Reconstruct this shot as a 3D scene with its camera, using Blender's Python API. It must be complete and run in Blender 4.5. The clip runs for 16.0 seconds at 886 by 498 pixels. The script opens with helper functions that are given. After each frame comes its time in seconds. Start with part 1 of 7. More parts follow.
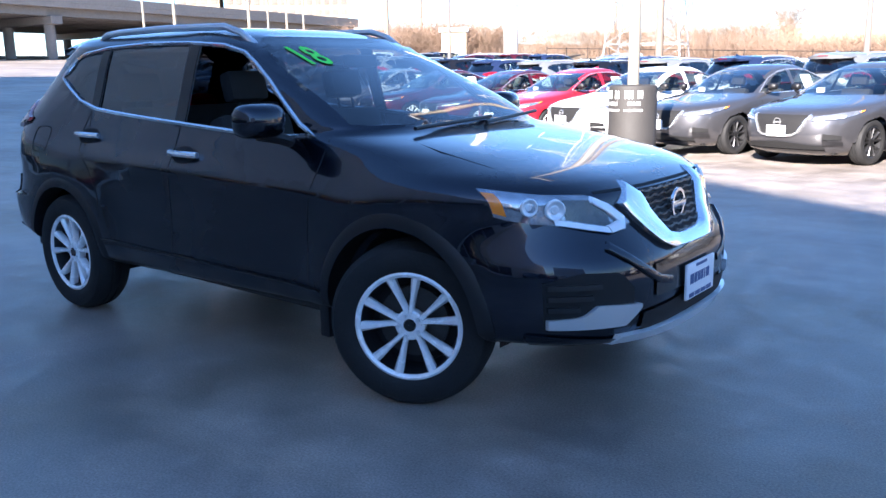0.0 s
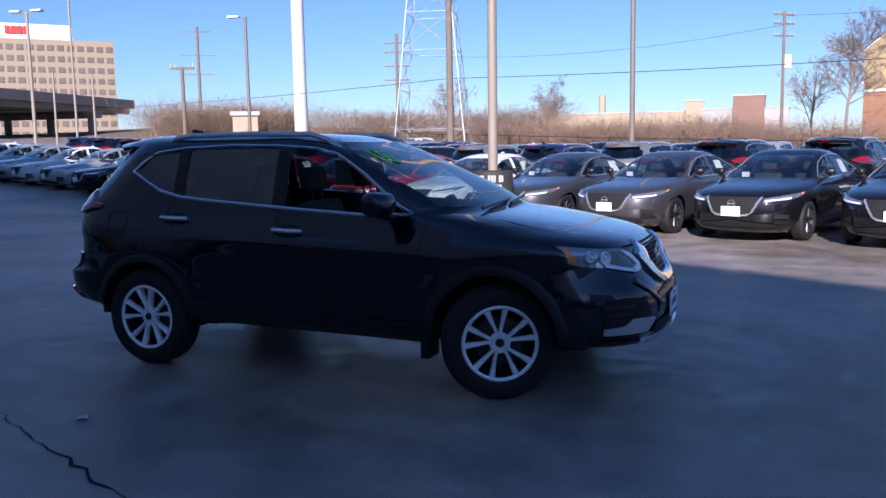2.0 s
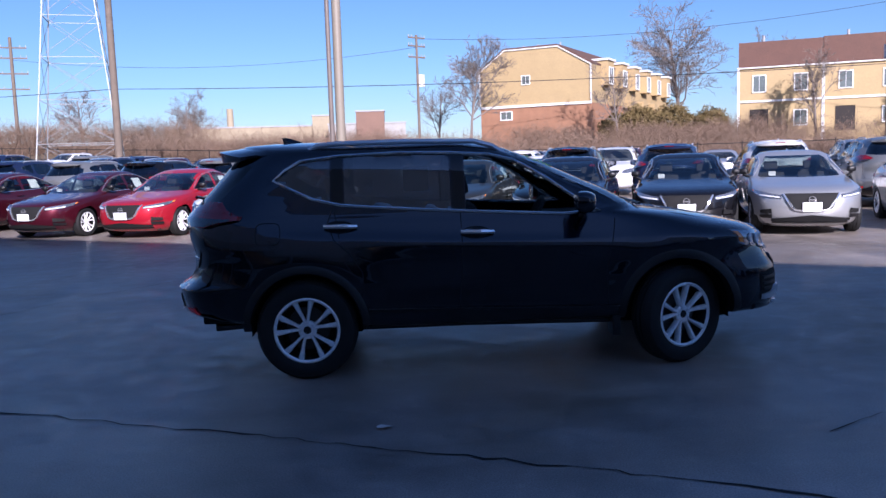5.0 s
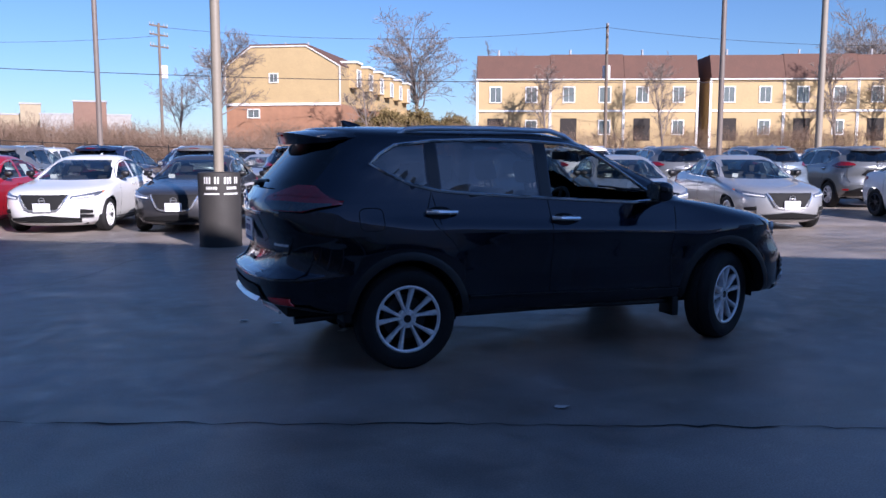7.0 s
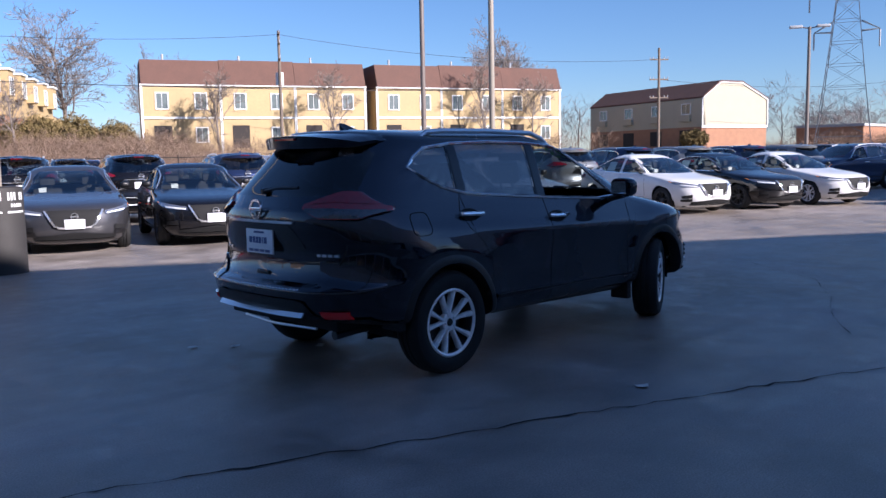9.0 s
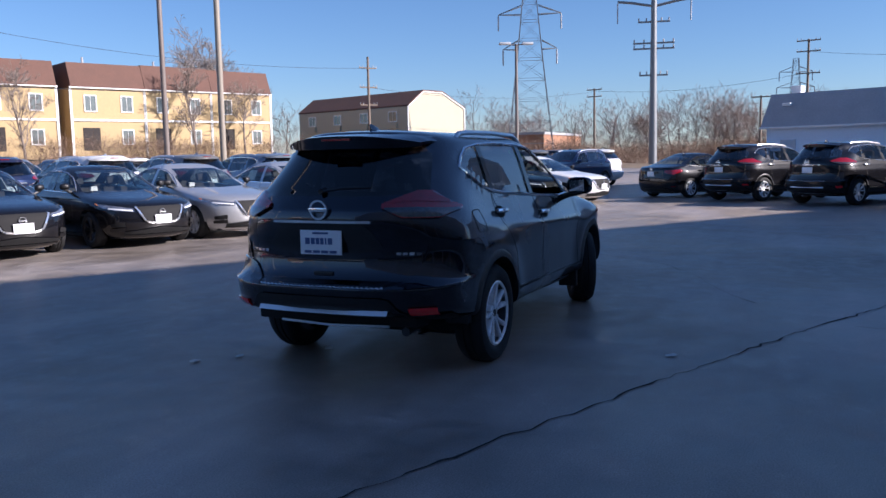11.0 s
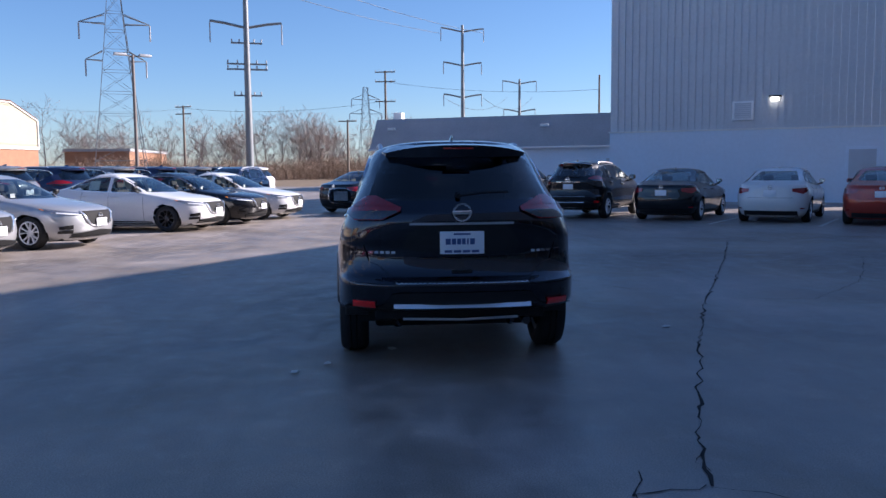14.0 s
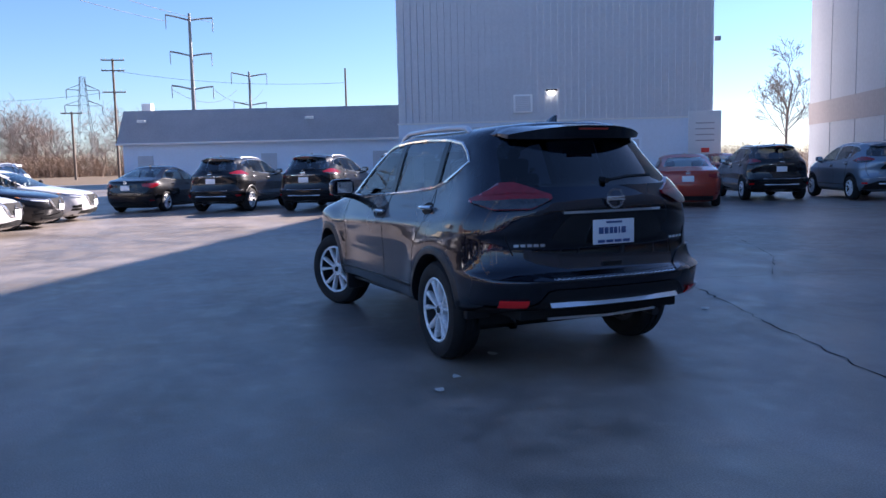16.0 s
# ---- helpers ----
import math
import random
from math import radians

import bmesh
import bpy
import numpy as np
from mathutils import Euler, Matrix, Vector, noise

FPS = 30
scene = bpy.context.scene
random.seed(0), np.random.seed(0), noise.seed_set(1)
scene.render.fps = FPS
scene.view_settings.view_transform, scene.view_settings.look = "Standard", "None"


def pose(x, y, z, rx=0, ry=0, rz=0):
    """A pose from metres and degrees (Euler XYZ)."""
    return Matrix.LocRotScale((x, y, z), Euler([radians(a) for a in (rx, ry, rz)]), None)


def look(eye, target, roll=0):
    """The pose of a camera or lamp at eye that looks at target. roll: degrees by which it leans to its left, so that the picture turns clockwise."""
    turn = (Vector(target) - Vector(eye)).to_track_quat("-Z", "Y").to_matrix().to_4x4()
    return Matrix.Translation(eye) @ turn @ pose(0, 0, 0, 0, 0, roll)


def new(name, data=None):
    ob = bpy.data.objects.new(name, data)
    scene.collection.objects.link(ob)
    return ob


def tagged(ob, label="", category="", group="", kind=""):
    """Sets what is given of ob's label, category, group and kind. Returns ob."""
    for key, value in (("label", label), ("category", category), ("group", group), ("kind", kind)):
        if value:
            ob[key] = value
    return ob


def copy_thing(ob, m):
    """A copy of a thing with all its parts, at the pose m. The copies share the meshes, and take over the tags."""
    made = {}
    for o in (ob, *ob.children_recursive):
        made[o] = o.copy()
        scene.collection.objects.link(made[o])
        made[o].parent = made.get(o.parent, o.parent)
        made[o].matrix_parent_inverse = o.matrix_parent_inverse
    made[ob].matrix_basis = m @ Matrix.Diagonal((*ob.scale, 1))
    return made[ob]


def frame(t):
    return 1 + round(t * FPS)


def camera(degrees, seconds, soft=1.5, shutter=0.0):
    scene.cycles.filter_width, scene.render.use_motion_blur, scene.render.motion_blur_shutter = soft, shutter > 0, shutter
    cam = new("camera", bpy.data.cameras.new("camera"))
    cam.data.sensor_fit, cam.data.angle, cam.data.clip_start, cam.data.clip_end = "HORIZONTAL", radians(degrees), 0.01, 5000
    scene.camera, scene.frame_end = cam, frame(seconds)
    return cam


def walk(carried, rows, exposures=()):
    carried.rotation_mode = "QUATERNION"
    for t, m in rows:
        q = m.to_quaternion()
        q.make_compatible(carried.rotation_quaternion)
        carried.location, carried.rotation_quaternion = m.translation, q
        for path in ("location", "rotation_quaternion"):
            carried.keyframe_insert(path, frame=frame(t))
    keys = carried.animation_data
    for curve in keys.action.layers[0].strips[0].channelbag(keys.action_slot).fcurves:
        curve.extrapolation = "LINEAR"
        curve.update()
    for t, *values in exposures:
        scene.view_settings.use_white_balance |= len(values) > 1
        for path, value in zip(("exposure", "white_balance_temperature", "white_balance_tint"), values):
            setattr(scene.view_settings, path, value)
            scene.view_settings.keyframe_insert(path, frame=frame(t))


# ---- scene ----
cam = camera(56.3, 16.0)
PATH = [
    (0, (3.525, -3.381, 1.379), (2.317, -1.842, 0.965), -1.1),
    (0.5, (3.627, -4.033, 1.48), (2.505, -2.411, 1.15), -2.7),
    (1, (3.629, -4.573, 1.496), (2.611, -2.878, 1.195), -2.1),
    (1.5, (3.386, -5.1, 1.501), (2.525, -3.313, 1.243), -1.0),
    (2, (2.949, -5.504, 1.507), (2.179, -3.673, 1.273), -1.0),
    (2.5, (2.46, -5.914, 1.523), (1.798, -4.039, 1.302), -1.9),
    (3, (1.883, -6.21, 1.512), (1.334, -4.3, 1.291), -2.1),
    (3.5, (1.298, -6.508, 1.518), (0.885, -4.564, 1.291), -2.4),
    (4, (0.669, -6.679, 1.512), (0.425, -4.707, 1.28), -2.3),
    (4.2, (0.402, -6.686, 1.526), (0.231, -4.706, 1.296), -2.2),
    (6.3, (-2.327, -6.388, 1.541), (-1.837, -4.459, 1.346), -0.8),
    (6.5, (-2.573, -6.327, 1.501), (-2.024, -4.414, 1.307), -0.5),
    (7, (-3.173, -6.124, 1.475), (-2.439, -4.277, 1.245), 0.0),
    (7.5, (-3.749, -5.845, 1.477), (-2.815, -4.094, 1.232), -1.0),
    (8, (-4.28, -5.509, 1.477), (-3.15, -3.876, 1.238), -1.1),
    (8.5, (-4.777, -5.117, 1.472), (-3.498, -3.595, 1.248), -1.0),
    (9, (-5.283, -4.751, 1.467), (-3.878, -3.345, 1.246), -1.1),
    (9.5, (-5.752, -4.338, 1.476), (-4.237, -3.049, 1.267), -0.9),
    (10, (-6.222, -3.941, 1.475), (-4.589, -2.807, 1.258), -0.5),
    (10.2, (-6.335, -3.747, 1.47), (-4.657, -2.681, 1.247), -0.6),
    (12.3, (-7.781, -1.555, 1.486), (-5.847, -1.085, 1.285), -1.0),
    (12.5, (-7.889, -1.313, 1.462), (-5.942, -0.901, 1.259), -0.7),
    (13, (-8.029, -0.693, 1.454), (-6.049, -0.492, 1.258), 0.5),
    (13.5, (-8.03, -0.045, 1.437), (-6.039, -0.058, 1.25), 0.1),
    (14, (-8.066, 0.625, 1.442), (-6.082, 0.458, 1.253), -0.5),
    (14.5, (-7.857, 1.306, 1.419), (-5.902, 0.935, 1.223), -0.5),
    (15, (-7.575, 1.969, 1.424), (-5.649, 1.466, 1.229), -0.7),
    (15.5, (-7.187, 2.582, 1.417), (-5.303, 1.947, 1.197), -1.4),
    (16, (-6.744, 3.14, 1.415), (-4.918, 2.354, 1.202), -1.3),
]
EXPOSURES = [
    (0, 2.75, 5200, 12), (0.5, 1.75, 5430, 10), (1, 1.66, 5430, 14), (1.5, 1.3, 5150, 18), (2, 1.03, 4950, 22), (3, 0.95, 4850, 24), (6.5, 0.9, 4900, 22),
    (8.5, 1.15, 5000, 18), (10, 1.1, 5050, 18), (12.5, 1.15, 5100, 18), (13.5, 1.22, 5120, 18), (14.5, 1.38, 5150, 18), (16, 1.7, 5250, 20),
]
walk(cam, [(t, look(eye, target, roll)) for t, eye, target, roll in PATH], EXPOSURES)

# ---- light ----
SUN_DIR = Vector((0.19 * 0.9, -0.98 * 0.9, 0.43)).normalized()
world = bpy.data.worlds.new("world")
scene.world = world
world.use_nodes = True
sky = world.node_tree.nodes.new("ShaderNodeTexSky")
sky.sky_type = "NISHITA"
sky.sun_disc = False
sky.sun_elevation = math.asin(SUN_DIR.z)
sky.sun_rotation = math.atan2(SUN_DIR.x, SUN_DIR.y)
sky.air_density, sky.dust_density, sky.ozone_density = 1.0, 0.15, 3.0
back = world.node_tree.nodes["Background"]
back.inputs["Strength"].default_value = 0.050
world.node_tree.links.new(sky.outputs[0], back.inputs["Color"])
sun = new("sun", bpy.data.lights.new("sun", "SUN"))
sun.data.energy, sun.data.angle, sun.data.color = 5.0, radians(0.53), (1.0, 0.80, 0.585)
sun.matrix_world = look((0, 0, 60), Vector((0, 0, 60)) - SUN_DIR)


# ---- materials ----
def mat(name, color, rough=0.5, metal=0.0, coat=0.0, spec=0.5, var=0.0, scale=6.0, bump=0.0, bscale=40.0, emit=0.0, obj=False):
    """Principled surface with two scales of noise in colour and roughness, and fine relief."""
    m = bpy.data.materials.new(name)
    m.use_nodes = True
    n, l = m.node_tree.nodes, m.node_tree.links
    p = n["Principled BSDF"]
    p.inputs["Base Color"].default_value = (*color, 1)
    p.inputs["Roughness"].default_value = rough
    p.inputs["Metallic"].default_value = metal
    p.inputs["Coat Weight"].default_value = coat
    p.inputs["Coat Roughness"].default_value = 0.03
    p.inputs["Coat IOR"].default_value = 1.58
    p.inputs["Specular IOR Level"].default_value = spec
    if emit:
        p.inputs["Emission Color"].default_value = (*color, 1)
        p.inputs["Emission Strength"].default_value = emit
    if var or bump:
        co = n.new("ShaderNodeTexCoord")
    if var:
        big, small, mix, ramp = (n.new("ShaderNodeTexNoise"), n.new("ShaderNodeTexNoise"), n.new("ShaderNodeMath"), n.new("ShaderNodeMapRange"))
        big.inputs["Scale"].default_value, big.inputs["Detail"].default_value = scale, 5
        small.inputs["Scale"].default_value, small.inputs["Detail"].default_value = scale * 14, 3
        for t in (big, small):
            l.new(co.outputs["Object"], t.inputs["Vector"])
        mix.operation = "ADD"
        l.new(big.outputs[0], mix.inputs[0])
        l.new(small.outputs[0], mix.inputs[1])
        ramp.inputs["From Min"].default_value, ramp.inputs["From Max"].default_value = 0.6, 1.4
        ramp.inputs["To Min"].default_value, ramp.inputs["To Max"].default_value = 1 - var, 1 + var
        l.new(mix.outputs[0], ramp.inputs["Value"])
        last = ramp.outputs[0]
        if obj:
            info, vary, mul = n.new("ShaderNodeObjectInfo"), n.new("ShaderNodeMapRange"), n.new("ShaderNodeMath")
            vary.inputs["To Min"].default_value, vary.inputs["To Max"].default_value = 0.8, 1.2
            l.new(info.outputs["Random"], vary.inputs["Value"])
            mul.operation = "MULTIPLY"
            l.new(last, mul.inputs[0])
            l.new(vary.outputs[0], mul.inputs[1])
            last = mul.outputs[0]
        tint = n.new("ShaderNodeMix")
        tint.data_type, tint.blend_type = "RGBA", "MULTIPLY"
        tint.inputs["Factor"].default_value = 1
        tint.inputs[6].default_value = (*color, 1)
        l.new(last, tint.inputs[7])
        l.new(tint.outputs[2], p.inputs["Base Color"])
        if rough > 0.15:
            rr = n.new("ShaderNodeMapRange")
            rr.inputs["To Min"].default_value, rr.inputs["To Max"].default_value = max(rough - 0.12, 0.05), min(rough + 0.12, 1)
            l.new(big.outputs[0], rr.inputs["Value"])
            l.new(rr.outputs[0], p.inputs["Roughness"])
    if bump:
        b, t = n.new("ShaderNodeBump"), n.new("ShaderNodeTexNoise")
        t.inputs["Scale"].default_value, t.inputs["Detail"].default_value = bscale, 4
        l.new(co.outputs["Object"], t.inputs["Vector"])
        b.inputs["Strength"].default_value, b.inputs["Distance"].default_value = bump, 0.01
        l.new(t.outputs[0], b.inputs["Height"])
        l.new(b.outputs[0], p.inputs["Normal"])
    return m


def glass(name, tint, rough=0.0, ior=1.45):
    """Thin window glass: tinted clear sheet with a mirror-like front."""
    m = bpy.data.materials.new(name)
    m.use_nodes = True
    n, l = m.node_tree.nodes, m.node_tree.links
    n.remove(n["Principled BSDF"])
    clear, gloss, mix, edge = n.new("ShaderNodeBsdfTransparent"), n.new("ShaderNodeBsdfGlossy"), n.new("ShaderNodeMixShader"), n.new("ShaderNodeLayerWeight")
    steep, lift = n.new("ShaderNodeMath"), n.new("ShaderNodeMapRange")
    clear.inputs["Color"].default_value = (*tint, 1)
    gloss.inputs["Roughness"].default_value = rough
    edge.inputs["Blend"].default_value = 0.5
    steep.operation = "POWER"
    steep.inputs[1].default_value = 4.0
    lift.inputs["To Min"].default_value, lift.inputs["To Max"].default_value = (ior - 1) ** 2 / (ior + 1) ** 2 * 1.7, 0.95
    l.new(edge.outputs["Facing"], steep.inputs[0])
    l.new(steep.outputs[0], lift.inputs["Value"])
    l.new(lift.outputs[0], mix.inputs[0])
    l.new(clear.outputs[0], mix.inputs[1])
    l.new(gloss.outputs[0], mix.inputs[2])
    l.new(mix.outputs[0], n["Material Output"].inputs["Surface"])
    return m


def asphalt_material(name, color, patch=0.35, rough=0.55):
    m = mat(name, color, rough, var=0.0, bump=0.0)
    n, l = m.node_tree.nodes, m.node_tree.links
    p = n["Principled BSDF"]
    co = n.new("ShaderNodeTexCoord")

    def noise_node(scale, detail, dist=0.0):
        t = n.new("ShaderNodeTexNoise")
        t.inputs["Scale"].default_value, t.inputs["Detail"].default_value, t.inputs["Distortion"].default_value = scale, detail, dist
        l.new(co.outputs["Object"], t.inputs["Vector"])
        return t.outputs[0]

    def remap(src, a, b, c, d):
        r = n.new("ShaderNodeMapRange")
        for k, v in zip(("From Min", "From Max", "To Min", "To Max"), (a, b, c, d)):
            r.inputs[k].default_value = v
        l.new(src, r.inputs["Value"])
        return r.outputs[0]

    def times(a, b):
        t = n.new("ShaderNodeMath")
        t.operation = "MULTIPLY"
        l.new(a, t.inputs[0])
        l.new(b, t.inputs[1])
        return t.outputs[0]

    wide = noise_node(0.22, 6, 0.6)
    mid = noise_node(1.7, 6, 0.3)
    grain = noise_node(110, 3)
    spots = noise_node(9, 2)
    blot = noise_node(5.5, 5, 0.8)
    streak = noise_node(1.0, 4, 0.2)
    stretch = n.new("ShaderNodeMapping")
    stretch.inputs["Scale"].default_value, stretch.inputs["Rotation"].default_value = (0.25, 3.2, 1), (0, 0, 0.55)
    l.new(co.outputs["Object"], stretch.inputs["Vector"])
    l.new(stretch.outputs[0], streak.node.inputs["Vector"])
    blots = times(remap(blot, 0.35, 0.68, 0.89, 1.09), remap(streak, 0.35, 0.65, 0.93, 1.06))
    value = times(times(times(remap(wide, 0.36, 0.64, 1 - patch, 1 + patch), blots), remap(mid, 0.3, 0.7, 0.72, 1.22)), times(remap(grain, 0.3, 0.7, 0.72, 1.28), remap(spots, 0.6, 0.75, 1.0, 1.12)))
    tint = n.new("ShaderNodeMix")
    tint.data_type, tint.blend_type = "RGBA", "MULTIPLY"
    tint.inputs["Factor"].default_value = 1
    tone = n.new("ShaderNodeMix")
    tone.data_type = "RGBA"
    tone.inputs[6].default_value, tone.inputs[7].default_value = (color[0] * 1.04, color[1] * 1.05, color[2] * 1.09, 1), (color[0] * 0.84, color[1] * 0.80, color[2] * 0.72, 1)
    l.new(remap(noise_node(0.45, 5, 0.5), 0.40, 0.66, 0.0, 1.0), tone.inputs["Factor"])
    l.new(tone.outputs[2], tint.inputs[6])
    l.new(value, tint.inputs[7])
    l.new(tint.outputs[2], p.inputs["Base Color"])
    l.new(remap(times(mid, blot), 0.12, 0.40, rough - 0.16, rough + 0.13), p.inputs["Roughness"])
    b = n.new("ShaderNodeBump")
    b.inputs["Strength"].default_value, b.inputs["Distance"].default_value = 0.35, 0.004
    l.new(grain, b.inputs["Height"])
    b2 = n.new("ShaderNodeBump")
    b2.inputs["Strength"].default_value, b2.inputs["Distance"].default_value = 0.25, 0.03
    l.new(mid, b2.inputs["Height"])
    l.new(b.outputs[0], b2.inputs["Normal"])
    l.new(b2.outputs[0], p.inputs["Normal"])
    return m


def paint(name, color, metal=0.0, rough=0.35):
    return mat(name, color, rough, metal, coat=1.0, spec=0.06, var=0.05, scale=1.5)


BLACK = paint("black_paint", (0.0065, 0.0095, 0.021), 0.85, 0.28)
BLACK.node_tree.nodes["Principled BSDF"].inputs["Coat IOR"].default_value = 1.58
PAINTS = {
    "black": paint("black_metallic", (0.006, 0.006, 0.008)),
    "gunmetal": paint("gunmetal_paint", (0.062, 0.062, 0.070), 0.5, 0.4),
    "silver": paint("silver_paint", (0.50, 0.51, 0.53), 0.6, 0.34),
    "white": paint("white_paint", (0.74, 0.74, 0.74)),
    "red": paint("red_paint", (0.36, 0.012, 0.025), 0.2),
    "maroon": paint("maroon_paint", (0.055, 0.006, 0.014), 0.3),
    "orange": paint("copper_paint", (0.34, 0.040, 0.022), 0.3),
    "navy": paint("navy_paint", (0.018, 0.028, 0.075), 0.3),
    "steel": paint("steel_blue_paint", (0.22, 0.27, 0.34), 0.5),
    "grey": paint("grey_paint", (0.23, 0.24, 0.25), 0.5),
}
CLADDING = mat("black_plastic", (0.009, 0.009, 0.011), 0.42, var=0.15, scale=30, bump=0.15, bscale=300)
TYRE = mat("tyre_rubber", (0.009, 0.009, 0.010), 0.75, var=0.25, scale=12, bump=0.3, bscale=80)
ALLOY = mat("machined_alloy", (0.96, 0.96, 0.97), 0.26, 0.08, coat=1.0, var=0.02, scale=20)
DARK_ALLOY = mat("dark_alloy", (0.07, 0.07, 0.075), 0.35, 0.8, var=0.1, scale=20)
CHROME = mat("chrome", (0.90, 0.91, 0.92), 0.08, 0.85)
SATIN = mat("satin_silver", (0.72, 0.73, 0.75), 0.28, 0.6)
RED_LENS = mat("red_lens", (0.27, 0.004, 0.010), 0.06, 0.2, coat=1.0, var=0.25, scale=25)
CLEAR_LENS = mat("smoky_clear_lens", (0.36, 0.37, 0.40), 0.08, 0.75, coat=1.0, var=0.6, scale=9)
BRIGHT_TRIM = mat("bright_bumper_trim", (0.88, 0.90, 0.93), 0.2, 0.35)
REFLECTOR = mat("red_reflector", (0.85, 0.012, 0.015), 0.2, coat=1.0)
SMOKE_LENS = mat("smoked_lens", (0.045, 0.045, 0.05), 0.18, 0.2, coat=1.0, var=0.5, scale=25)
AMBER = mat("amber_lens", (0.90, 0.26, 0.015), 0.15, coat=1.0)
LAMP_WHITE = mat("lamp_reflector", (0.90, 0.91, 0.93), 0.15, 0.15, coat=1.0)
# near-black for black parts, and for the shade in gaps, cups and recesses
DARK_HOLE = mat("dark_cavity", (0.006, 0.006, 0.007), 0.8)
PILLAR = mat("gloss_black_pillar", (0.003, 0.003, 0.004), 0.05)
GRILLE = mat("gloss_black_grille", (0.008, 0.008, 0.009), 0.25, coat=0.5)
PLATE = mat("plate_white", (0.84, 0.86, 0.90), 0.45, var=0.04, scale=20)
PLATE_INK = mat("plate_ink", (0.07, 0.11, 0.26), 0.5)
CLEAR_GLASS = glass("window_glass", (0.60, 0.68, 0.66))
SCREEN_GLASS = glass("windscreen_glass", (0.52, 0.58, 0.58), 0.0, 1.9)
DARK_GLASS = glass("privacy_glass", (0.17, 0.18, 0.20), 0.0, 1.9)
REAR_GLASS = glass("dark_rear_glass", (0.025, 0.030, 0.040), 0.0, 1.5)
CABIN = mat("cabin_cloth", (0.022, 0.022, 0.024), 0.8, var=0.2, scale=20, bump=0.2, bscale=200)
STICKER = mat("window_sticker", (0.78, 0.79, 0.78), 0.6, var=0.05, scale=30)
GREEN = mat("green_window_paint", (0.20, 0.95, 0.07), 0.5, var=0.1, scale=40)
ASPHALT = asphalt_material("worn_asphalt", (0.262, 0.228, 0.200), 0.30, 0.50)


# ---- mesh kit ----
def link_mesh(name, bm, material, parent=None, label="", smooth=True):
    me = bpy.data.meshes.new(name)
    bmesh.ops.recalc_face_normals(bm, faces=bm.faces)
    bm.to_mesh(me)
    bm.free()
    if smooth:
        me.polygons.foreach_set("use_smooth", [True] * len(me.polygons))
        me.set_sharp_from_angle(angle=radians(38))
    me.materials.append(material)
    ob = new(name, me)
    if parent:
        ob.parent = parent
    if label:
        ob["label"] = label
    return ob


# small parts that cannot be made out on cars deep in the lot
TOO_FAR = set("""sill_trim sill_step door_handle handle_recess door_gap lamp_reflector reverse_lamp fog_recess fog_slat fog_trim bumper_trim rear_gap grille_bar headrest
steering_wheel screen_wiper rear_wiper wiper_hub tow_bar wheel_arch_liner seat backrest dashboard mirror_foot mirror_glass turn_signal daytime_strip bumper_step lower_lip boot_gap front_lip sill
rear_reflector grille_arm barrel bumper_skirt lower_intake rear_valance paper_on_dash cabin_floor brake_lamp sill_cladding tailgate_trim plate_recess rear_skid_strip rim arch_cladding bumper_cladding underbody window_trim door_mirror""".split())
DEPTH = {"far": False}


def part(name, bm, material, parent, label="", smooth=True):
    if DEPTH["far"] and name in TOO_FAR:
        bm.free()
        return None
    return link_mesh(name, bm, material, parent, label, smooth)


def thing(name, label, category, m=None, group="", kind=""):
    ob = new(name)
    ob.empty_display_size = 0.2
    if m is not None:
        ob.matrix_world = m
    return tagged(ob, label, category, group, kind)


def add_box(bm, x0, x1, y0, y1, z0, z1, bevel=0.0):
    v = [bm.verts.new(p) for p in ((x0, y0, z0), (x1, y0, z0), (x1, y1, z0), (x0, y1, z0), (x0, y0, z1), (x1, y0, z1), (x1, y1, z1), (x0, y1, z1))]
    f = [bm.faces.new([v[i] for i in q]) for q in ((0, 3, 2, 1), (4, 5, 6, 7), (0, 1, 5, 4), (1, 2, 6, 5), (2, 3, 7, 6), (3, 0, 4, 7))]
    if bevel:
        edges = list({e for q in f for e in q.edges})
        bmesh.ops.bevel(bm, geom=edges, offset=bevel, segments=2, affect="EDGES", profile=0.6)
    return bm


def boxed(x0, x1, y0, y1, z0, z1, bevel=0.0):
    return add_box(bmesh.new(), x0, x1, y0, y1, z0, z1, bevel)


def add_rod(bm, p, q, r0, r1=None, n=8, caps=True):
    """A tapered rod from p to q."""
    p, q = Vector(p), Vector(q)
    r1 = r0 if r1 is None else r1
    d = (q - p).normalized()
    a = d.orthogonal().normalized()
    b = d.cross(a)
    rings = []
    for c, r in ((p, r0), (q, r1)):
        rings.append([bm.verts.new(c + r * (math.cos(2 * math.pi * k / n) * a + math.sin(2 * math.pi * k / n) * b)) for k in range(n)])
    for k in range(n):
        bm.faces.new((rings[0][k], rings[0][(k + 1) % n], rings[1][(k + 1) % n], rings[1][k]))
    if caps:
        bm.faces.new(rings[0][::-1])
        bm.faces.new(rings[1])
    return bm


def rod(p, q, r0, r1=None, n=8):
    return add_rod(bmesh.new(), p, q, r0, r1, n)


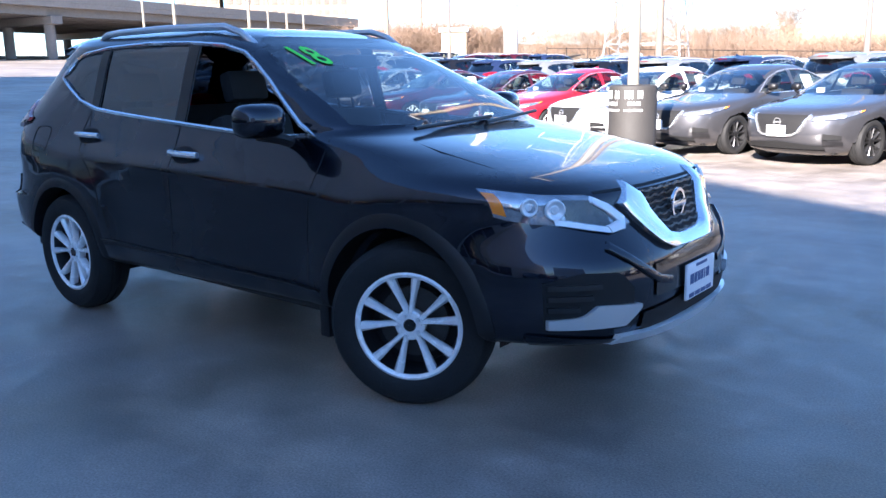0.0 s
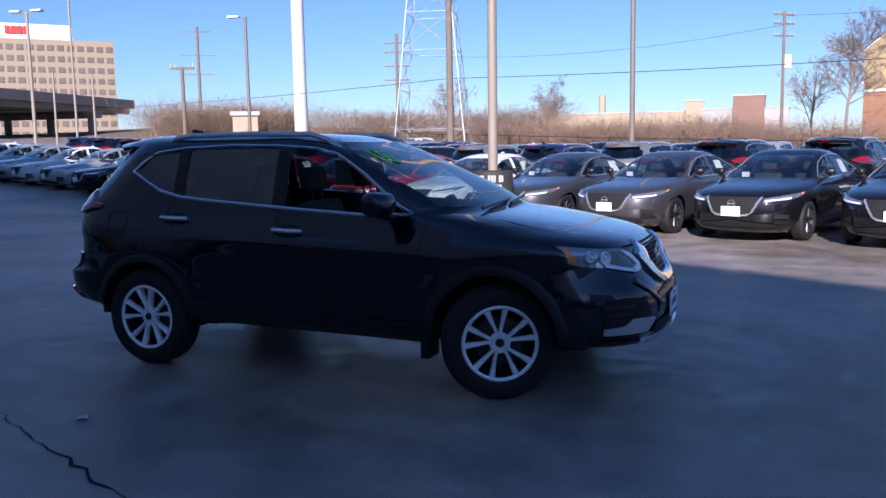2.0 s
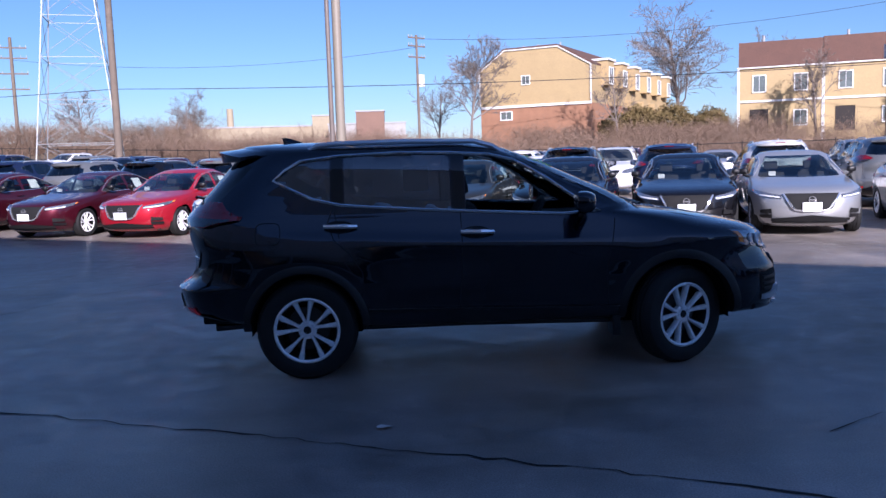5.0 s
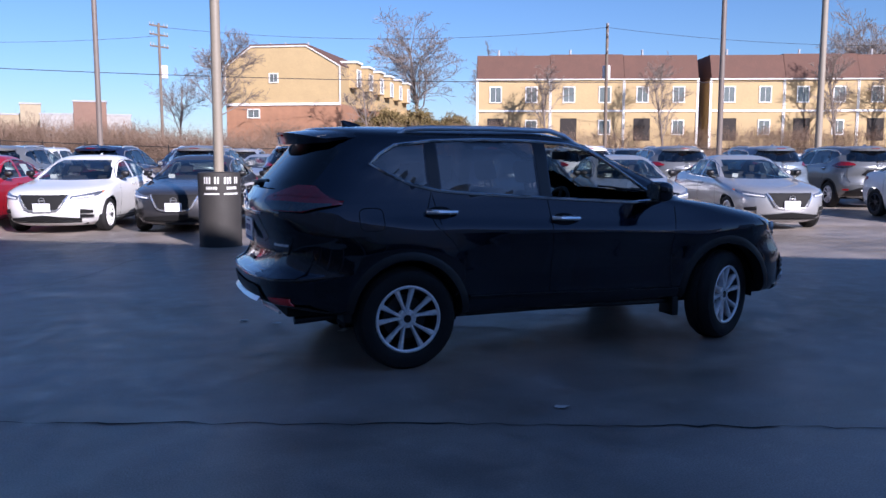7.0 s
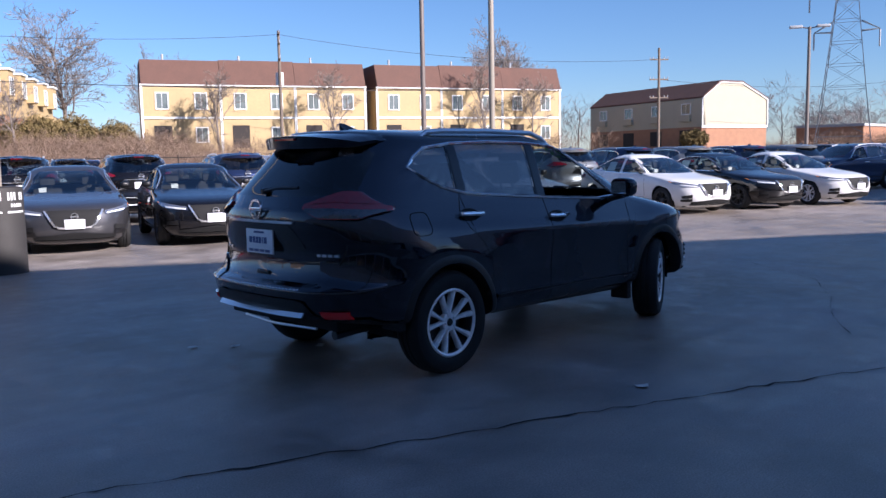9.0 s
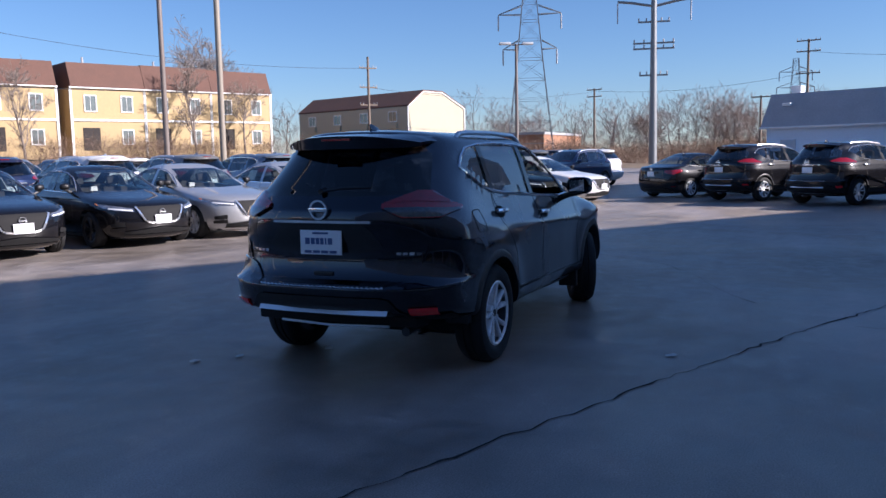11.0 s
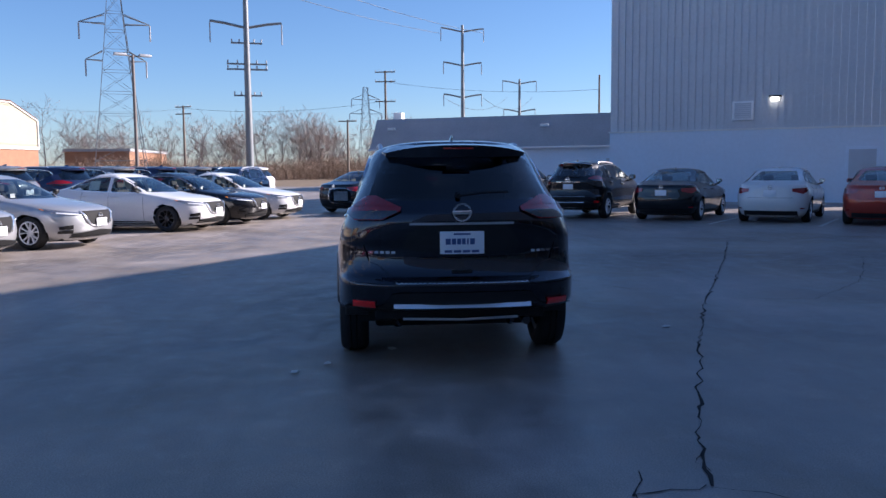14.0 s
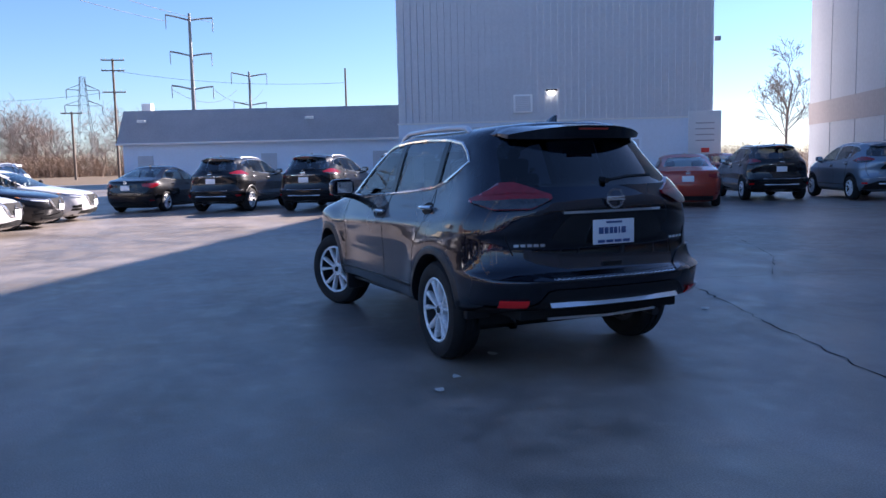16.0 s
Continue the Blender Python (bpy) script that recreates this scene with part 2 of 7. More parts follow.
def add_tube(bm, pts, r, n=6, closed=False):
    """A round strip along points."""
    pts = [Vector(p) for p in pts]
    rings = []
    m = len(pts)
    for i, p in enumerate(pts):
        d = (pts[(i + 1) % m] - pts[i - 1]) if closed else (pts[min(i + 1, m - 1)] - pts[max(i - 1, 0)])
        d.normalize()
        a = d.cross(Vector((0.13, 1, 0.05))).normalized() if abs(d.y) < 0.9 else d.cross(Vector((0, 0.1, 1))).normalized()
        b = d.cross(a)
        rings.append([bm.verts.new(p + r * (math.cos(2 * math.pi * k / n) * a + math.sin(2 * math.pi * k / n) * b)) for k in range(n)])
    for i in range(m if closed else m - 1):
        for k in range(n):
            bm.faces.new((rings[i][k], rings[i][(k + 1) % n], rings[(i + 1) % m][(k + 1) % n], rings[(i + 1) % m][k]))
    if not closed:
        bm.faces.new(rings[0][::-1])
        bm.faces.new(rings[-1])
    return bm


def tube(pts, r, n=6, closed=False):
    return add_tube(bmesh.new(), pts, r, n, closed)


def lathe(prof, n=36, closed=False):
    """Turn (radius, y) pairs about the y axis."""
    bm = bmesh.new()
    rings = [[bm.verts.new((r * math.cos(2 * math.pi * k / n), y, r * math.sin(2 * math.pi * k / n))) for k in range(n)] for r, y in prof]
    for a, b in zip(rings, rings[1:] + ([rings[0]] if closed else [])):
        for k in range(n):
            bm.faces.new((a[k], a[(k + 1) % n], b[(k + 1) % n], b[k]))
    return bm


def grid(fn, na, nb):
    """A sheet of fn(a, b) with a and b from 0 to 1."""
    bm = bmesh.new()
    v = [[bm.verts.new(fn(i / na, j / nb)) for j in range(nb + 1)] for i in range(na + 1)]
    for i in range(na):
        for j in range(nb):
            bm.faces.new((v[i][j], v[i + 1][j], v[i + 1][j + 1], v[i][j + 1]))
    return bm


def inside(poly, x, y):
    hit = False
    for (ax, ay), (bx, by) in zip(poly, poly[1:] + poly[:1]):
        if (ay > y) != (by > y) and x < ax + (bx - ax) * (y - ay) / (by - ay):
            hit = not hit
    return hit


def nearest(poly, x, y):
    best = None
    for (ax, ay), (bx, by) in zip(poly, poly[1:] + poly[:1]):
        dx, dy = bx - ax, by - ay
        s = max(0, min(1, ((x - ax) * dx + (y - ay) * dy) / (dx * dx + dy * dy + 1e-12)))
        c = (ax + s * dx, ay + s * dy)
        d = (c[0] - x) ** 2 + (c[1] - y) ** 2
        if best is None or d < best[0]:
            best = (d, c)
    return best[1]


# ---- car bodies ----
class Shell:
    """A car body as a stack of level outlines: z, front x, rear x, half width; and the plan's corner lengths."""

    def __init__(self, rows, cf, cr, pf=2.3, pr=2.6, fine=2, bulge=()):
        rows = np.array(rows, float)
        cf, cr = np.array(cf, float), np.array(cr, float)
        rows = np.column_stack([rows, np.interp(rows[:, 0], cf[:, 0], cf[:, 1]), np.interp(rows[:, 0], cr[:, 0], cr[:, 1])])
        dense = []
        for i in range(len(rows) - 1):
            a, b, c, d = rows[max(i - 1, 0)], rows[i], rows[i + 1], rows[min(i + 2, len(rows) - 1)]
            for s in np.arange(fine) / fine:
                cubic = 0.5 * (2 * b + (c - a) * s + (2 * a - 5 * b + 4 * c - d) * s * s + (3 * b - a - 3 * c + d) * s**3)
                lin = b + (c - b) * s
                dense.append(0.6 * cubic + 0.4 * lin)
        dense.append(rows[-1])
        self.t = np.array(dense)
        self.t[:, 0] = np.maximum.accumulate(self.t[:, 0] + np.arange(len(dense)) * 1e-6)
        self.pf, self.pr, self.bulge = pf, pr, bulge

    def row(self, z):
        return [float(np.interp(z, self.t[:, 0], self.t[:, k])) for k in range(1, 6)]

    def plump(self, x, z):
        m = 1 - 0.012 * (x / 1.4) ** 2
        for bx, bz, amount in self.bulge:
            m += amount * math.exp(-(((x - bx) / 0.42) ** 2) - ((z - bz) / 0.22) ** 2)
        return m

    def side(self, x, z):
        xf, xr, w, cf, cr = self.row(z)
        if x > xf - cf:
            u = min((x - xf + cf) / cf, 1)
            y = w * (1 - u**self.pf) ** (1 / self.pf)
        elif x < xr + cr:
            u = min((xr + cr - x) / cr, 1)
            y = w * (1 - u**self.pr) ** (1 / self.pr)
        else:
            y = w
        return y * self.plump(x, z)

    def front(self, y, z):
        xf, xr, w, cf, cr = self.row(z)
        return xf - cf + cf * (1 - min(abs(y) / w, 1) ** self.pf) ** (1 / self.pf)

    def rear(self, y, z):
        xf, xr, w, cf, cr = self.row(z)
        return xr + cr - cr * (1 - min(abs(y) / w, 1) ** self.pr) ** (1 / self.pr)

    def corner(self, a, z, end, hand):
        """A point on the front or rear corner: a = 0 at the centre line, 1 where the side begins."""
        xf, xr, w, cf, cr = self.row(z)
        th = a * math.pi / 2
        p = self.pf if end > 0 else self.pr
        c, s = max(math.cos(th), 0) ** (2 / p), max(math.sin(th), 0) ** (2 / p)
        x = xf - cf + cf * c if end > 0 else xr + cr - cr * c
        return Vector((x, hand * w * s * self.plump(x, z), z))

    def roof(self, x, y):
        """The height of the top surface over a place."""
        for z, xf, xr, *_ in self.t[::-1]:
            if xr < x < xf and self.side(x, z) >= abs(y):
                return float(z)
        return float(self.t[0, 0])

    def mesh(self, nc=12, nm=44):
        bm = bmesh.new()
        rings = []
        for z, xf, xr, w, cf, cr in self.t:
            half = []
            for i in range(nc):
                half.append(self.corner(i / nc, z, 1, 1))
            for i in range(nm + 1):
                x = xf - cf + (xr + cr - xf + cf) * i / nm
                half.append(Vector((x, w * self.plump(x, z), z)))
            for i in range(nc - 1, -1, -1):
                half.append(self.corner(i / nc, z, -1, 1))
            ring = half + [Vector((p.x, -p.y, p.z)) for p in half[-2:0:-1]]
            rings.append([bm.verts.new(p) for p in ring])
        m = len(rings[0])
        for a, b in zip(rings, rings[1:]):
            for k in range(m):
                bm.faces.new((a[k], a[(k + 1) % m], b[(k + 1) % m], b[k]))
        bm.faces.new(rings[-1])
        bm.faces.new(rings[0][::-1])
        return bm


def cut(bm, test, plane, poly, keep=True):
    """Take out the faces inside the outline (in the plane's two axes), with a clean rim. Returns them as a mesh of their own."""
    i, j = plane
    gone = [f for f in bm.faces if test(f.calc_center_median()) and inside(poly, *(f.calc_center_median()[k] for k in plane))]
    gone_set = set(gone)
    rim = {v for f in gone for v in f.verts if any(g not in gone_set for g in v.link_faces)}
    for v in rim:
        c = nearest(poly, v.co[i], v.co[j])
        v.co[i], v.co[j] = c
    out = None
    if keep:
        out = bmesh.new()
        made = {}
        for f in gone:
            for v in f.verts:
                if v not in made:
                    made[v] = out.verts.new(v.co)
            out.faces.new([made[v] for v in f.verts])
    bmesh.ops.delete(bm, geom=gone, context="FACES")
    return out


def circle(cx, cz, r, n=40):
    return [(cx + r * math.cos(2 * math.pi * k / n), cz + r * math.sin(2 * math.pi * k / n)) for k in range(n)]


def shrink(poly, d):
    cx, cy = sum(p[0] for p in poly) / len(poly), sum(p[1] for p in poly) / len(poly)
    out = []
    m = len(poly)
    for i in range(m):
        (ax, ay), (bx, by) = poly[i - 1], poly[(i + 1) % m]
        nx, ny = by - ay, ax - bx
        k = math.hypot(nx, ny) or 1
        px, py = poly[i]
        sgn = 1 if (cx - px) * nx + (cy - py) * ny > 0 else -1
        out.append((px + sgn * d * nx / k, py + sgn * d * ny / k))
    return out


def clip_x(poly, x0, x1):
    """The part of an outline between two values of its first axis."""
    for lim, sgn in ((x0, 1), (x1, -1)):
        out = []
        for (ax, ay), (bx, by) in zip(poly, poly[1:] + poly[:1]):
            ina, inb = sgn * (ax - lim) >= 0, sgn * (bx - lim) >= 0
            if ina:
                out.append((ax, ay))
            if ina != inb:
                s = (lim - ax) / (bx - ax)
                out.append((lim, ay + s * (by - ay)))
        poly = out
    return poly


def refine(poly, step):
    out = []
    for (ax, ay), (bx, by) in zip(poly, poly[1:] + poly[:1]):
        n = max(1, int(math.hypot(bx - ax, by - ay) / step))
        out += [(ax + (bx - ax) * k / n, ay + (by - ay) * k / n) for k in range(n)]
    return out


def wheel_parts(car, x, y, radius, rim, width, style, turn=0.0, cap=True, sink=0.0):
    """A wheel, facing -y at its outer side, then turned for the side of the car that it stands on."""
    w = new("wheel")
    w.parent = car
    w.matrix_local = pose(x, y, radius - sink, 0, 0, turn + (0 if y < 0 else 180))
    h = width / 2
    s = radius - rim
    outer = [(rim - 0.005, 0.82), (rim + 0.06 * s, 0.95), (rim + 0.30 * s, 1.02), (rim + 0.55 * s, 1.03), (rim + 0.78 * s, 0.95), (radius - 0.016, 0.80), (radius - 0.005, 0.64), (radius, 0.44)]
    prof = [(r, h * q) for r, q in outer] + [(radius, 0.03), (radius - 0.009, 0.028), (radius - 0.009, 0.018), (radius, 0.015)]
    bm = lathe(prof + [(r, -q) for r, q in prof[::-1]], 48, True)
    for v in bm.verts:
        if v.co.z < sink - radius:
            v.co.y *= 1 + 2 * (sink - radius - v.co.z)
            v.co.z = sink - radius
    part("tyre", bm, TYRE, w)
    metal = ALLOY if style != "dark" else DARK_ALLOY
    # barrel dark on every wheel, its colour standing for shade between the spokes
    part("barrel", lathe([(rim - 0.020, -h * 0.82), (rim - 0.028, -h * 0.3), (rim - 0.045, h * 0.7), (rim, h * 0.8)], 48), DARK_ALLOY, w)
    bm = lathe([(rim + 0.002, -h * 0.90), (rim - 0.008, -h * 0.95), (rim - 0.020, -h * 0.88), (rim - 0.021, -h * 0.80)], 48)
    lathe_hub = lathe([(0.001, -h * 0.70), (0.058, -h * 0.70), (0.066, -h * 0.64), (0.066, -h * 0.3)], 24)
    me = bpy.data.meshes.new("t")
    lathe_hub.to_mesh(me)
    lathe_hub.free()
    bm.from_mesh(me)
    bpy.data.meshes.remove(me)
    pairs = 5
    for k in range(pairs):
        for sgn in (-1, 1):
            mid = 2 * math.pi * k / pairs + 0.42
            r1 = rim - 0.012
            pts = []
            for r, a, wd, y0 in ((0.040, mid + sgn * 0.14, 0.015, -h * 0.72), (0.080, mid + sgn * 0.20, 0.0115, -h * 0.74), (0.13, mid + sgn * 0.245, 0.0135, -h * 0.80), (r1, mid + sgn * 0.275, 0.0225, -h * 0.88)):
                c, t = Vector((math.cos(a), 0, math.sin(a))), Vector((-math.sin(a), 0, math.cos(a)))
                pts.append([bm.verts.new(c * r + t * q * wd + Vector((0, y0 + dy, 0))) for q, dy in ((-1, 0.014), (-0.45, 0), (0.45, 0), (1, 0.014), (0.8, 0.045), (-0.8, 0.045))])
            for p0, p1 in zip(pts, pts[1:]):
                for q in range(6):
                    bm.faces.new((p0[q], p0[(q + 1) % 6], p1[(q + 1) % 6], p1[q]))
            bm.faces.new(pts[-1])
    part("rim", bm, metal, w)
    if DEPTH["far"] or not cap:
        return w
    disc = lathe([(0.001, -0.01), (rim * 0.66, -0.01), (rim * 0.66, 0.02), (0.001, 0.02)], 32)
    part("brake_disc", disc, mat_once("brake_steel"), w)
    # dark disc added in place of the shade inside the wheel
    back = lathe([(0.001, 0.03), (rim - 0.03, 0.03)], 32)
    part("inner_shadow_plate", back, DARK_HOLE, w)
    if cap:
        bm = lathe([(0.001, -h * 0.755), (0.024, -h * 0.755), (0.028, -h * 0.70)], 20)
        part("centre_cap", bm, GRILLE if style != "dark" else ALLOY, w)
        for k in range(5):
            a = 2 * math.pi * (k + 0.5) / 5
            c = Vector((math.cos(a) * 0.046, -h * 0.70, math.sin(a) * 0.046))
            part("wheel_nut", rod(c, c + Vector((0, -0.012, 0)), 0.010, 0.008, 6), SATIN, w)
    return w


MADE = {}


def mat_once(name):
    if name not in MADE:
        MADE[name] = mat(name, (0.06, 0.057, 0.055), 0.5, 0.6, var=0.2, scale=15)
    return MADE[name]


def ribbon_patch(sh, end, hand, a0, a1, top, bottom, off, na=16, nb=4):
    """A lens or panel wrapped round a corner of the body between two bounds of height."""

    def fn(s, t):
        a = a0 + (a1 - a0) * s
        z = bottom(s) + (top(s) - bottom(s)) * t
        p = sh.corner(a, z, end, hand)
        q = sh.corner(min(a + 0.01, 1), z, end, hand) - sh.corner(max(a - 0.01, 0), z, end, hand)
        nrm = Vector((q.y, -q.x, 0)).normalized()
        if nrm.x * end + nrm.y * hand < 0:
            nrm = -nrm
        return p + nrm * off

    return grid(fn, na, nb)


def solid(bm, thick):
    """Give a sheet some depth, inwards to the car's middle."""
    c = Vector((0, 0, 0.8))
    made = bmesh.ops.extrude_face_region(bm, geom=list(bm.faces))["geom"]
    for g in made:
        if isinstance(g, bmesh.types.BMVert):
            d = g.co - c
            d.z = 0
            g.co -= d.normalized() * thick
    return bm


def interp(pairs):
    xs, ys = zip(*pairs)
    return lambda s: float(np.interp(s, xs, ys))


def seat(car, x, y, z, w=0.5, material=None):
    bm = bmesh.new()
    add_box(bm, x - 0.05, x + 0.45, y - w / 2, y + w / 2, z, z + 0.16, 0.05)
    part("seat", bm, material or CABIN, car)
    bm = bmesh.new()
    add_box(bm, -0.07, 0.07, -w / 2, w / 2, 0.0, 0.56, 0.06)
    bmesh.ops.transform(bm, matrix=pose(x - 0.02, y, z + 0.12, 0, -16), verts=bm.verts)
    part("backrest", bm, material or CABIN, car)


def headrest(car, x, y, z):
    bm = bmesh.new()
    add_box(bm, -0.05, 0.05, -0.13, 0.13, 0.05, 0.22, 0.04)
    add_rod(bm, (0, -0.06, -0.05), (0, -0.06, 0.08), 0.008)
    add_rod(bm, (0, 0.06, -0.05), (0, 0.06, 0.08), 0.008)
    bmesh.ops.transform(bm, matrix=pose(x, y, z, 0, -14), verts=bm.verts)
    part("headrest", bm, CABIN, car)


def plate_part(car, x, y, z, rz, w=0.305, h=0.153, name="number_plate", inked=False):
    if DEPTH["far"]:
        return None
    p = part(name, boxed(-0.006, 0.006, -w / 2, w / 2, -h / 2, h / 2, 0.004), PLATE, car, "white dealer plate with dark bars" if inked else "")
    p.matrix_local = pose(x, y, z, 0, 0, rz)
    if inked:
        for y0, wd in ((-0.118, 0.036), (-0.074, 0.030), (-0.036, 0.028), (-0.002, 0.026), (0.034, 0.012), (0.056, 0.034)):
            part("printed_bar", boxed(0.006, 0.0075, y0, y0 + wd, -0.012, 0.030), PLATE_INK, p)
        for k in range(4):
            part("printed_bar", boxed(0.006, 0.0075, -0.125 + k * 0.064, -0.125 + k * 0.064 + 0.054, -0.070, -0.052), PLATE_INK, p)
        part("printed_bar", boxed(0.006, 0.0075, -0.06, 0.06, 0.055, 0.068), PLATE_INK, p)
    return p


def badge(car, x, z, rz, r=0.062):
    """A plain ring with a bar across."""
    if DEPTH["far"]:
        return None
    bm = lathe([(r * 0.80, -0.008), (r, -0.008), (r, 0.004), (r * 0.80, 0.004)], 28, True)
    add_box(bm, -r * 1.05, r * 1.05, -0.012, 0.0, -r * 0.2, r * 0.2, 0.003)
    b = part("badge", bm, CHROME, car, "round chrome badge with a bar")
    b.matrix_local = pose(x, 0, z, 0, 0, rz)
    return b


SUV_ROWS = [
    (0.255, 1.95, -1.85, 0.70), (0.29, 2.12, -2.00, 0.80), (0.34, 2.205, -2.13, 0.855), (0.42, 2.255, -2.245, 0.888), (0.50, 2.28, -2.30, 0.895), (0.58, 2.285, -2.325, 0.890), (0.645, 2.28, -2.335, 0.891), (0.67, 2.272, -2.315, 0.894),
    (0.69, 2.265, -2.25, 0.896), (0.77, 2.245, -2.225, 0.906), (0.85, 2.21, -2.215, 0.915), (0.90, 2.165, -2.22, 0.918), (0.945, 2.10, -2.24, 0.917), (0.985, 2.01, -2.25, 0.902),
    (1.05, 1.80, -2.265, 0.892), (1.09, 1.60, -2.265, 0.880), (1.12, 1.40, -2.262, 0.868), (1.145, 1.20, -2.255, 0.855), (1.165, 1.11, -2.24, 0.842), (1.25, 0.93, -2.17, 0.803), (1.35, 0.71, -2.08, 0.755),
    (1.45, 0.49, -1.99, 0.708), (1.53, 0.31, -1.92, 0.668), (1.58, 0.17, -1.87, 0.632), (1.615, 0.03, -1.86, 0.58), (1.64, -0.12, -1.85, 0.50), (1.656, -0.34, -1.82, 0.40), (1.668, -0.60, -1.65, 0.27), (1.674, -0.85, -1.45, 0.10),
]
SUV_CF = [(0.2, 0.9), (0.9, 0.95), (1.0, 0.85), (1.09, 0.6), (1.165, 0.45), (1.5, 0.40), (1.7, 0.3)]
SUV_CR = [(0.2, 0.52), (0.66, 0.52), (0.9, 0.72), (1.2, 0.95), (1.5, 1.0), (1.63, 0.7), (1.7, 0.3)]
SUV_DLO = [(-1.55, 1.40), (-1.47, 1.47), (-1.36, 1.53), (-1.09, 1.56), (-0.68, 1.572), (-0.3, 1.562), (0.0, 1.54), (0.16, 1.50), (0.27, 1.44), (0.40, 1.36), (0.55, 1.25), (0.67, 1.165), (0.77, 1.118),
           (0.5, 1.105), (0.06, 1.13), (-0.47, 1.165), (-0.87, 1.195), (-1.08, 1.215), (-1.27, 1.26), (-1.42, 1.33)]
SEDAN_ROWS = [
    (0.15, 2.02, -2.00, 0.74), (0.22, 2.18, -2.16, 0.83), (0.34, 2.25, -2.24, 0.875), (0.47, 2.27, -2.28, 0.892), (0.58, 2.25, -2.29, 0.902), (0.66, 2.235, -2.28, 0.906), (0.72, 2.195, -2.27, 0.905),
    (0.77, 2.10, -2.262, 0.90), (0.82, 1.91, -2.258, 0.892), (0.87, 1.60, -2.255, 0.88), (0.91, 1.28, -2.25, 0.866), (0.945, 1.02, -2.235, 0.85), (0.99, 0.90, -2.20, 0.83), (1.02, 0.84, -2.08, 0.815),
    (1.05, 0.77, -1.86, 0.80), (1.10, 0.66, -1.68, 0.775), (1.20, 0.44, -1.44, 0.725), (1.29, 0.22, -1.18, 0.675), (1.36, 0.02, -0.96, 0.62), (1.405, -0.14, -0.82, 0.54), (1.43, -0.28, -0.70, 0.42), (1.445, -0.42, -0.58, 0.2),
]
SEDAN_CF = [(0.15, 0.85), (0.7, 0.95), (0.87, 0.7), (0.95, 0.5), (1.2, 0.42), (1.45, 0.15)]
SEDAN_CR = [(0.15, 0.6), (0.9, 0.7), (1.02, 0.5), (1.1, 0.6), (1.3, 0.6), (1.45, 0.15)]
SEDAN_DLO = [(-1.42, 1.06), (-1.30, 1.13), (-1.05, 1.25), (-0.82, 1.325), (-0.5, 1.35), (-0.2, 1.345), (0.02, 1.31), (0.25, 1.22), (0.48, 1.10), (0.68, 0.985), (0.4, 0.965), (0.0, 0.975), (-0.5, 0.99), (-1.0, 1.015)]


def on_side(sh, poly, hand, off):
    return [Vector((x, hand * (sh.side(x, z) + off), z)) for x, z in poly]


def side_strip(sh, pts, hand, width, off):
    """A flat strip along a line on the body's flank."""
    bm = bmesh.new()
    rows = []
    m = len(pts)
    for i, (x, z) in enumerate(pts):
        (ax, az), (bx, bz) = pts[max(i - 1, 0)], pts[min(i + 1, m - 1)]
        k = math.hypot(bx - ax, bz - az) or 1
        nx, nz = -(bz - az) / k * width / 2, (bx - ax) / k * width / 2
        row = []
        for s, o in ((-1, -0.004), (-1, off), (1, off), (1, -0.004)):
            px, pz = x + s * nx, z + s * nz
            row.append(bm.verts.new((px, hand * (sh.side(px, pz) + o), pz)))
        rows.append(row)
    for a, b in zip(rows, rows[1:]):
        for k in range(3):
            bm.faces.new((a[k], a[k + 1], b[k + 1], b[k]))
    return bm


def arch_strip(sh, cx, cz, r0, r1, hand, off, a0=-4, a1=184):
    """Plastic cladding round a wheel opening, with a lip turned inwards."""
    bm = bmesh.new()
    rows = []
    for k in range(37):
        a = radians(a0 + (a1 - a0) * k / 36)
        row = []
        for r, o in ((r0 - 0.004, -0.10), (r0, off), (r0 + (r1 - r0) * 0.6, off), (r1, -0.002)):
            x, z = cx + r * math.cos(a), max(cz + r * math.sin(a), 0.26)
            row.append(bm.verts.new((x, hand * (sh.side(x, z) + o), z)))
        rows.append(row)
    for a, b in zip(rows, rows[1:]):
        for k in range(3):
            bm.faces.new((a[k], a[k + 1], b[k + 1], b[k]))
    return bm


def front_strip(sh, pts, width, off, end=1):
    """A flat strip along a line of (y, z) on the nose or tail."""
    bm = bmesh.new()
    rows = []
    m = len(pts)
    at = sh.front if end > 0 else sh.rear
    for i, (y, z) in enumerate(pts):
        (ay, az), (by, bz) = pts[max(i - 1, 0)], pts[min(i + 1, m - 1)]
        k = math.hypot(by - ay, bz - az) or 1
        ny, nz = -(bz - az) / k * width / 2, (by - ay) / k * width / 2
        row = []
        for s, o in ((-1, -0.01), (-0.8, off), (0.8, off), (1, -0.01)):
            py, pz = y + s * ny, z + s * nz
            row.append(bm.verts.new((at(py, pz) + end * o, py, pz)))
        rows.append(row)
    for a, b in zip(rows, rows[1:]):
        for k in range(3):
            bm.faces.new((a[k], a[k + 1], b[k + 1], b[k]))
    bm.faces.new(rows[0])
    bm.faces.new(rows[-1][::-1])
    return bm


def front_panel(sh, y0, y1, zlo, zhi, off, end=1, na=16, nb=6):
    """A panel on the nose or tail between two bounds of height that may change with y."""
    at = sh.front if end > 0 else sh.rear

    def fn(s, t):
        y = y0 + (y1 - y0) * s
        lo, hi = zlo(y), zhi(y)
        z = lo + (hi - lo) * t
        return Vector((at(y, z) + end * off, y, z))

    return grid(fn, na, nb)


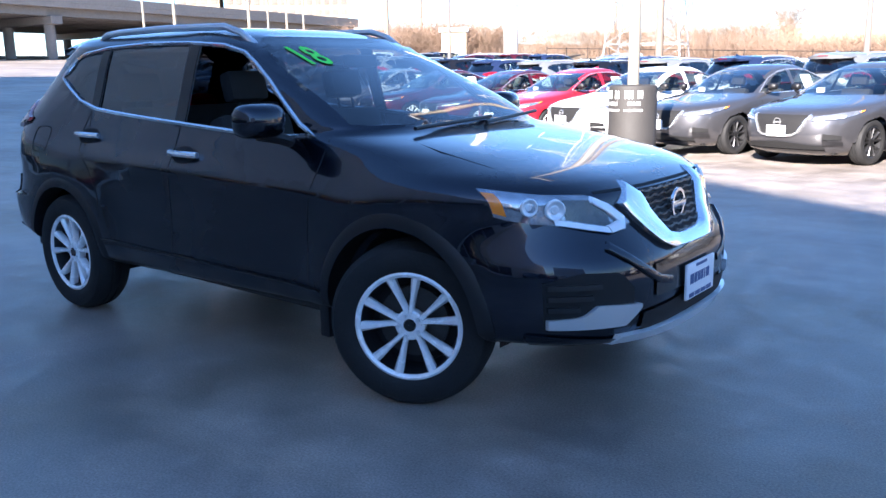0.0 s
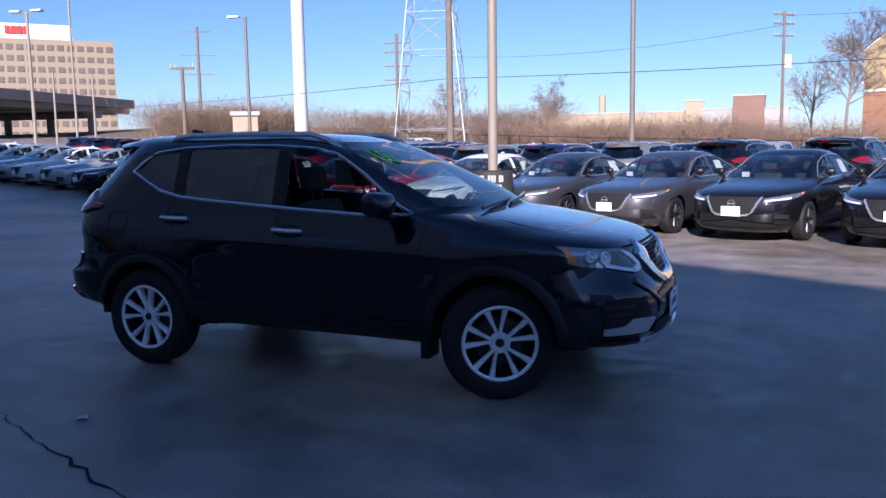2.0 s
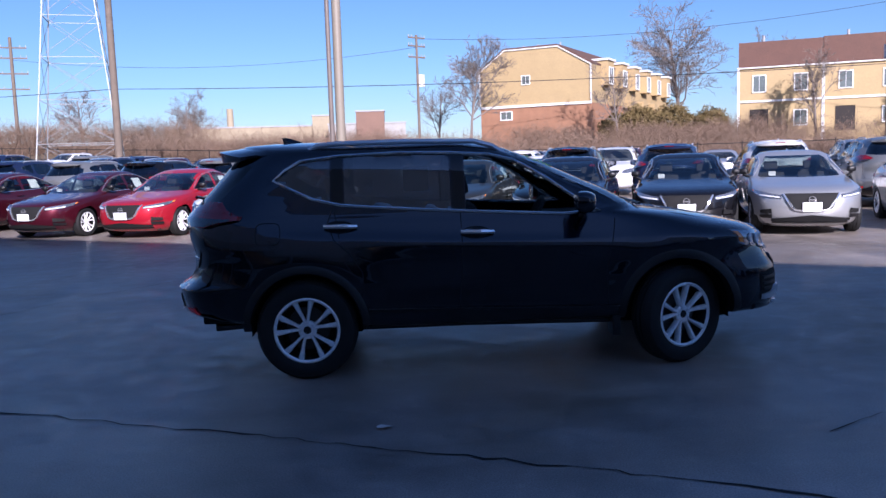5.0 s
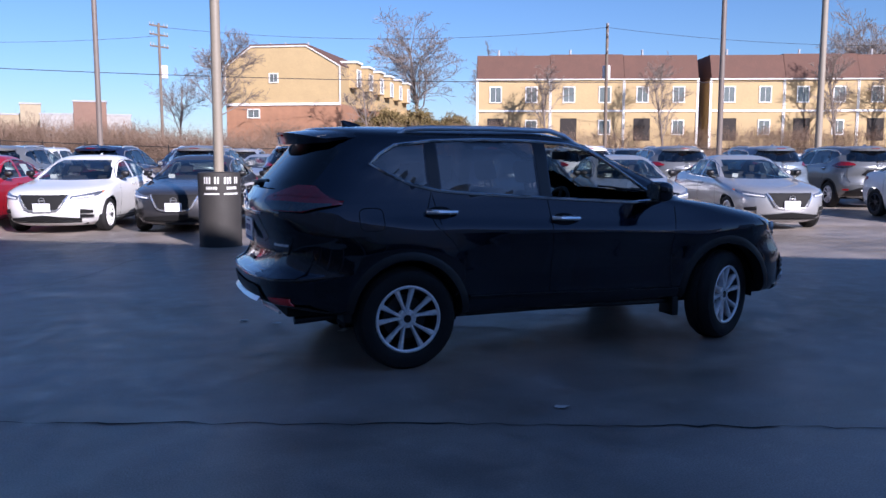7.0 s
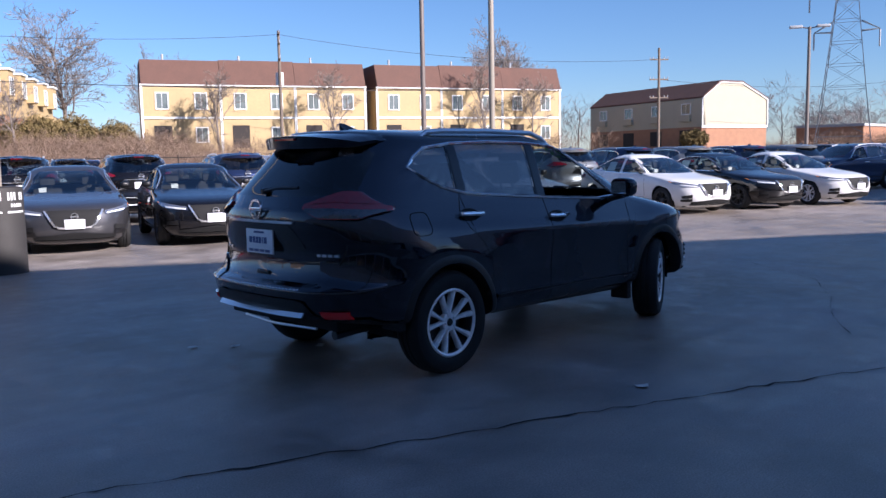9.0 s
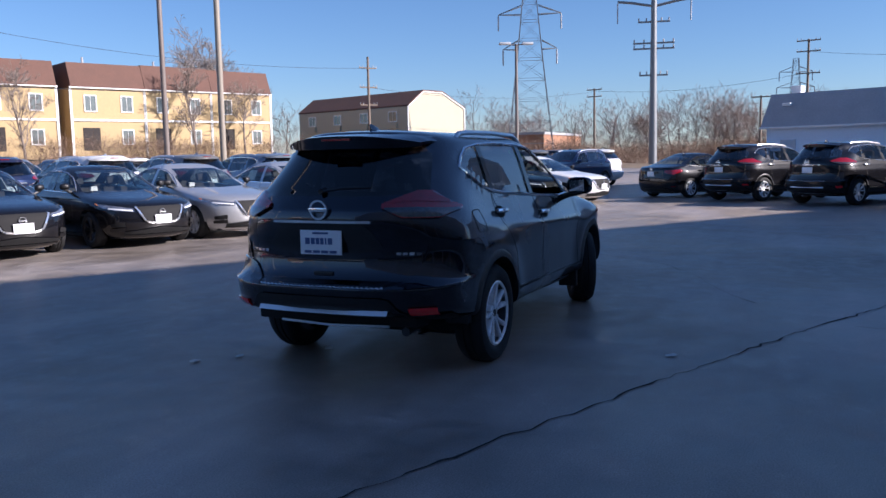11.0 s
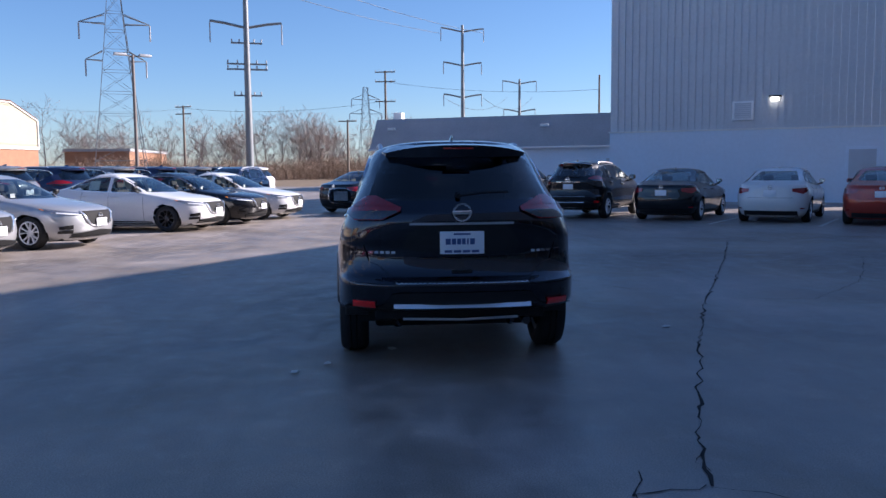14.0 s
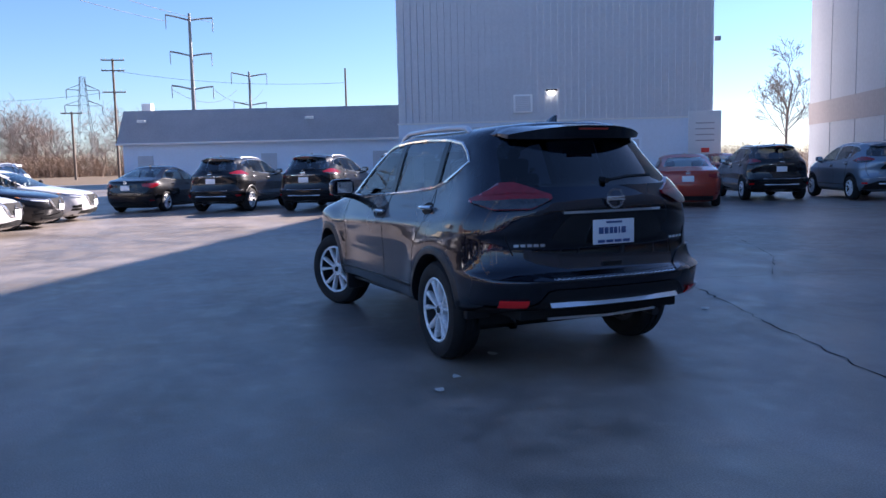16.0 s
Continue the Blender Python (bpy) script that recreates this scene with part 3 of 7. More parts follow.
def wells(car, wheels, r, material):
    for x in wheels:
        for hand in (-1, 1):
            bm = bmesh.new()
            rows = []
            for k in range(15):
                a = radians(-8 + 196 * k / 14)
                rows.append([bm.verts.new((x + r * math.cos(a), hand * y, 0.35 + r * math.sin(a))) for y in (0.5, 0.74)])
            for a, b in zip(rows, rows[1:]):
                bm.faces.new((a[0], a[1], b[1], b[0]))
            bm.faces.new([q[0] for q in rows])
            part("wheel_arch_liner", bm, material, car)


def mirror(car, sh, x, z, hand, material, size=1.0, reach=0.108):
    if DEPTH["far"]:
        return
    y = sh.side(x, z)
    bm = bmesh.new()
    bmesh.ops.create_uvsphere(bm, u_segments=20, v_segments=12, radius=1)
    for v in bm.verts:
        c = v.co
        c.x = max(c.x, -0.35)
        v.co = Vector((c.x * 0.088, (abs(c.y) ** 0.55) * (1 if c.y > 0 else -1) * 0.112, (abs(c.z) ** 0.6) * (1 if c.z > 0 else -1) * 0.074)) * size
    bmesh.ops.transform(bm, matrix=pose(x, hand * (y + reach), z + 0.09, 0, 0, hand * 14), verts=bm.verts)
    m = part("door_mirror", bm, material, car)
    part("mirror_foot", tube([(x + 0.03, hand * (y - 0.01), z - 0.02), (x + 0.02, hand * (y + 0.06), z + 0.005), (x, hand * (y + reach + 0.012), z + 0.03)], 0.026, 8), CLADDING, m)
    bm = grid(lambda a, b: Vector((x - 0.045 * size, hand * (y + reach) + (a - 0.5) * 0.16 * size, z + 0.09 + (b - 0.5) * 0.095 * size)), 2, 2)
    part("mirror_glass", bm, CHROME, m)


def shark_fin(car, x, z, material):
    bm = bmesh.new()
    rows = []
    for s, h, w in ((0.0, 0.002, 0.004), (0.25, 0.03, 0.022), (0.6, 0.055, 0.026), (0.85, 0.066, 0.02), (1.0, 0.062, 0.006)):
        xx = x + 0.11 - 0.2 * s
        rows.append([bm.verts.new(p) for p in ((xx, -w, z), (xx - 0.01, -w * 0.4, z + h * 0.8), (xx - 0.02, 0, z + h), (xx - 0.01, w * 0.4, z + h * 0.8), (xx, w, z))])
    for a, b in zip(rows, rows[1:]):
        for k in range(4):
            bm.faces.new((a[k], a[k + 1], b[k + 1], b[k]))
    bm.faces.new(rows[-1])
    part("antenna_fin", bm, material, car)


def car_base(name, label, category, sh, body_mat, dlo, splits, hero, open_window=False, tint_rear=True, arches=((1.353, 0.37, 0.393), (-1.353, 0.37, 0.393)), rear_glass=None, screen=None, rear_mat=None):
    """Body shell with its openings, and the glass in them."""
    car = thing(name, label, category)
    bm = sh.mesh(18 if hero else 8, 104 if hero else 36)
    for hand in (-1, 1):
        for cx, cz, r in arches:
            cut(bm, lambda c, hand=hand: c.y * hand > 0.45 and c.z < 0.95, (0, 2), circle(cx, cz, r), False)
        for i, (x0, x1) in enumerate(splits):
            poly = refine(shrink(clip_x(dlo, x0, x1), 0.012), 0.02)
            pane = cut(bm, lambda c, hand=hand: c.y * hand > 0.3, (0, 2), poly)
            if open_window and hand < 0 and i == 0:
                pane.free()
                continue
            for v in pane.verts:
                v.co.y -= hand * 0.006
            part("window", pane, CLEAR_GLASS if i == 0 or not tint_rear else DARK_GLASS, car).visible_shadow = False
    pane = cut(bm, lambda c: c.x > -0.1 and c.z > 0.9, (1, 2), refine(screen, 0.03))
    part("windscreen", pane, SCREEN_GLASS, car).visible_shadow = False
    pane = cut(bm, lambda c: c.x < -0.8 and c.z > 1.0, (1, 2), refine(rear_glass, 0.03))
    part("rear_window", pane, rear_mat or (DARK_GLASS if tint_rear else CLEAR_GLASS), car).visible_shadow = False
    for v in bm.verts:
        v.co.z = max(v.co.z, sh.t[0, 0])
    part("body", bm, body_mat, car)
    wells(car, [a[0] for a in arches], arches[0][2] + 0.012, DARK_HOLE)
    return car


def suv(name, label, paint_mat, group=""):
    sh = Shell(SUV_ROWS, SUV_CF, SUV_CR, 2.35, 2.7, 1, ((1.353, 0.75, 0.018), (-1.353, 0.75, 0.018)))
    screen = [(-0.72, 1.18), (-0.66, 1.35), (-0.56, 1.52), (-0.46, 1.585), (0.46, 1.585), (0.56, 1.52), (0.66, 1.35), (0.72, 1.18), (0.4, 1.172), (-0.4, 1.172)]
    rear = [(-0.66, 1.27), (-0.55, 1.50), (-0.47, 1.57), (0.47, 1.57), (0.55, 1.50), (0.66, 1.27), (0.45, 1.245), (-0.45, 1.245)]
    car = car_base(name, label, "car", sh, paint_mat, SUV_DLO, ((-0.20, 0.9), (-1.02, -0.285), (-1.7, -1.10)), False, False, True, rear_glass=rear, screen=screen)
    if group:
        car["group"] = group
    for hand in (-1, 1):
        for cx in (1.353, -1.353):
            part("arch_cladding", arch_strip(sh, cx, 0.37, 0.391, 0.437, hand, 0.010), CLADDING, car)
        part("window_trim", tube(on_side(sh, refine(SUV_DLO, 0.05), hand, 0.002), 0.0115, 6, True), CHROME, car, "bright chrome window surround")
        lower = [(x, 0.36) for x in np.linspace(-0.93, 0.93, 24)]
        part("sill_cladding", side_strip(sh, lower, hand, 0.20, 0.014), CLADDING, car)
        part("sill_trim", side_strip(sh, [(x, 0.462) for x in np.linspace(-0.92, 0.92, 24)], hand, 0.004, 0.019), DARK_ALLOY, car)
        part("sill_step", tube([(x, hand * 0.79, 0.268) for x in (-0.88, 0, 0.88)], 0.022, 8), CLADDING, car)
        for hx, hz in ((-1.08, 1.07), (-0.10, 1.005)):
            pts = [Vector((hx + d, hand * (sh.side(hx + d, hz) + 0.016 + 0.022 * (1 - (d / 0.12) ** 2)), hz - 0.06 * d)) for d in np.linspace(-0.12, 0.12, 9)]
            part("door_handle", tube(pts, 0.0165, 8), CHROME, car, "chrome door handle")
            bm = grid(lambda a, b: Vector((hx - 0.09 + 0.18 * a, hand * (sh.side(hx - 0.09 + 0.18 * a, hz - 0.05 + 0.085 * b) + 0.0025), hz - 0.05 + 0.085 * b)), 6, 4)
            part("handle_recess", bm, DARK_HOLE, car)
        for pts in ([(-0.24, z) for z in np.linspace(0.47, 1.14, 14)], [(0.80, z) for z in np.linspace(0.47, 1.10, 14)],
                    [(-1.03, 0.50), (-0.98, 0.62), (-1.0, 0.75), (-1.08, 0.86), (-1.16, 0.98), (-1.18, 1.10), (-1.12, 1.21)]):
            part("door_gap", side_strip(sh, refine(pts, 0.05)[: -1] if len(pts) < 10 else pts, hand, 0.006, 0.0015), DARK_HOLE, car)
        mirror(car, sh, 0.60, 1.105, hand, paint_mat, 1.0)
        rail = [(-1.30, -0.01), (-1.24, 0.026), (-1.1, 0.036), (-0.6, 0.038), (-0.1, 0.036), (0.03, 0.022), (0.13, -0.012)]
        part("roof_rail", tube([(x, hand * (0.57 - 0.02 * abs(x + 0.5)), sh.roof(x, 0.57 - 0.02 * abs(x + 0.5)) + h) for x, h in rail], 0.017, 8), SATIN, car, "silver roof rail")
        # lamps
        part("headlamp", solid(ribbon_patch(sh, 1, hand, 0.27, 0.745, interp(((0, 0.85), (0.12, 0.90), (0.5, 0.940), (0.85, 0.962), (1, 0.967))), interp(((0, 0.785), (0.12, 0.768), (0.35, 0.782), (0.6, 0.815), (0.88, 0.865), (1, 0.95))), 0.008, 26, 6), 0.03), CLEAR_LENS, car, "clear headlamp lens")
        part("daytime_strip", ribbon_patch(sh, 1, hand, 0.275, 0.56, interp(((0, 0.835), (0.12, 0.812), (0.4, 0.812), (1, 0.836))), interp(((0, 0.787), (0.12, 0.770), (0.5, 0.787), (1, 0.815))), 0.0125, 14, 2), LAMP_WHITE, car)
        part("daytime_strip", ribbon_patch(sh, 1, hand, 0.275, 0.40, interp(((0, 0.85), (0.5, 0.897), (1, 0.915))), interp(((0, 0.815), (0.5, 0.856), (1, 0.893))), 0.0130, 8, 2), LAMP_WHITE, car)
        for aa, zz, rr in ((0.44, 0.868, 0.046), (0.53, 0.882, 0.042), (0.61, 0.898, 0.034)):
            p = sh.corner(aa, zz, 1, hand)
            q = sh.corner(aa + 0.01, zz, 1, hand) - sh.corner(aa - 0.01, zz, 1, hand)
            out = Vector((q.y, -q.x, 0)).normalized()
            out = out if out.y * hand + out.x > 0 else -out
            bm = lathe([(0.001, 0.0), (rr * 0.35, 0.001), (rr * 0.45, 0.005), (rr * 0.9, -0.006), (rr, -0.004), (rr * 1.05, 0.006)], 18)
            turn = math.degrees(math.atan2(out.y, out.x)) + 90
            bmesh.ops.transform(bm, matrix=Matrix.Translation(p + out * 0.012) @ pose(0, 0, 0, 0, 0, turn), verts=bm.verts)
            part("lamp_reflector", bm, LAMP_WHITE, car)
        part("turn_signal", ribbon_patch(sh, 1, hand, 0.70, 0.742, interp(((0, 0.957), (1, 0.965))), interp(((0, 0.862), (0.6, 0.895), (1, 0.955))), 0.018, 8, 3), AMBER, car, "amber turn signal")
        part("tail_lamp", solid(ribbon_patch(sh, -1, hand, 0.40, 0.97, interp(((0, 1.19), (0.3, 1.25), (0.6, 1.255), (1, 1.15))), interp(((0, 1.165), (0.3, 1.10), (0.75, 1.085), (1, 1.13))), 0.016, 22, 5), 0.03), RED_LENS, car, "dark red tail lamp")
        part("reverse_lamp", ribbon_patch(sh, -1, hand, 0.45, 0.93, interp(((0, 1.158), (0.5, 1.142), (1, 1.135))), interp(((0, 1.135), (0.25, 1.105), (0.7, 1.092), (1, 1.125))), 0.024, 22, 4), SMOKE_LENS, car)
        part("rear_reflector", ribbon_patch(sh, -1, hand, 0.60, 0.80, lambda s: 0.53, lambda s: 0.487, 0.014, 8, 2), REFLECTOR, car, "red bumper reflector")
        part("fog_recess", ribbon_patch(sh, 1, hand, 0.36, 0.66, lambda s: 0.52 + 0.08 * s, lambda s: 0.40, 0.006, 12, 3), DARK_HOLE, car)
        for zz in (0.44, 0.485, 0.53):
            part("fog_slat", ribbon_patch(sh, 1, hand, 0.42, 0.64, lambda s, zz=zz: zz + 0.012, lambda s, zz=zz: zz, 0.014, 8, 1), CLADDING, car)
        part("fog_trim", ribbon_patch(sh, 1, hand, 0.33, 0.60, interp(((0, 0.475), (0.5, 0.462), (1, 0.425))), interp(((0, 0.415), (1, 0.372))), 0.016, 12, 2), BRIGHT_TRIM, car, "bright bumper wedge")
        # chrome arms of the nose
        part("grille_arm", front_strip(sh, [(hand * y, z) for y, z in ((0.385, 0.885), (0.335, 0.81), (0.28, 0.735), (0.23, 0.682), (0.16, 0.657), (0.08, 0.65), (0, 0.648))], 0.080, 0.03), CHROME, car, "broad chrome grille arm")
        # chrome strip in place of a glossy reflection along the bumper
        part("bumper_trim", front_strip(sh, [(hand * y, z) for y, z in ((0.52, 0.73), (0.45, 0.66), (0.36, 0.585), (0.26, 0.565))], 0.013, 0.022), CHROME, car)
        part("rear_gap", front_strip(sh, [(hand * 0.70, 0.70), (hand * 0.745, 0.80), (hand * 0.755, 0.95), (hand * 0.74, 1.08)], 0.003, 0.001, -1), DARK_HOLE, car)
    for hand in (-1, 1):
        line = [(1.16, 0.60), (1.4, 0.655), (1.65, 0.665), (1.85, 0.64), (2.0, 0.56)]
        part("hood_gap", tube([(x, hand * y, sh.roof(x, y) - 0.001) for x, y in line], 0.005, 5), DARK_HOLE, car)
    flap = [(-1.62 + 0.085 * math.copysign(abs(math.cos(a)) ** 0.5, math.cos(a)), 0.975 + 0.08 * math.copysign(abs(math.sin(a)) ** 0.5, math.sin(a))) for a in np.linspace(0, 2 * math.pi, 29)]
    part("fuel_flap_gap", side_strip(sh, flap, -1, 0.004, 0.002), DARK_HOLE, car)
    vlo, vhi = interp(((0, 0.665), (0.20, 0.67), (0.37, 0.885))), interp(((0, 0.892), (0.37, 0.888)))
    part("grille", front_panel(sh, -0.365, 0.365, lambda y: vlo(abs(y)), lambda y: vhi(abs(y)), 0.006), GRILLE, car, "black mesh grille")
    for k in range(6):
        z = 0.69 + 0.032 * k
        yy = 0.18 + 0.85 * (z - 0.69)
        part("grille_bar", front_strip(sh, [(y, z) for y in np.linspace(-yy, yy, 9)], 0.012, 0.016), GRILLE, car)
    badge(car, sh.front(0, 0.78) + 0.03, 0.78, 90, 0.07)
    part("lower_intake", front_panel(sh, -0.52, 0.52, lambda y: 0.36, lambda y: 0.50 - 0.05 * abs(y), 0.006), DARK_HOLE, car)
    part("lower_lip", front_strip(sh, [(y, 0.315 + 0.05 * (y / 0.6) ** 2) for y in np.linspace(-0.62, 0.62, 17)], 0.05, 0.025), BRIGHT_TRIM, car, "bright lower bumper lip")
    plate_part(car, sh.front(0, 0.56) + 0.022, 0, 0.555, 0)
    # tail
    part("tailgate_trim", front_strip(sh, [(y, 1.075) for y in np.linspace(-0.37, 0.37, 11)], 0.020, 0.018, -1), CHROME, car, "chrome tailgate strip")
    plo, phi = interp(((0, 0.885), (0.36, 0.885), (0.44, 0.90))), interp(((0, 1.035), (0.33, 1.035), (0.44, 0.905)))
    part("plate_recess", front_panel(sh, -0.44, 0.44, lambda y: plo(abs(y)), lambda y: phi(abs(y)), 0.003, -1), CLADDING, car)
    plate_part(car, sh.rear(0, 0.94) - 0.024, 0, 0.94, 180, 0.305, 0.153)
    badge(car, sh.rear(0, 1.147) - 0.026, 1.147, -90, 0.066)
    part("bumper_step", grid(lambda a, b: Vector((sh.rear(1.04 * a - 0.52, 0.66) - 0.012 + 0.03 * b, 1.04 * a - 0.52, 0.655 + 0.016 * b)), 26, 1), BRIGHT_TRIM, car, "thin bright step guard")
    part("bumper_cladding", front_panel(sh, -0.80, 0.80, lambda y: 0.33, lambda y: 0.575 - 0.12 * max(abs(y) - 0.5, 0) / 0.3, 0.009, -1, 24, 6), CLADDING, car)
    part("rear_skid_strip", solid(grid(lambda a, b: Vector((sh.rear(0.98 * a - 0.49, 0.49) - 0.040 + 0.026 * b, 0.98 * a - 0.49, 0.476 + (0.020 + 0.012 * min(1, abs(2 * a - 1) * 1.6) ** 4) * b)), 26, 2), 0.012), BRIGHT_TRIM, car, "bright rear bumper strip")
    bm = boxed(-1.84, 0.9, -0.66, 0.66, 0.25, 0.34, 0.02)
    add_box(bm, 0.88, 1.80, -0.5, 0.5, 0.25, 0.34, 0.02)
    part("underbody", bm, DARK_HOLE, car)
    part("tow_bar", tube([(-2.06, -0.4, 0.335), (-2.10, 0, 0.33), (-2.06, 0.4, 0.335)], 0.012, 8), SATIN, car)
    # spoiler: lies on the roof's end and runs out over the rear window
    def lid(a, b):
        y = (2 * a - 1) * (0.545 - 0.035 * b)
        x0, x1 = -1.60, -2.03 + 0.24 * abs(2 * a - 1) ** 2.2
        z0 = sh.roof(x0, y) + 0.004
        z1 = 1.625 - 0.055 * abs(2 * a - 1) ** 2.2
        return Vector((x0 + (x1 - x0) * b, y, z0 + (z1 - z0) * b))

    bm = grid(lid, 20, 6)
    made = bmesh.ops.extrude_face_region(bm, geom=list(bm.faces))["geom"]
    for g in made:
        if isinstance(g, bmesh.types.BMVert):
            g.co.z -= (0.02 + 0.065 * max(-1.60 - g.co.x, 0) / 0.43) * (1 - 0.6 * abs(g.co.y / 0.545) ** 4)
            g.co.x += 0.015
    part("spoiler", bm, paint_mat, car)
    part("brake_lamp", boxed(-2.040, -2.02, -0.11, 0.11, 1.595, 1.608), RED_LENS, car)
    bm = bmesh.new()
    add_tube(bm, [(-2.20, 0.02, 1.245), (-2.215, -0.15, 1.262), (-2.19, -0.34, 1.268)], 0.011, 6)
    part("rear_wiper", bm, CLADDING, car)
    part("wiper_hub", rod((-2.16, 0.02, 1.25), (-2.225, 0.02, 1.245), 0.022, 0.018, 10), CLADDING, car)
    shark_fin(car, -1.46, 1.655, paint_mat)
    for x in (1.353, -1.353):
        for y in (-0.80, 0.80):
            wheel_parts(car, x, y, 0.356, 0.232, 0.215, "pair", 0.0, False)
    # cabin
    for y in (-0.38, 0.38):
        seat(car, 0.0, y, 0.52)
        headrest(car, -0.17, y, 1.2)
    seat(car, -0.95, 0, 0.55, 1.25)
    for y in (-0.42, 0.42):
        headrest(car, -1.12, y, 1.2)
    part("dashboard", boxed(0.55, 1.05, -0.72, 0.72, 0.72, 1.05, 0.06), CABIN, car)
    part("steering_wheel", ring_mesh(0.185, 0.016, pose(0.48, 0.37, 1.0, 0, -65)), CABIN, car)
    part("cabin_floor", boxed(-1.9, 1.0, -0.7, 0.7, 0.40, 0.45), CABIN, car)
    part("screen_wiper", tube([(1.13, -0.5, 1.165), (1.12, 0, 1.185), (1.08, 0.1, 1.19)], 0.012, 6), CLADDING, car)
    return car


# ---- the car on show ----
SHOW_ROWS = [
    (0.235, 1.98, -1.50, 0.34), (0.265, 2.11, -1.55, 0.44), (0.30, 2.185, -1.62, 0.58), (0.335, 2.215, -1.72, 0.80), (0.365, 2.225, -1.84, 0.862), (0.42, 2.236, -2.10, 0.880), (0.46, 2.240, -2.25, 0.886), (0.50, 2.242, -2.305, 0.889),
    (0.58, 2.240, -2.325, 0.889), (0.635, 2.232, -2.335, 0.889), (0.665, 2.220, -2.318, 0.890), (0.69, 2.205, -2.255, 0.890), (0.75, 2.165, -2.228, 0.891), (0.82, 2.125, -2.216, 0.892), (0.88, 2.108, -2.217, 0.888), (0.905, 2.098, -2.222, 0.884),
    (0.93, 2.065, -2.232, 0.878), (0.955, 2.02, -2.242, 0.868), (0.985, 1.93, -2.25, 0.855), (1.02, 1.77, -2.258, 0.840), (1.05, 1.62, -2.263, 0.827), (1.08, 1.44, -2.265, 0.814), (1.10, 1.30, -2.263, 0.805), (1.118, 1.18, -2.26, 0.797),
    (1.14, 1.12, -2.255, 0.788), (1.165, 1.08, -2.24, 0.778), (1.25, 0.93, -2.17, 0.750), (1.35, 0.71, -2.08, 0.718), (1.45, 0.49, -1.99, 0.686), (1.53, 0.31, -1.92, 0.654), (1.58, 0.17, -1.87, 0.622), (1.615, 0.03, -1.86, 0.575),
    (1.64, -0.12, -1.85, 0.50), (1.656, -0.34, -1.82, 0.40), (1.668, -0.60, -1.65, 0.27), (1.674, -0.85, -1.45, 0.10),
]
SHOW_CR = [(0.2, 0.52), (0.66, 0.52), (0.9, 0.60), (1.2, 0.66), (1.5, 0.72), (1.63, 0.65), (1.7, 0.3)]
SHOW_CF = [(0.2, 0.80), (0.9, 0.86), (0.95, 0.84), (1.02, 0.78), (1.09, 0.62), (1.165, 0.45), (1.5, 0.40), (1.7, 0.3)]
FRONT_AXLE, REAR_AXLE = 1.325, -1.342


def ease(v, a, b):
    s = min(max((v - a) / (b - a), 0), 1)
    return s * s * (3 - 2 * s)


class ShowShell(Shell):
    """The same stack of outlines with flared arches, hollow lower doors and a shoulder line."""

    def plump(self, x, z):
        m = 1 - 0.010 * (x / 1.4) ** 2
        for cx, cz, amount in ((FRONT_AXLE, 0.40, 0.024), (REAR_AXLE, 0.38, 0.022)):
            d = max(math.hypot(x - cx, z - cz) - 0.45, 0)
            m += amount * math.exp(-((d / 0.13) ** 2)) * ease(z, 0.28, 0.40)
        doors = ease(x, -1.0, -0.45) * (1 - ease(x, 0.45, 1.0))
        m -= doors * (0.007 * math.exp(-(((z - 0.66) / 0.14) ** 2)) - 0.003 * math.exp(-(((z - 0.46) / 0.05) ** 2)))
        crest = 0.915 - 0.055 * x
        flank = ease(x, -2.0, -1.5) * (1 - ease(x, 1.15, 1.6))
        m += flank * 0.012 * math.exp(-(((z - crest) / 0.05) ** 2))
        m += 0.050 * math.exp(-(((x - 1.62) / 0.42) ** 2) - ((z - 0.94) / 0.11) ** 2)
        m += 0.048 * math.exp(-(((x + 1.80) / 0.45) ** 2) - ((z - 1.10) / 0.19) ** 2)
        return m


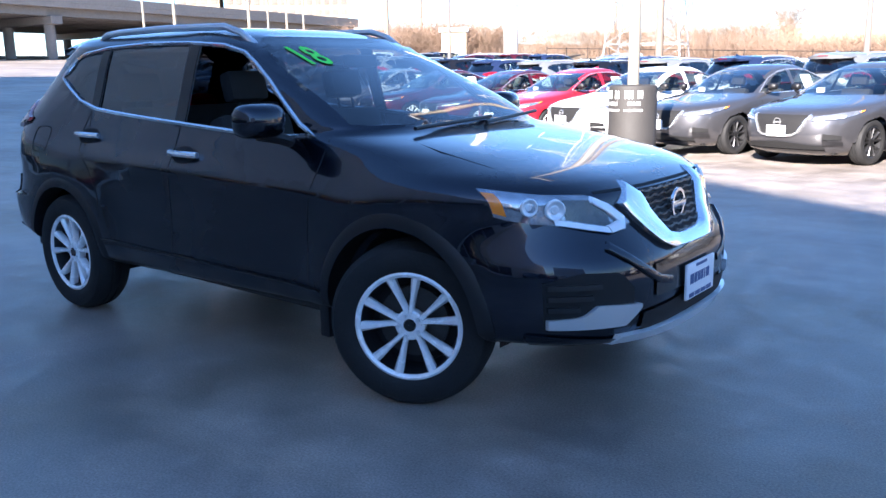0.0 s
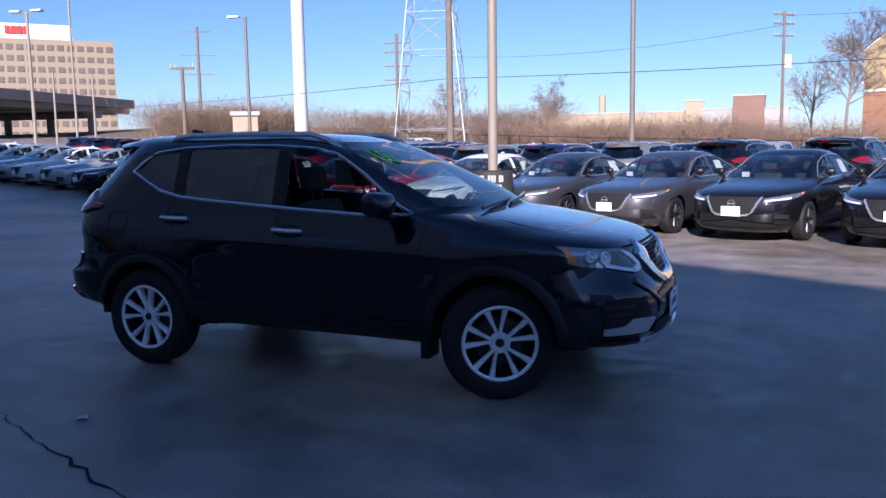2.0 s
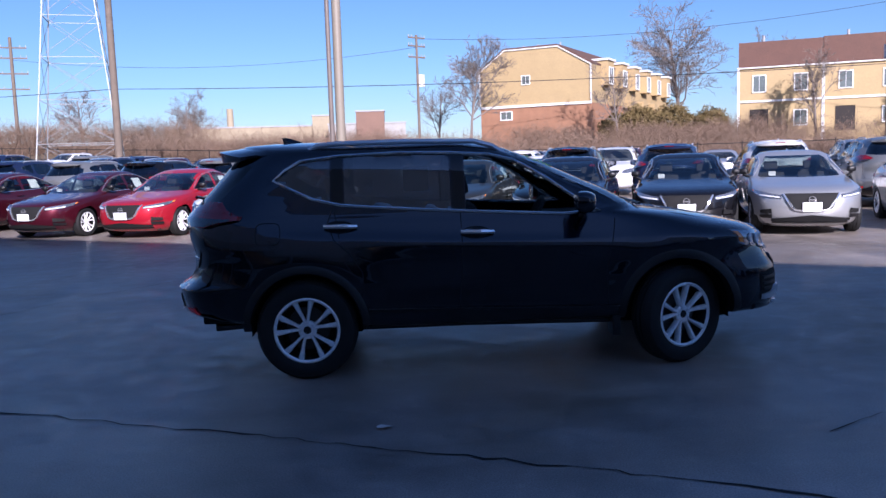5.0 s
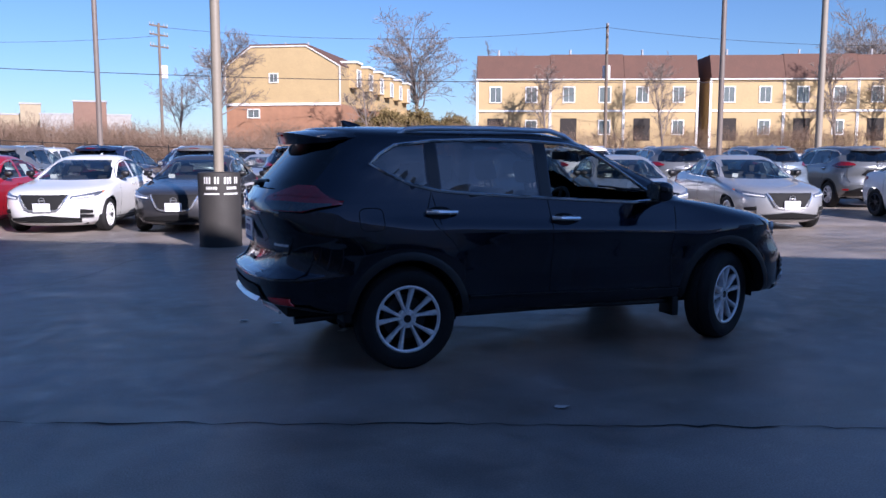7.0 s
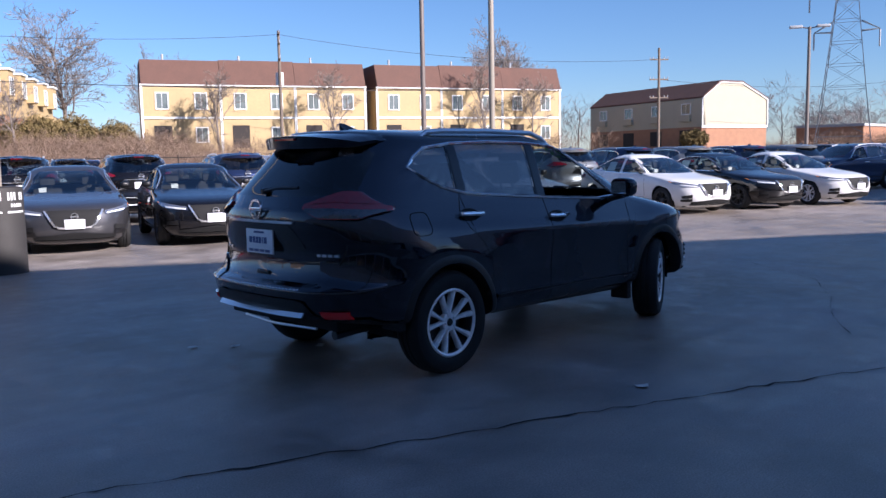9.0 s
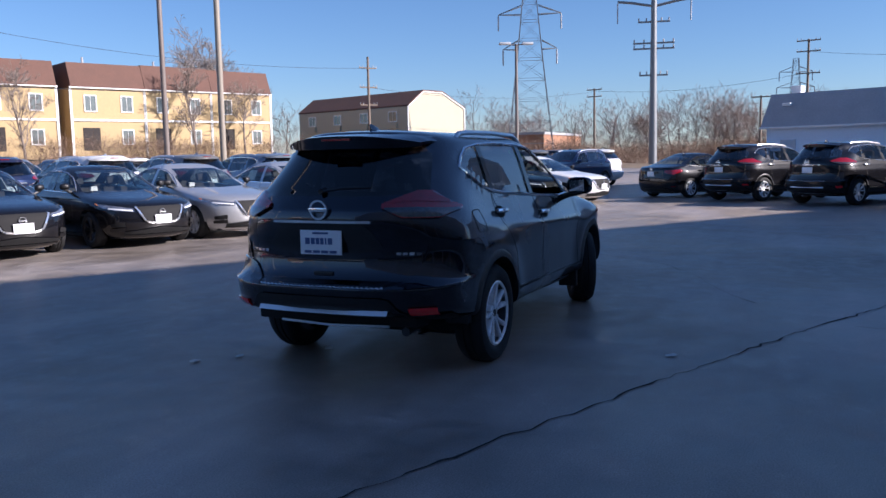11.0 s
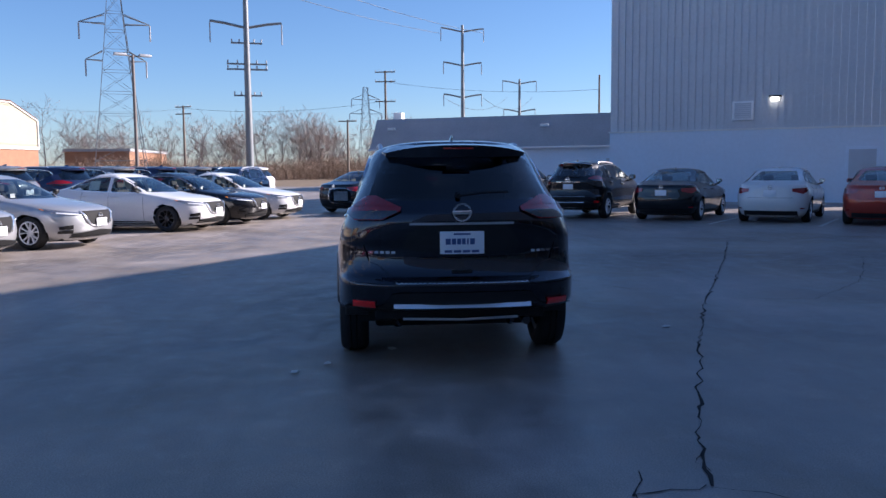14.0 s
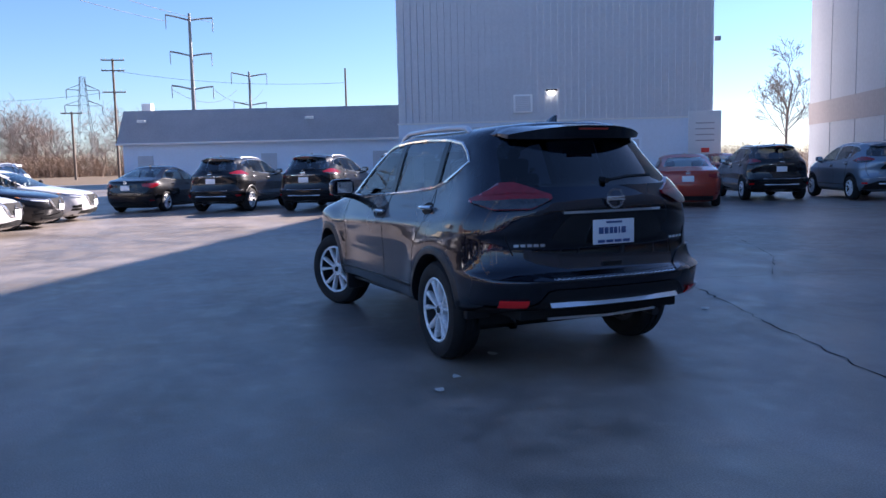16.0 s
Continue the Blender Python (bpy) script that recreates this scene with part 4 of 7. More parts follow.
def show_suv(name, label, paint_mat, steer):
    sh = ShowShell(SHOW_ROWS, SHOW_CF, SHOW_CR, 3.0, 2.85, 3)
    screen = [(-0.712, 1.165), (-0.662, 1.35), (-0.578, 1.52), (-0.48, 1.585), (0.48, 1.585), (0.578, 1.52), (0.662, 1.35), (0.712, 1.165), (0.4, 1.15), (-0.4, 1.15)]
    rear = [(-0.655, 1.255), (-0.565, 1.50), (-0.49, 1.57), (0.49, 1.57), (0.565, 1.50), (0.655, 1.255), (0.45, 1.23), (-0.45, 1.23)]
    car = car_base(name, label, "car", sh, paint_mat, SUV_DLO, ((-0.20, 0.9), (-1.06, -0.285), (-1.7, -1.14)), True, True, True, ((FRONT_AXLE, 0.372, 0.40), (REAR_AXLE, 0.365, 0.395)), rear, screen, REAR_GLASS)

    def lens(end, hand, y0, y1, top, bottom, off, na=18, nb=4, level=0.9):
        """A patch wrapped round a corner between two distances from the middle, its bounds given over that distance."""
        w, p = sh.row(level)[2], sh.pf if end > 0 else sh.pr
        a0, a1 = (math.asin(min((y / w), 1) ** (p / 2)) * 2 / math.pi for y in (y0, y1))

        def at(table):
            fn = interp(table)
            return lambda s: fn(w * math.sin((a0 + (a1 - a0) * s) * math.pi / 2) ** (2 / p))

        return ribbon_patch(sh, end, hand, a0, a1, at(top), at(bottom), off, na, nb)

    def taper_strip(pts, off, end=1):
        """A raised strip along (y, z, width) on the nose or tail, with rounded shoulders."""
        bm = bmesh.new()
        rows = []
        at = sh.front if end > 0 else sh.rear
        for i, (y, z, wd) in enumerate(pts):
            (ay, az, _), (by, bz, _) = pts[max(i - 1, 0)], pts[min(i + 1, len(pts) - 1)]
            k = math.hypot(by - ay, bz - az) or 1
            ny, nz = -(bz - az) / k * wd / 2, (by - ay) / k * wd / 2
            rows.append([bm.verts.new((at(y + q * ny, z + q * nz) + end * o, y + q * ny, z + q * nz)) for q, o in ((-1, -0.02), (-0.96, off * 0.8), (-0.7, off), (0.7, off), (0.96, off * 0.8), (1, -0.02))])
        for a, b in zip(rows, rows[1:]):
            for k in range(5):
                bm.faces.new((a[k], a[k + 1], b[k + 1], b[k]))
        bm.faces.new(rows[0])
        bm.faces.new(rows[-1][::-1])
        return bm

    lamp_top = ((0.395, 0.800), (0.43, 0.83), (0.568, 0.914), (0.70, 0.924), (0.76, 0.935), (0.818, 0.951))
    lamp_low = ((0.395, 0.792), (0.52, 0.764), (0.60, 0.782), (0.69, 0.806), (0.76, 0.818), (0.80, 0.832), (0.818, 0.845))
    for hand in (-1, 1):
        for cx, cz, r0, r1 in ((FRONT_AXLE, 0.372, 0.398, 0.462), (REAR_AXLE, 0.365, 0.393, 0.452)):
            part("arch_cladding", arch_strip(sh, cx, cz, r0, r1, hand, 0.012), CLADDING, car)
        part("window_trim", tube(on_side(sh, refine(SUV_DLO, 0.05), hand, 0.002), 0.0125, 6, True), CHROME, car, "bright chrome window surround")
        lower = [(x, 0.395 - 0.024 * x) for x in np.linspace(-0.90, 0.88, 24)]
        part("sill_cladding", side_strip(sh, lower, hand, 0.145, 0.014), CLADDING, car)
        part("sill_trim", side_strip(sh, [(x, 0.463 - 0.026 * x) for x in np.linspace(-0.90, 0.88, 24)], hand, 0.006, 0.019), DARK_ALLOY, car)
        part("sill_step", tube([(x, hand * 0.79, 0.338 - 0.02 * x) for x in (-0.88, 0, 0.88)], 0.02, 8), CLADDING, car)
        for x, y, z0, z1 in ((0.865, 0.83, 0.215, 0.40), (-1.76, 0.80, 0.35, 0.46)):
            part("mud_flap", boxed(x - 0.03, x + 0.03, min(hand * (y - 0.13), hand * (y + 0.045)), max(hand * (y - 0.13), hand * (y + 0.045)), z0, z1, 0.012), CLADDING, car)
        for hx, hz in ((-1.08, 1.072), (-0.12, 1.005)):
            pts = [Vector((hx + d, hand * (sh.side(hx + d, hz) + 0.016 + 0.022 * (1 - (d / 0.12) ** 2)), hz - 0.03 * d)) for d in np.linspace(-0.115, 0.115, 9)]
            part("door_handle", tube(pts, 0.0165, 8), CHROME, car, "chrome door handle")
            rim = [(hx - 0.01 + 0.10 * math.cos(a), hz - 0.006 + 0.043 * math.sin(a)) for a in np.linspace(0, 2 * math.pi, 21)[:-1]]
            bm = bmesh.new()
            bm.faces.new([bm.verts.new((x, hand * (sh.side(x, z) + 0.003), z)) for x, z in rim])
            bmesh.ops.triangulate(bm, faces=bm.faces)
            part("handle_recess", bm, DARK_HOLE, car)
        for pts in ([(-0.26 + 0.03 * math.sin((z - 0.47) * 3), z) for z in np.linspace(0.47, 1.14, 14)], [(0.80 + 0.07 * ease(z, 0.7, 1.1), z) for z in np.linspace(0.44, 1.10, 14)],
                    refine([(-1.00, 0.50), (-0.93, 0.62), (-0.935, 0.75), (-1.02, 0.88), (-1.13, 0.98), (-1.17, 1.10), (-1.13, 1.21)], 0.05)[:-8]):
            part("door_gap", side_strip(sh, pts, hand, 0.006, 0.0015), DARK_HOLE, car)
        mirror(car, sh, 0.61, 1.10, hand, paint_mat, 1.05, 0.165)
        rail = [(-1.30, -0.01), (-1.24, 0.026), (-1.1, 0.036), (-0.6, 0.038), (-0.1, 0.036), (0.03, 0.022), (0.13, -0.012)]
        part("roof_rail", tube([(x, hand * (0.57 - 0.02 * abs(x + 0.5)), sh.roof(x, 0.57 - 0.02 * abs(x + 0.5)) + h) for x, h in rail], 0.019, 8), SATIN, car, "silver roof rail")
        for x, z0, z1, wd in ((-0.2425, 1.138, 1.555, 0.083), (-1.10, 1.222, 1.546, 0.078)):
            part("pillar_cover", side_strip(sh, [(x, z) for z in np.linspace(z0, z1, 12)], hand, wd, 0.004), PILLAR, car)
        # front lamps: bright bowl, dark bezel, white chevron, amber corner
        lamp = part("headlamp", solid(lens(1, hand, 0.397, 0.818, lamp_top, lamp_low, 0.006, 30, 6), 0.03), CLEAR_LENS, car, "clear headlamp with bright bowls")
        part("bezel", lens(1, hand, 0.50, 0.66, [(y, z - 0.018) for y, z in lamp_top], [(y, z + 0.03) for y, z in lamp_low], 0.009, 14, 3), SMOKE_LENS, lamp, "smoky dark bezel")
        chevron = taper_strip([(hand * y, z, wd) for y, z, wd in ((0.560, 0.897, 0.028), (0.50, 0.862, 0.036), (0.435, 0.810, 0.040), (0.45, 0.792, 0.036), (0.52, 0.781, 0.028))], 0.018)
        part("daytime_strip", chevron, LAMP_WHITE, lamp, "white chevron of running lights")
        part("daytime_strip", lens(1, hand, 0.51, 0.70, [(y, z + 0.026) for y, z in lamp_low], [(y, z + 0.004) for y, z in lamp_low], 0.015, 14, 2), LAMP_WHITE, lamp)
        for yy, zz, rr in ((0.69, 0.868, 0.040), (0.755, 0.880, 0.034)):
            out = Vector((0.80, hand * 0.60, 0)).normalized()
            p = Vector((sh.front(yy, zz), hand * yy, zz))
            bm = lathe([(0.001, 0.0), (rr * 0.35, 0.001), (rr * 0.45, 0.005), (rr * 0.9, -0.006), (rr, -0.004), (rr * 1.05, 0.006)], 18)
            bmesh.ops.transform(bm, matrix=Matrix.Translation(p + out * 0.014) @ pose(0, 0, 0, 0, 0, math.degrees(math.atan2(out.y, out.x)) + 90), verts=bm.verts)
            part("lamp_reflector", bm, LAMP_WHITE, lamp)
        part("turn_signal", lens(1, hand, 0.798, 0.817, [(y, z - 0.012) for y, z in lamp_top], [(y, z + 0.016) for y, z in lamp_low], 0.011, 10, 4), AMBER, lamp, "amber turn signal")
        # front bumper
        part("fog_recess", lens(1, hand, 0.50, 0.795, ((0.50, 0.56), (0.56, 0.625), (0.70, 0.635), (0.795, 0.60)), ((0.50, 0.42), (0.795, 0.42)), 0.005, 16, 4, 0.5), DARK_HOLE, car)
        for zz, y0 in ((0.488, 0.71), (0.530, 0.67), (0.572, 0.64)):
            part("fog_slat", solid(lens(1, hand, y0, 0.785, ((0, zz + 0.020), (1, zz + 0.020)), ((0, zz), (1, zz)), 0.016, 10, 1, 0.5), 0.012), CLADDING, car)
        part("fog_trim", solid(lens(1, hand, 0.47, 0.785, ((0.47, 0.492), (0.655, 0.508), (0.70, 0.468), (0.785, 0.458)), ((0.47, 0.475), (0.545, 0.414), (0.785, 0.420)), 0.020, 16, 3, 0.5), 0.02), SATIN, car, "satin bumper wedge")
        part("chin", solid(lens(1, hand, 0.54, 0.815, ((0.54, 0.352), (0.815, 0.392)), ((0.54, 0.300), (0.815, 0.345)), 0.014, 14, 2, 0.42), 0.02), paint_mat, car)
        part("grille_arm", taper_strip([(hand * y, z, wd) for y, z, wd in ((0.375, 0.908, 0.132), (0.34, 0.862, 0.126), (0.285, 0.79, 0.112), (0.235, 0.732, 0.092), (0.19, 0.702, 0.066), (0.12, 0.694, 0.050), (0.06, 0.692, 0.048), (0, 0.692, 0.048))], 0.034), CHROME, car, "broad chrome grille arm")
        # raised strip of body paint, shaped for the glossy reflection along the bumper
        part("bumper_trim", taper_strip([(hand * y, z, 0.034) for y, z in ((0.56, 0.725), (0.50, 0.678), (0.41, 0.612), (0.34, 0.568), (0.25, 0.549))], 0.014), paint_mat, car)
        # tail
        lamp = part("tail_lamp", solid(lens(-1, hand, 0.43, 0.775, ((0.43, 1.185), (0.62, 1.266), (0.69, 1.262), (0.775, 1.162)), ((0.43, 1.160), (0.54, 1.095), (0.71, 1.090), (0.775, 1.138)), 0.022, 24, 5, 1.15), 0.03), RED_LENS, car, "dark red tail lamp")
        part("reverse_lamp", lens(-1, hand, 0.45, 0.768, ((0.45, 1.162), (0.62, 1.162), (0.768, 1.148)), ((0.45, 1.150), (0.54, 1.102), (0.71, 1.096), (0.768, 1.134)), 0.027, 20, 3, 1.15), SMOKE_LENS, lamp, "smoky lower lens")
        part("brake_section", lens(-1, hand, 0.48, 0.745, ((0.48, 1.200), (0.62, 1.252), (0.69, 1.248), (0.745, 1.200)), ((0.48, 1.190), (0.62, 1.20), (0.745, 1.184)), 0.0255, 16, 3, 1.15), RED_LENS, lamp, "brighter red lamp section")
        part("rear_reflector", solid(lens(-1, hand, 0.63, 0.785, ((0.5, 0.522), (0.8, 0.524)), ((0.5, 0.474), (0.62, 0.470), (0.8, 0.474)), 0.018, 10, 2, 0.5), 0.015), REFLECTOR, car, "red bumper reflector")
        part("bumper_corner", solid(lens(-1, hand, 0.485, 0.825, ((0.485, 0.665), (0.60, 0.770), (0.66, 0.792), (0.825, 0.795)), ((0.485, 0.645), (0.83, 0.660)), 0.014, 20, 5, 0.72), 0.03), paint_mat, car, "raised painted bumper corner")
        part("rear_gap", front_strip(sh, [(hand * 0.665, 0.80), (hand * 0.70, 0.90), (hand * 0.715, 1.0), (hand * 0.70, 1.09)], 0.005, 0.001, -1), DARK_HOLE, car)
        line = [(1.16, 0.62), (1.4, 0.675), (1.65, 0.680), (1.85, 0.63), (1.97, 0.54)]
        part("hood_gap", tube([(x, hand * y, sh.roof(x, y) - 0.001) for x, y in line], 0.005, 5), DARK_HOLE, car)
    flap = [(-1.585 + 0.085 * math.copysign(abs(math.cos(a)) ** 0.5, math.cos(a)), 1.035 + 0.075 * math.copysign(abs(math.sin(a)) ** 0.5, math.sin(a))) for a in np.linspace(0, 2 * math.pi, 29)]
    part("fuel_flap_gap", side_strip(sh, flap, -1, 0.005, 0.002), DARK_HOLE, car)
    part("hood_gap", front_strip(sh, [(y, 0.917) for y in np.linspace(-0.52, 0.52, 15)], 0.012, 0.001), DARK_HOLE, car)
    vlo, vhi = interp(((0, 0.70), (0.15, 0.71), (0.30, 0.905))), interp(((0, 0.906), (0.30, 0.908)))
    part("grille", front_panel(sh, -0.30, 0.30, lambda y: vlo(abs(y)), lambda y: vhi(abs(y)), 0.004), DARK_HOLE, car, "black mesh grille")
    for k in range(8):
        z = 0.718 + 0.0255 * k
        yy = 0.135 + 0.70 * (z - 0.70)
        part("grille_bar", front_strip(sh, [(y, z + 0.0035 * math.cos(y * 75)) for y in np.linspace(-yy, yy, 25)], 0.010, 0.012), CLADDING, car)
    badge(car, sh.front(0, 0.82) + 0.026, 0.82, 90, 0.066)
    part("grille_surround", front_panel(sh, -0.36, 0.36, lambda y: 0.50, lambda y: 0.665 - 0.10 * abs(y), 0.006), GRILLE, car)
    part("lower_intake", front_panel(sh, -0.44, 0.44, lambda y: 0.375, lambda y: 0.47 - 0.05 * abs(y), 0.008), DARK_HOLE, car)
    part("lower_lip", front_strip(sh, [(y, 0.345 + 0.006 * (y / 0.55) ** 2) for y in np.linspace(-0.55, 0.55, 17)], 0.05, 0.030), BRIGHT_TRIM, car, "bright lower bumper lip")
    plate_part(car, sh.front(0, 0.51) + 0.022, 0, 0.512, 0, inked=True)
    part("tailgate_trim", front_strip(sh, [(y, 1.068) for y in np.linspace(-0.37, 0.37, 11)], 0.020, 0.018, -1), CHROME, car, "chrome tailgate strip")
    plo, phi = interp(((0, 0.862), (0.33, 0.866), (0.42, 0.90))), interp(((0, 1.05), (0.34, 1.05), (0.42, 0.92)))
    part("plate_recess", front_panel(sh, -0.42, 0.42, lambda y: plo(abs(y)), lambda y: phi(abs(y)), 0.003, -1), GRILLE, car)
    plate_part(car, sh.rear(0, 0.94) - 0.024, 0, 0.932, 180, 0.315, 0.16, inked=True)
    badge(car, sh.rear(0, 1.147) - 0.026, 1.147, -90, 0.066)
    part("tailgate_handle", boxed(sh.rear(0, 0.725) - 0.012, sh.rear(0, 0.725) + 0.02, -0.075, 0.075, 0.712, 0.738, 0.008), CLADDING, car)
    part("bumper_step", grid(lambda a, b: Vector((sh.rear(1.0 * a - 0.50, 0.66) - 0.012 + 0.03 * b, 1.0 * a - 0.50, 0.650 + 0.016 * b + 0.003 * math.sin(a * 190))), 120, 1), BRIGHT_TRIM, car, "thin bright ribbed step guard")
    part("bumper_cladding", front_panel(sh, -0.84, 0.84, lambda y: 0.40, lambda y: 0.585 - 0.115 * ease(abs(y), 0.48, 0.60), 0.009, -1, 30, 6), CLADDING, car)
    part("rear_skid_strip", solid(grid(lambda a, b: Vector((sh.rear(0.98 * a - 0.49, 0.49) - 0.040 + 0.026 * b, 0.98 * a - 0.49, 0.476 + (0.020 + 0.012 * min(1, abs(2 * a - 1) * 1.6) ** 4) * b)), 26, 2), 0.012), BRIGHT_TRIM, car, "bright rear bumper strip")
    bm = boxed(-1.70, 0.9, -0.56, 0.56, 0.27, 0.36, 0.02)
    add_box(bm, 0.88, 1.80, -0.5, 0.5, 0.25, 0.34, 0.02)
    add_box(bm, -2.12, -1.66, -0.62, 0.62, 0.37, 0.47, 0.02)
    add_box(bm, -1.50, -1.20, -0.62, 0.62, 0.20, 0.36, 0.03)
    part("underbody", bm, DARK_HOLE, car)
    part("rear_valance", front_panel(sh, -0.66, 0.66, lambda y: 0.335 + 0.05 * abs(y), lambda y: 0.44, -0.06, -1, 20, 3), CLADDING, car)
    part("tow_bar", tube([(-2.13, -0.42, 0.372), (-2.17, 0, 0.366), (-2.13, 0.42, 0.372)], 0.010, 8), SATIN, car)
    part("exhaust_tip", rod((-1.75, -0.50, 0.34), (-2.05, -0.50, 0.325), 0.028, 0.030, 12), DARK_ALLOY, car)

    # spoiler: lies on the roof's end and runs out over the rear window
    def lid(a, b):
        y = (2 * a - 1) * (0.555 - 0.03 * b)
        x0, x1 = -1.60, -2.03 + 0.22 * abs(2 * a - 1) ** 2.6
        z0 = sh.roof(x0, y) + 0.004
        z1 = 1.625 - 0.050 * abs(2 * a - 1) ** 2.4
        return Vector((x0 + (x1 - x0) * b, y, z0 + (z1 - z0) * b))

    bm = grid(lid, 24, 8)
    for g in bmesh.ops.extrude_face_region(bm, geom=list(bm.faces))["geom"]:
        if isinstance(g, bmesh.types.BMVert):
            g.co.z -= (0.02 + 0.065 * max(-1.60 - g.co.x, 0) / 0.43) * (1 - 0.6 * abs(g.co.y / 0.555) ** 4)
            g.co.x += 0.015
    part("spoiler", bm, paint_mat, car)
    part("brake_lamp", boxed(-2.040, -2.02, -0.11, 0.11, 1.595, 1.608), RED_LENS, car)
    part("rear_wiper", tube([(-2.20, 0.02, 1.262), (-2.205, -0.15, 1.285), (-2.175, -0.34, 1.288)], 0.012, 6), CLADDING, car)
    part("wiper_hub", rod((-2.15, 0.02, 1.265), (-2.215, 0.02, 1.26), 0.022, 0.018, 10), CLADDING, car)
    shark_fin(car, -1.46, 1.655, paint_mat)
    for x, st in ((FRONT_AXLE, steer), (REAR_AXLE, 0.0)):
        for y in (-0.785, 0.785):
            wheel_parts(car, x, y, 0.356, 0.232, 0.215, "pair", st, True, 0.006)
    # cabin
    for y in (-0.38, 0.38):
        seat(car, 0.0, y, 0.52)
        headrest(car, -0.17, y, 1.2)
    seat(car, -0.95, 0, 0.55, 1.25)
    for y in (-0.42, 0.42):
        headrest(car, -1.12, y, 1.2)
    part("dashboard", boxed(0.55, 1.03, -0.68, 0.68, 0.72, 1.05, 0.06), CABIN, car)
    part("steering_wheel", ring_mesh(0.185, 0.016, pose(0.48, 0.37, 1.0, 0, -65)), CABIN, car)
    part("cabin_floor", boxed(-1.68, 1.0, -0.7, 0.7, 0.42, 0.47), CABIN, car)
    part("rear_view_mirror", boxed(0.30, 0.34, -0.12, 0.12, 1.42, 1.49, 0.015), CABIN, car)
    part("screen_wiper", tube([(1.135, -0.52, 1.142), (1.12, 0.0, 1.162), (1.10, 0.12, 1.165)], 0.010, 6), CLADDING, car)
    part("screen_wiper", tube([(1.145, 0.02, 1.142), (1.10, 0.45, 1.165), (1.07, 0.6, 1.17)], 0.010, 6), CLADDING, car)
    for w0, w1, zz, n, size in ((0.66, 0.46, 0.862, 5, 0.022), (-0.66, -0.50, 0.862, 4, 0.020)):
        for k in range(n):
            ya, yb = w0 + (w1 - w0) * k / n, w0 + (w1 - w0) * (k + 0.72) / n
            part("model_lettering_bar", front_strip(sh, [(ya, zz), (yb, zz)], size, 0.004, -1), CHROME, car)
    text = bpy.data.curves.new("t", "FONT")
    text.body, text.size, text.align_x, text.offset = "18", 0.19, "CENTER", 0.003
    tob = new("t", text)
    me = bpy.data.meshes.new_from_object(tob.evaluated_get(bpy.context.evaluated_depsgraph_get()))
    bpy.data.objects.remove(tob)
    bm = bmesh.new()
    bm.from_mesh(me)
    bmesh.ops.triangulate(bm, faces=bm.faces)
    bmesh.ops.subdivide_edges(bm, edges=bm.edges, cuts=3, use_grid_fill=True)
    for v in bm.verts:
        y, z = v.co.x * 0.86 - 0.445, 1.44 + v.co.y * 0.66
        v.co = Vector((sh.front(y, z) + 0.014, y, z))
    part("painted_year", bm, GREEN, car, "bright green painted number 18", False)
    part("side_sticker", boxed(-0.62, -0.40, 0.655, 0.66, 1.24, 1.45), STICKER, car)
    return car


def ring_mesh(r, t, m):
    bm = bmesh.new()
    n = 28
    add_tube(bm, [(r * math.cos(2 * math.pi * k / n), r * math.sin(2 * math.pi * k / n), 0) for k in range(n)], t, 8, True)
    add_rod(bm, (-r, 0, 0), (r, 0, 0), 0.014)
    add_rod(bm, (0, 0, 0), (0, -r, 0), 0.014)
    bmesh.ops.transform(bm, matrix=m, verts=bm.verts)
    return bm


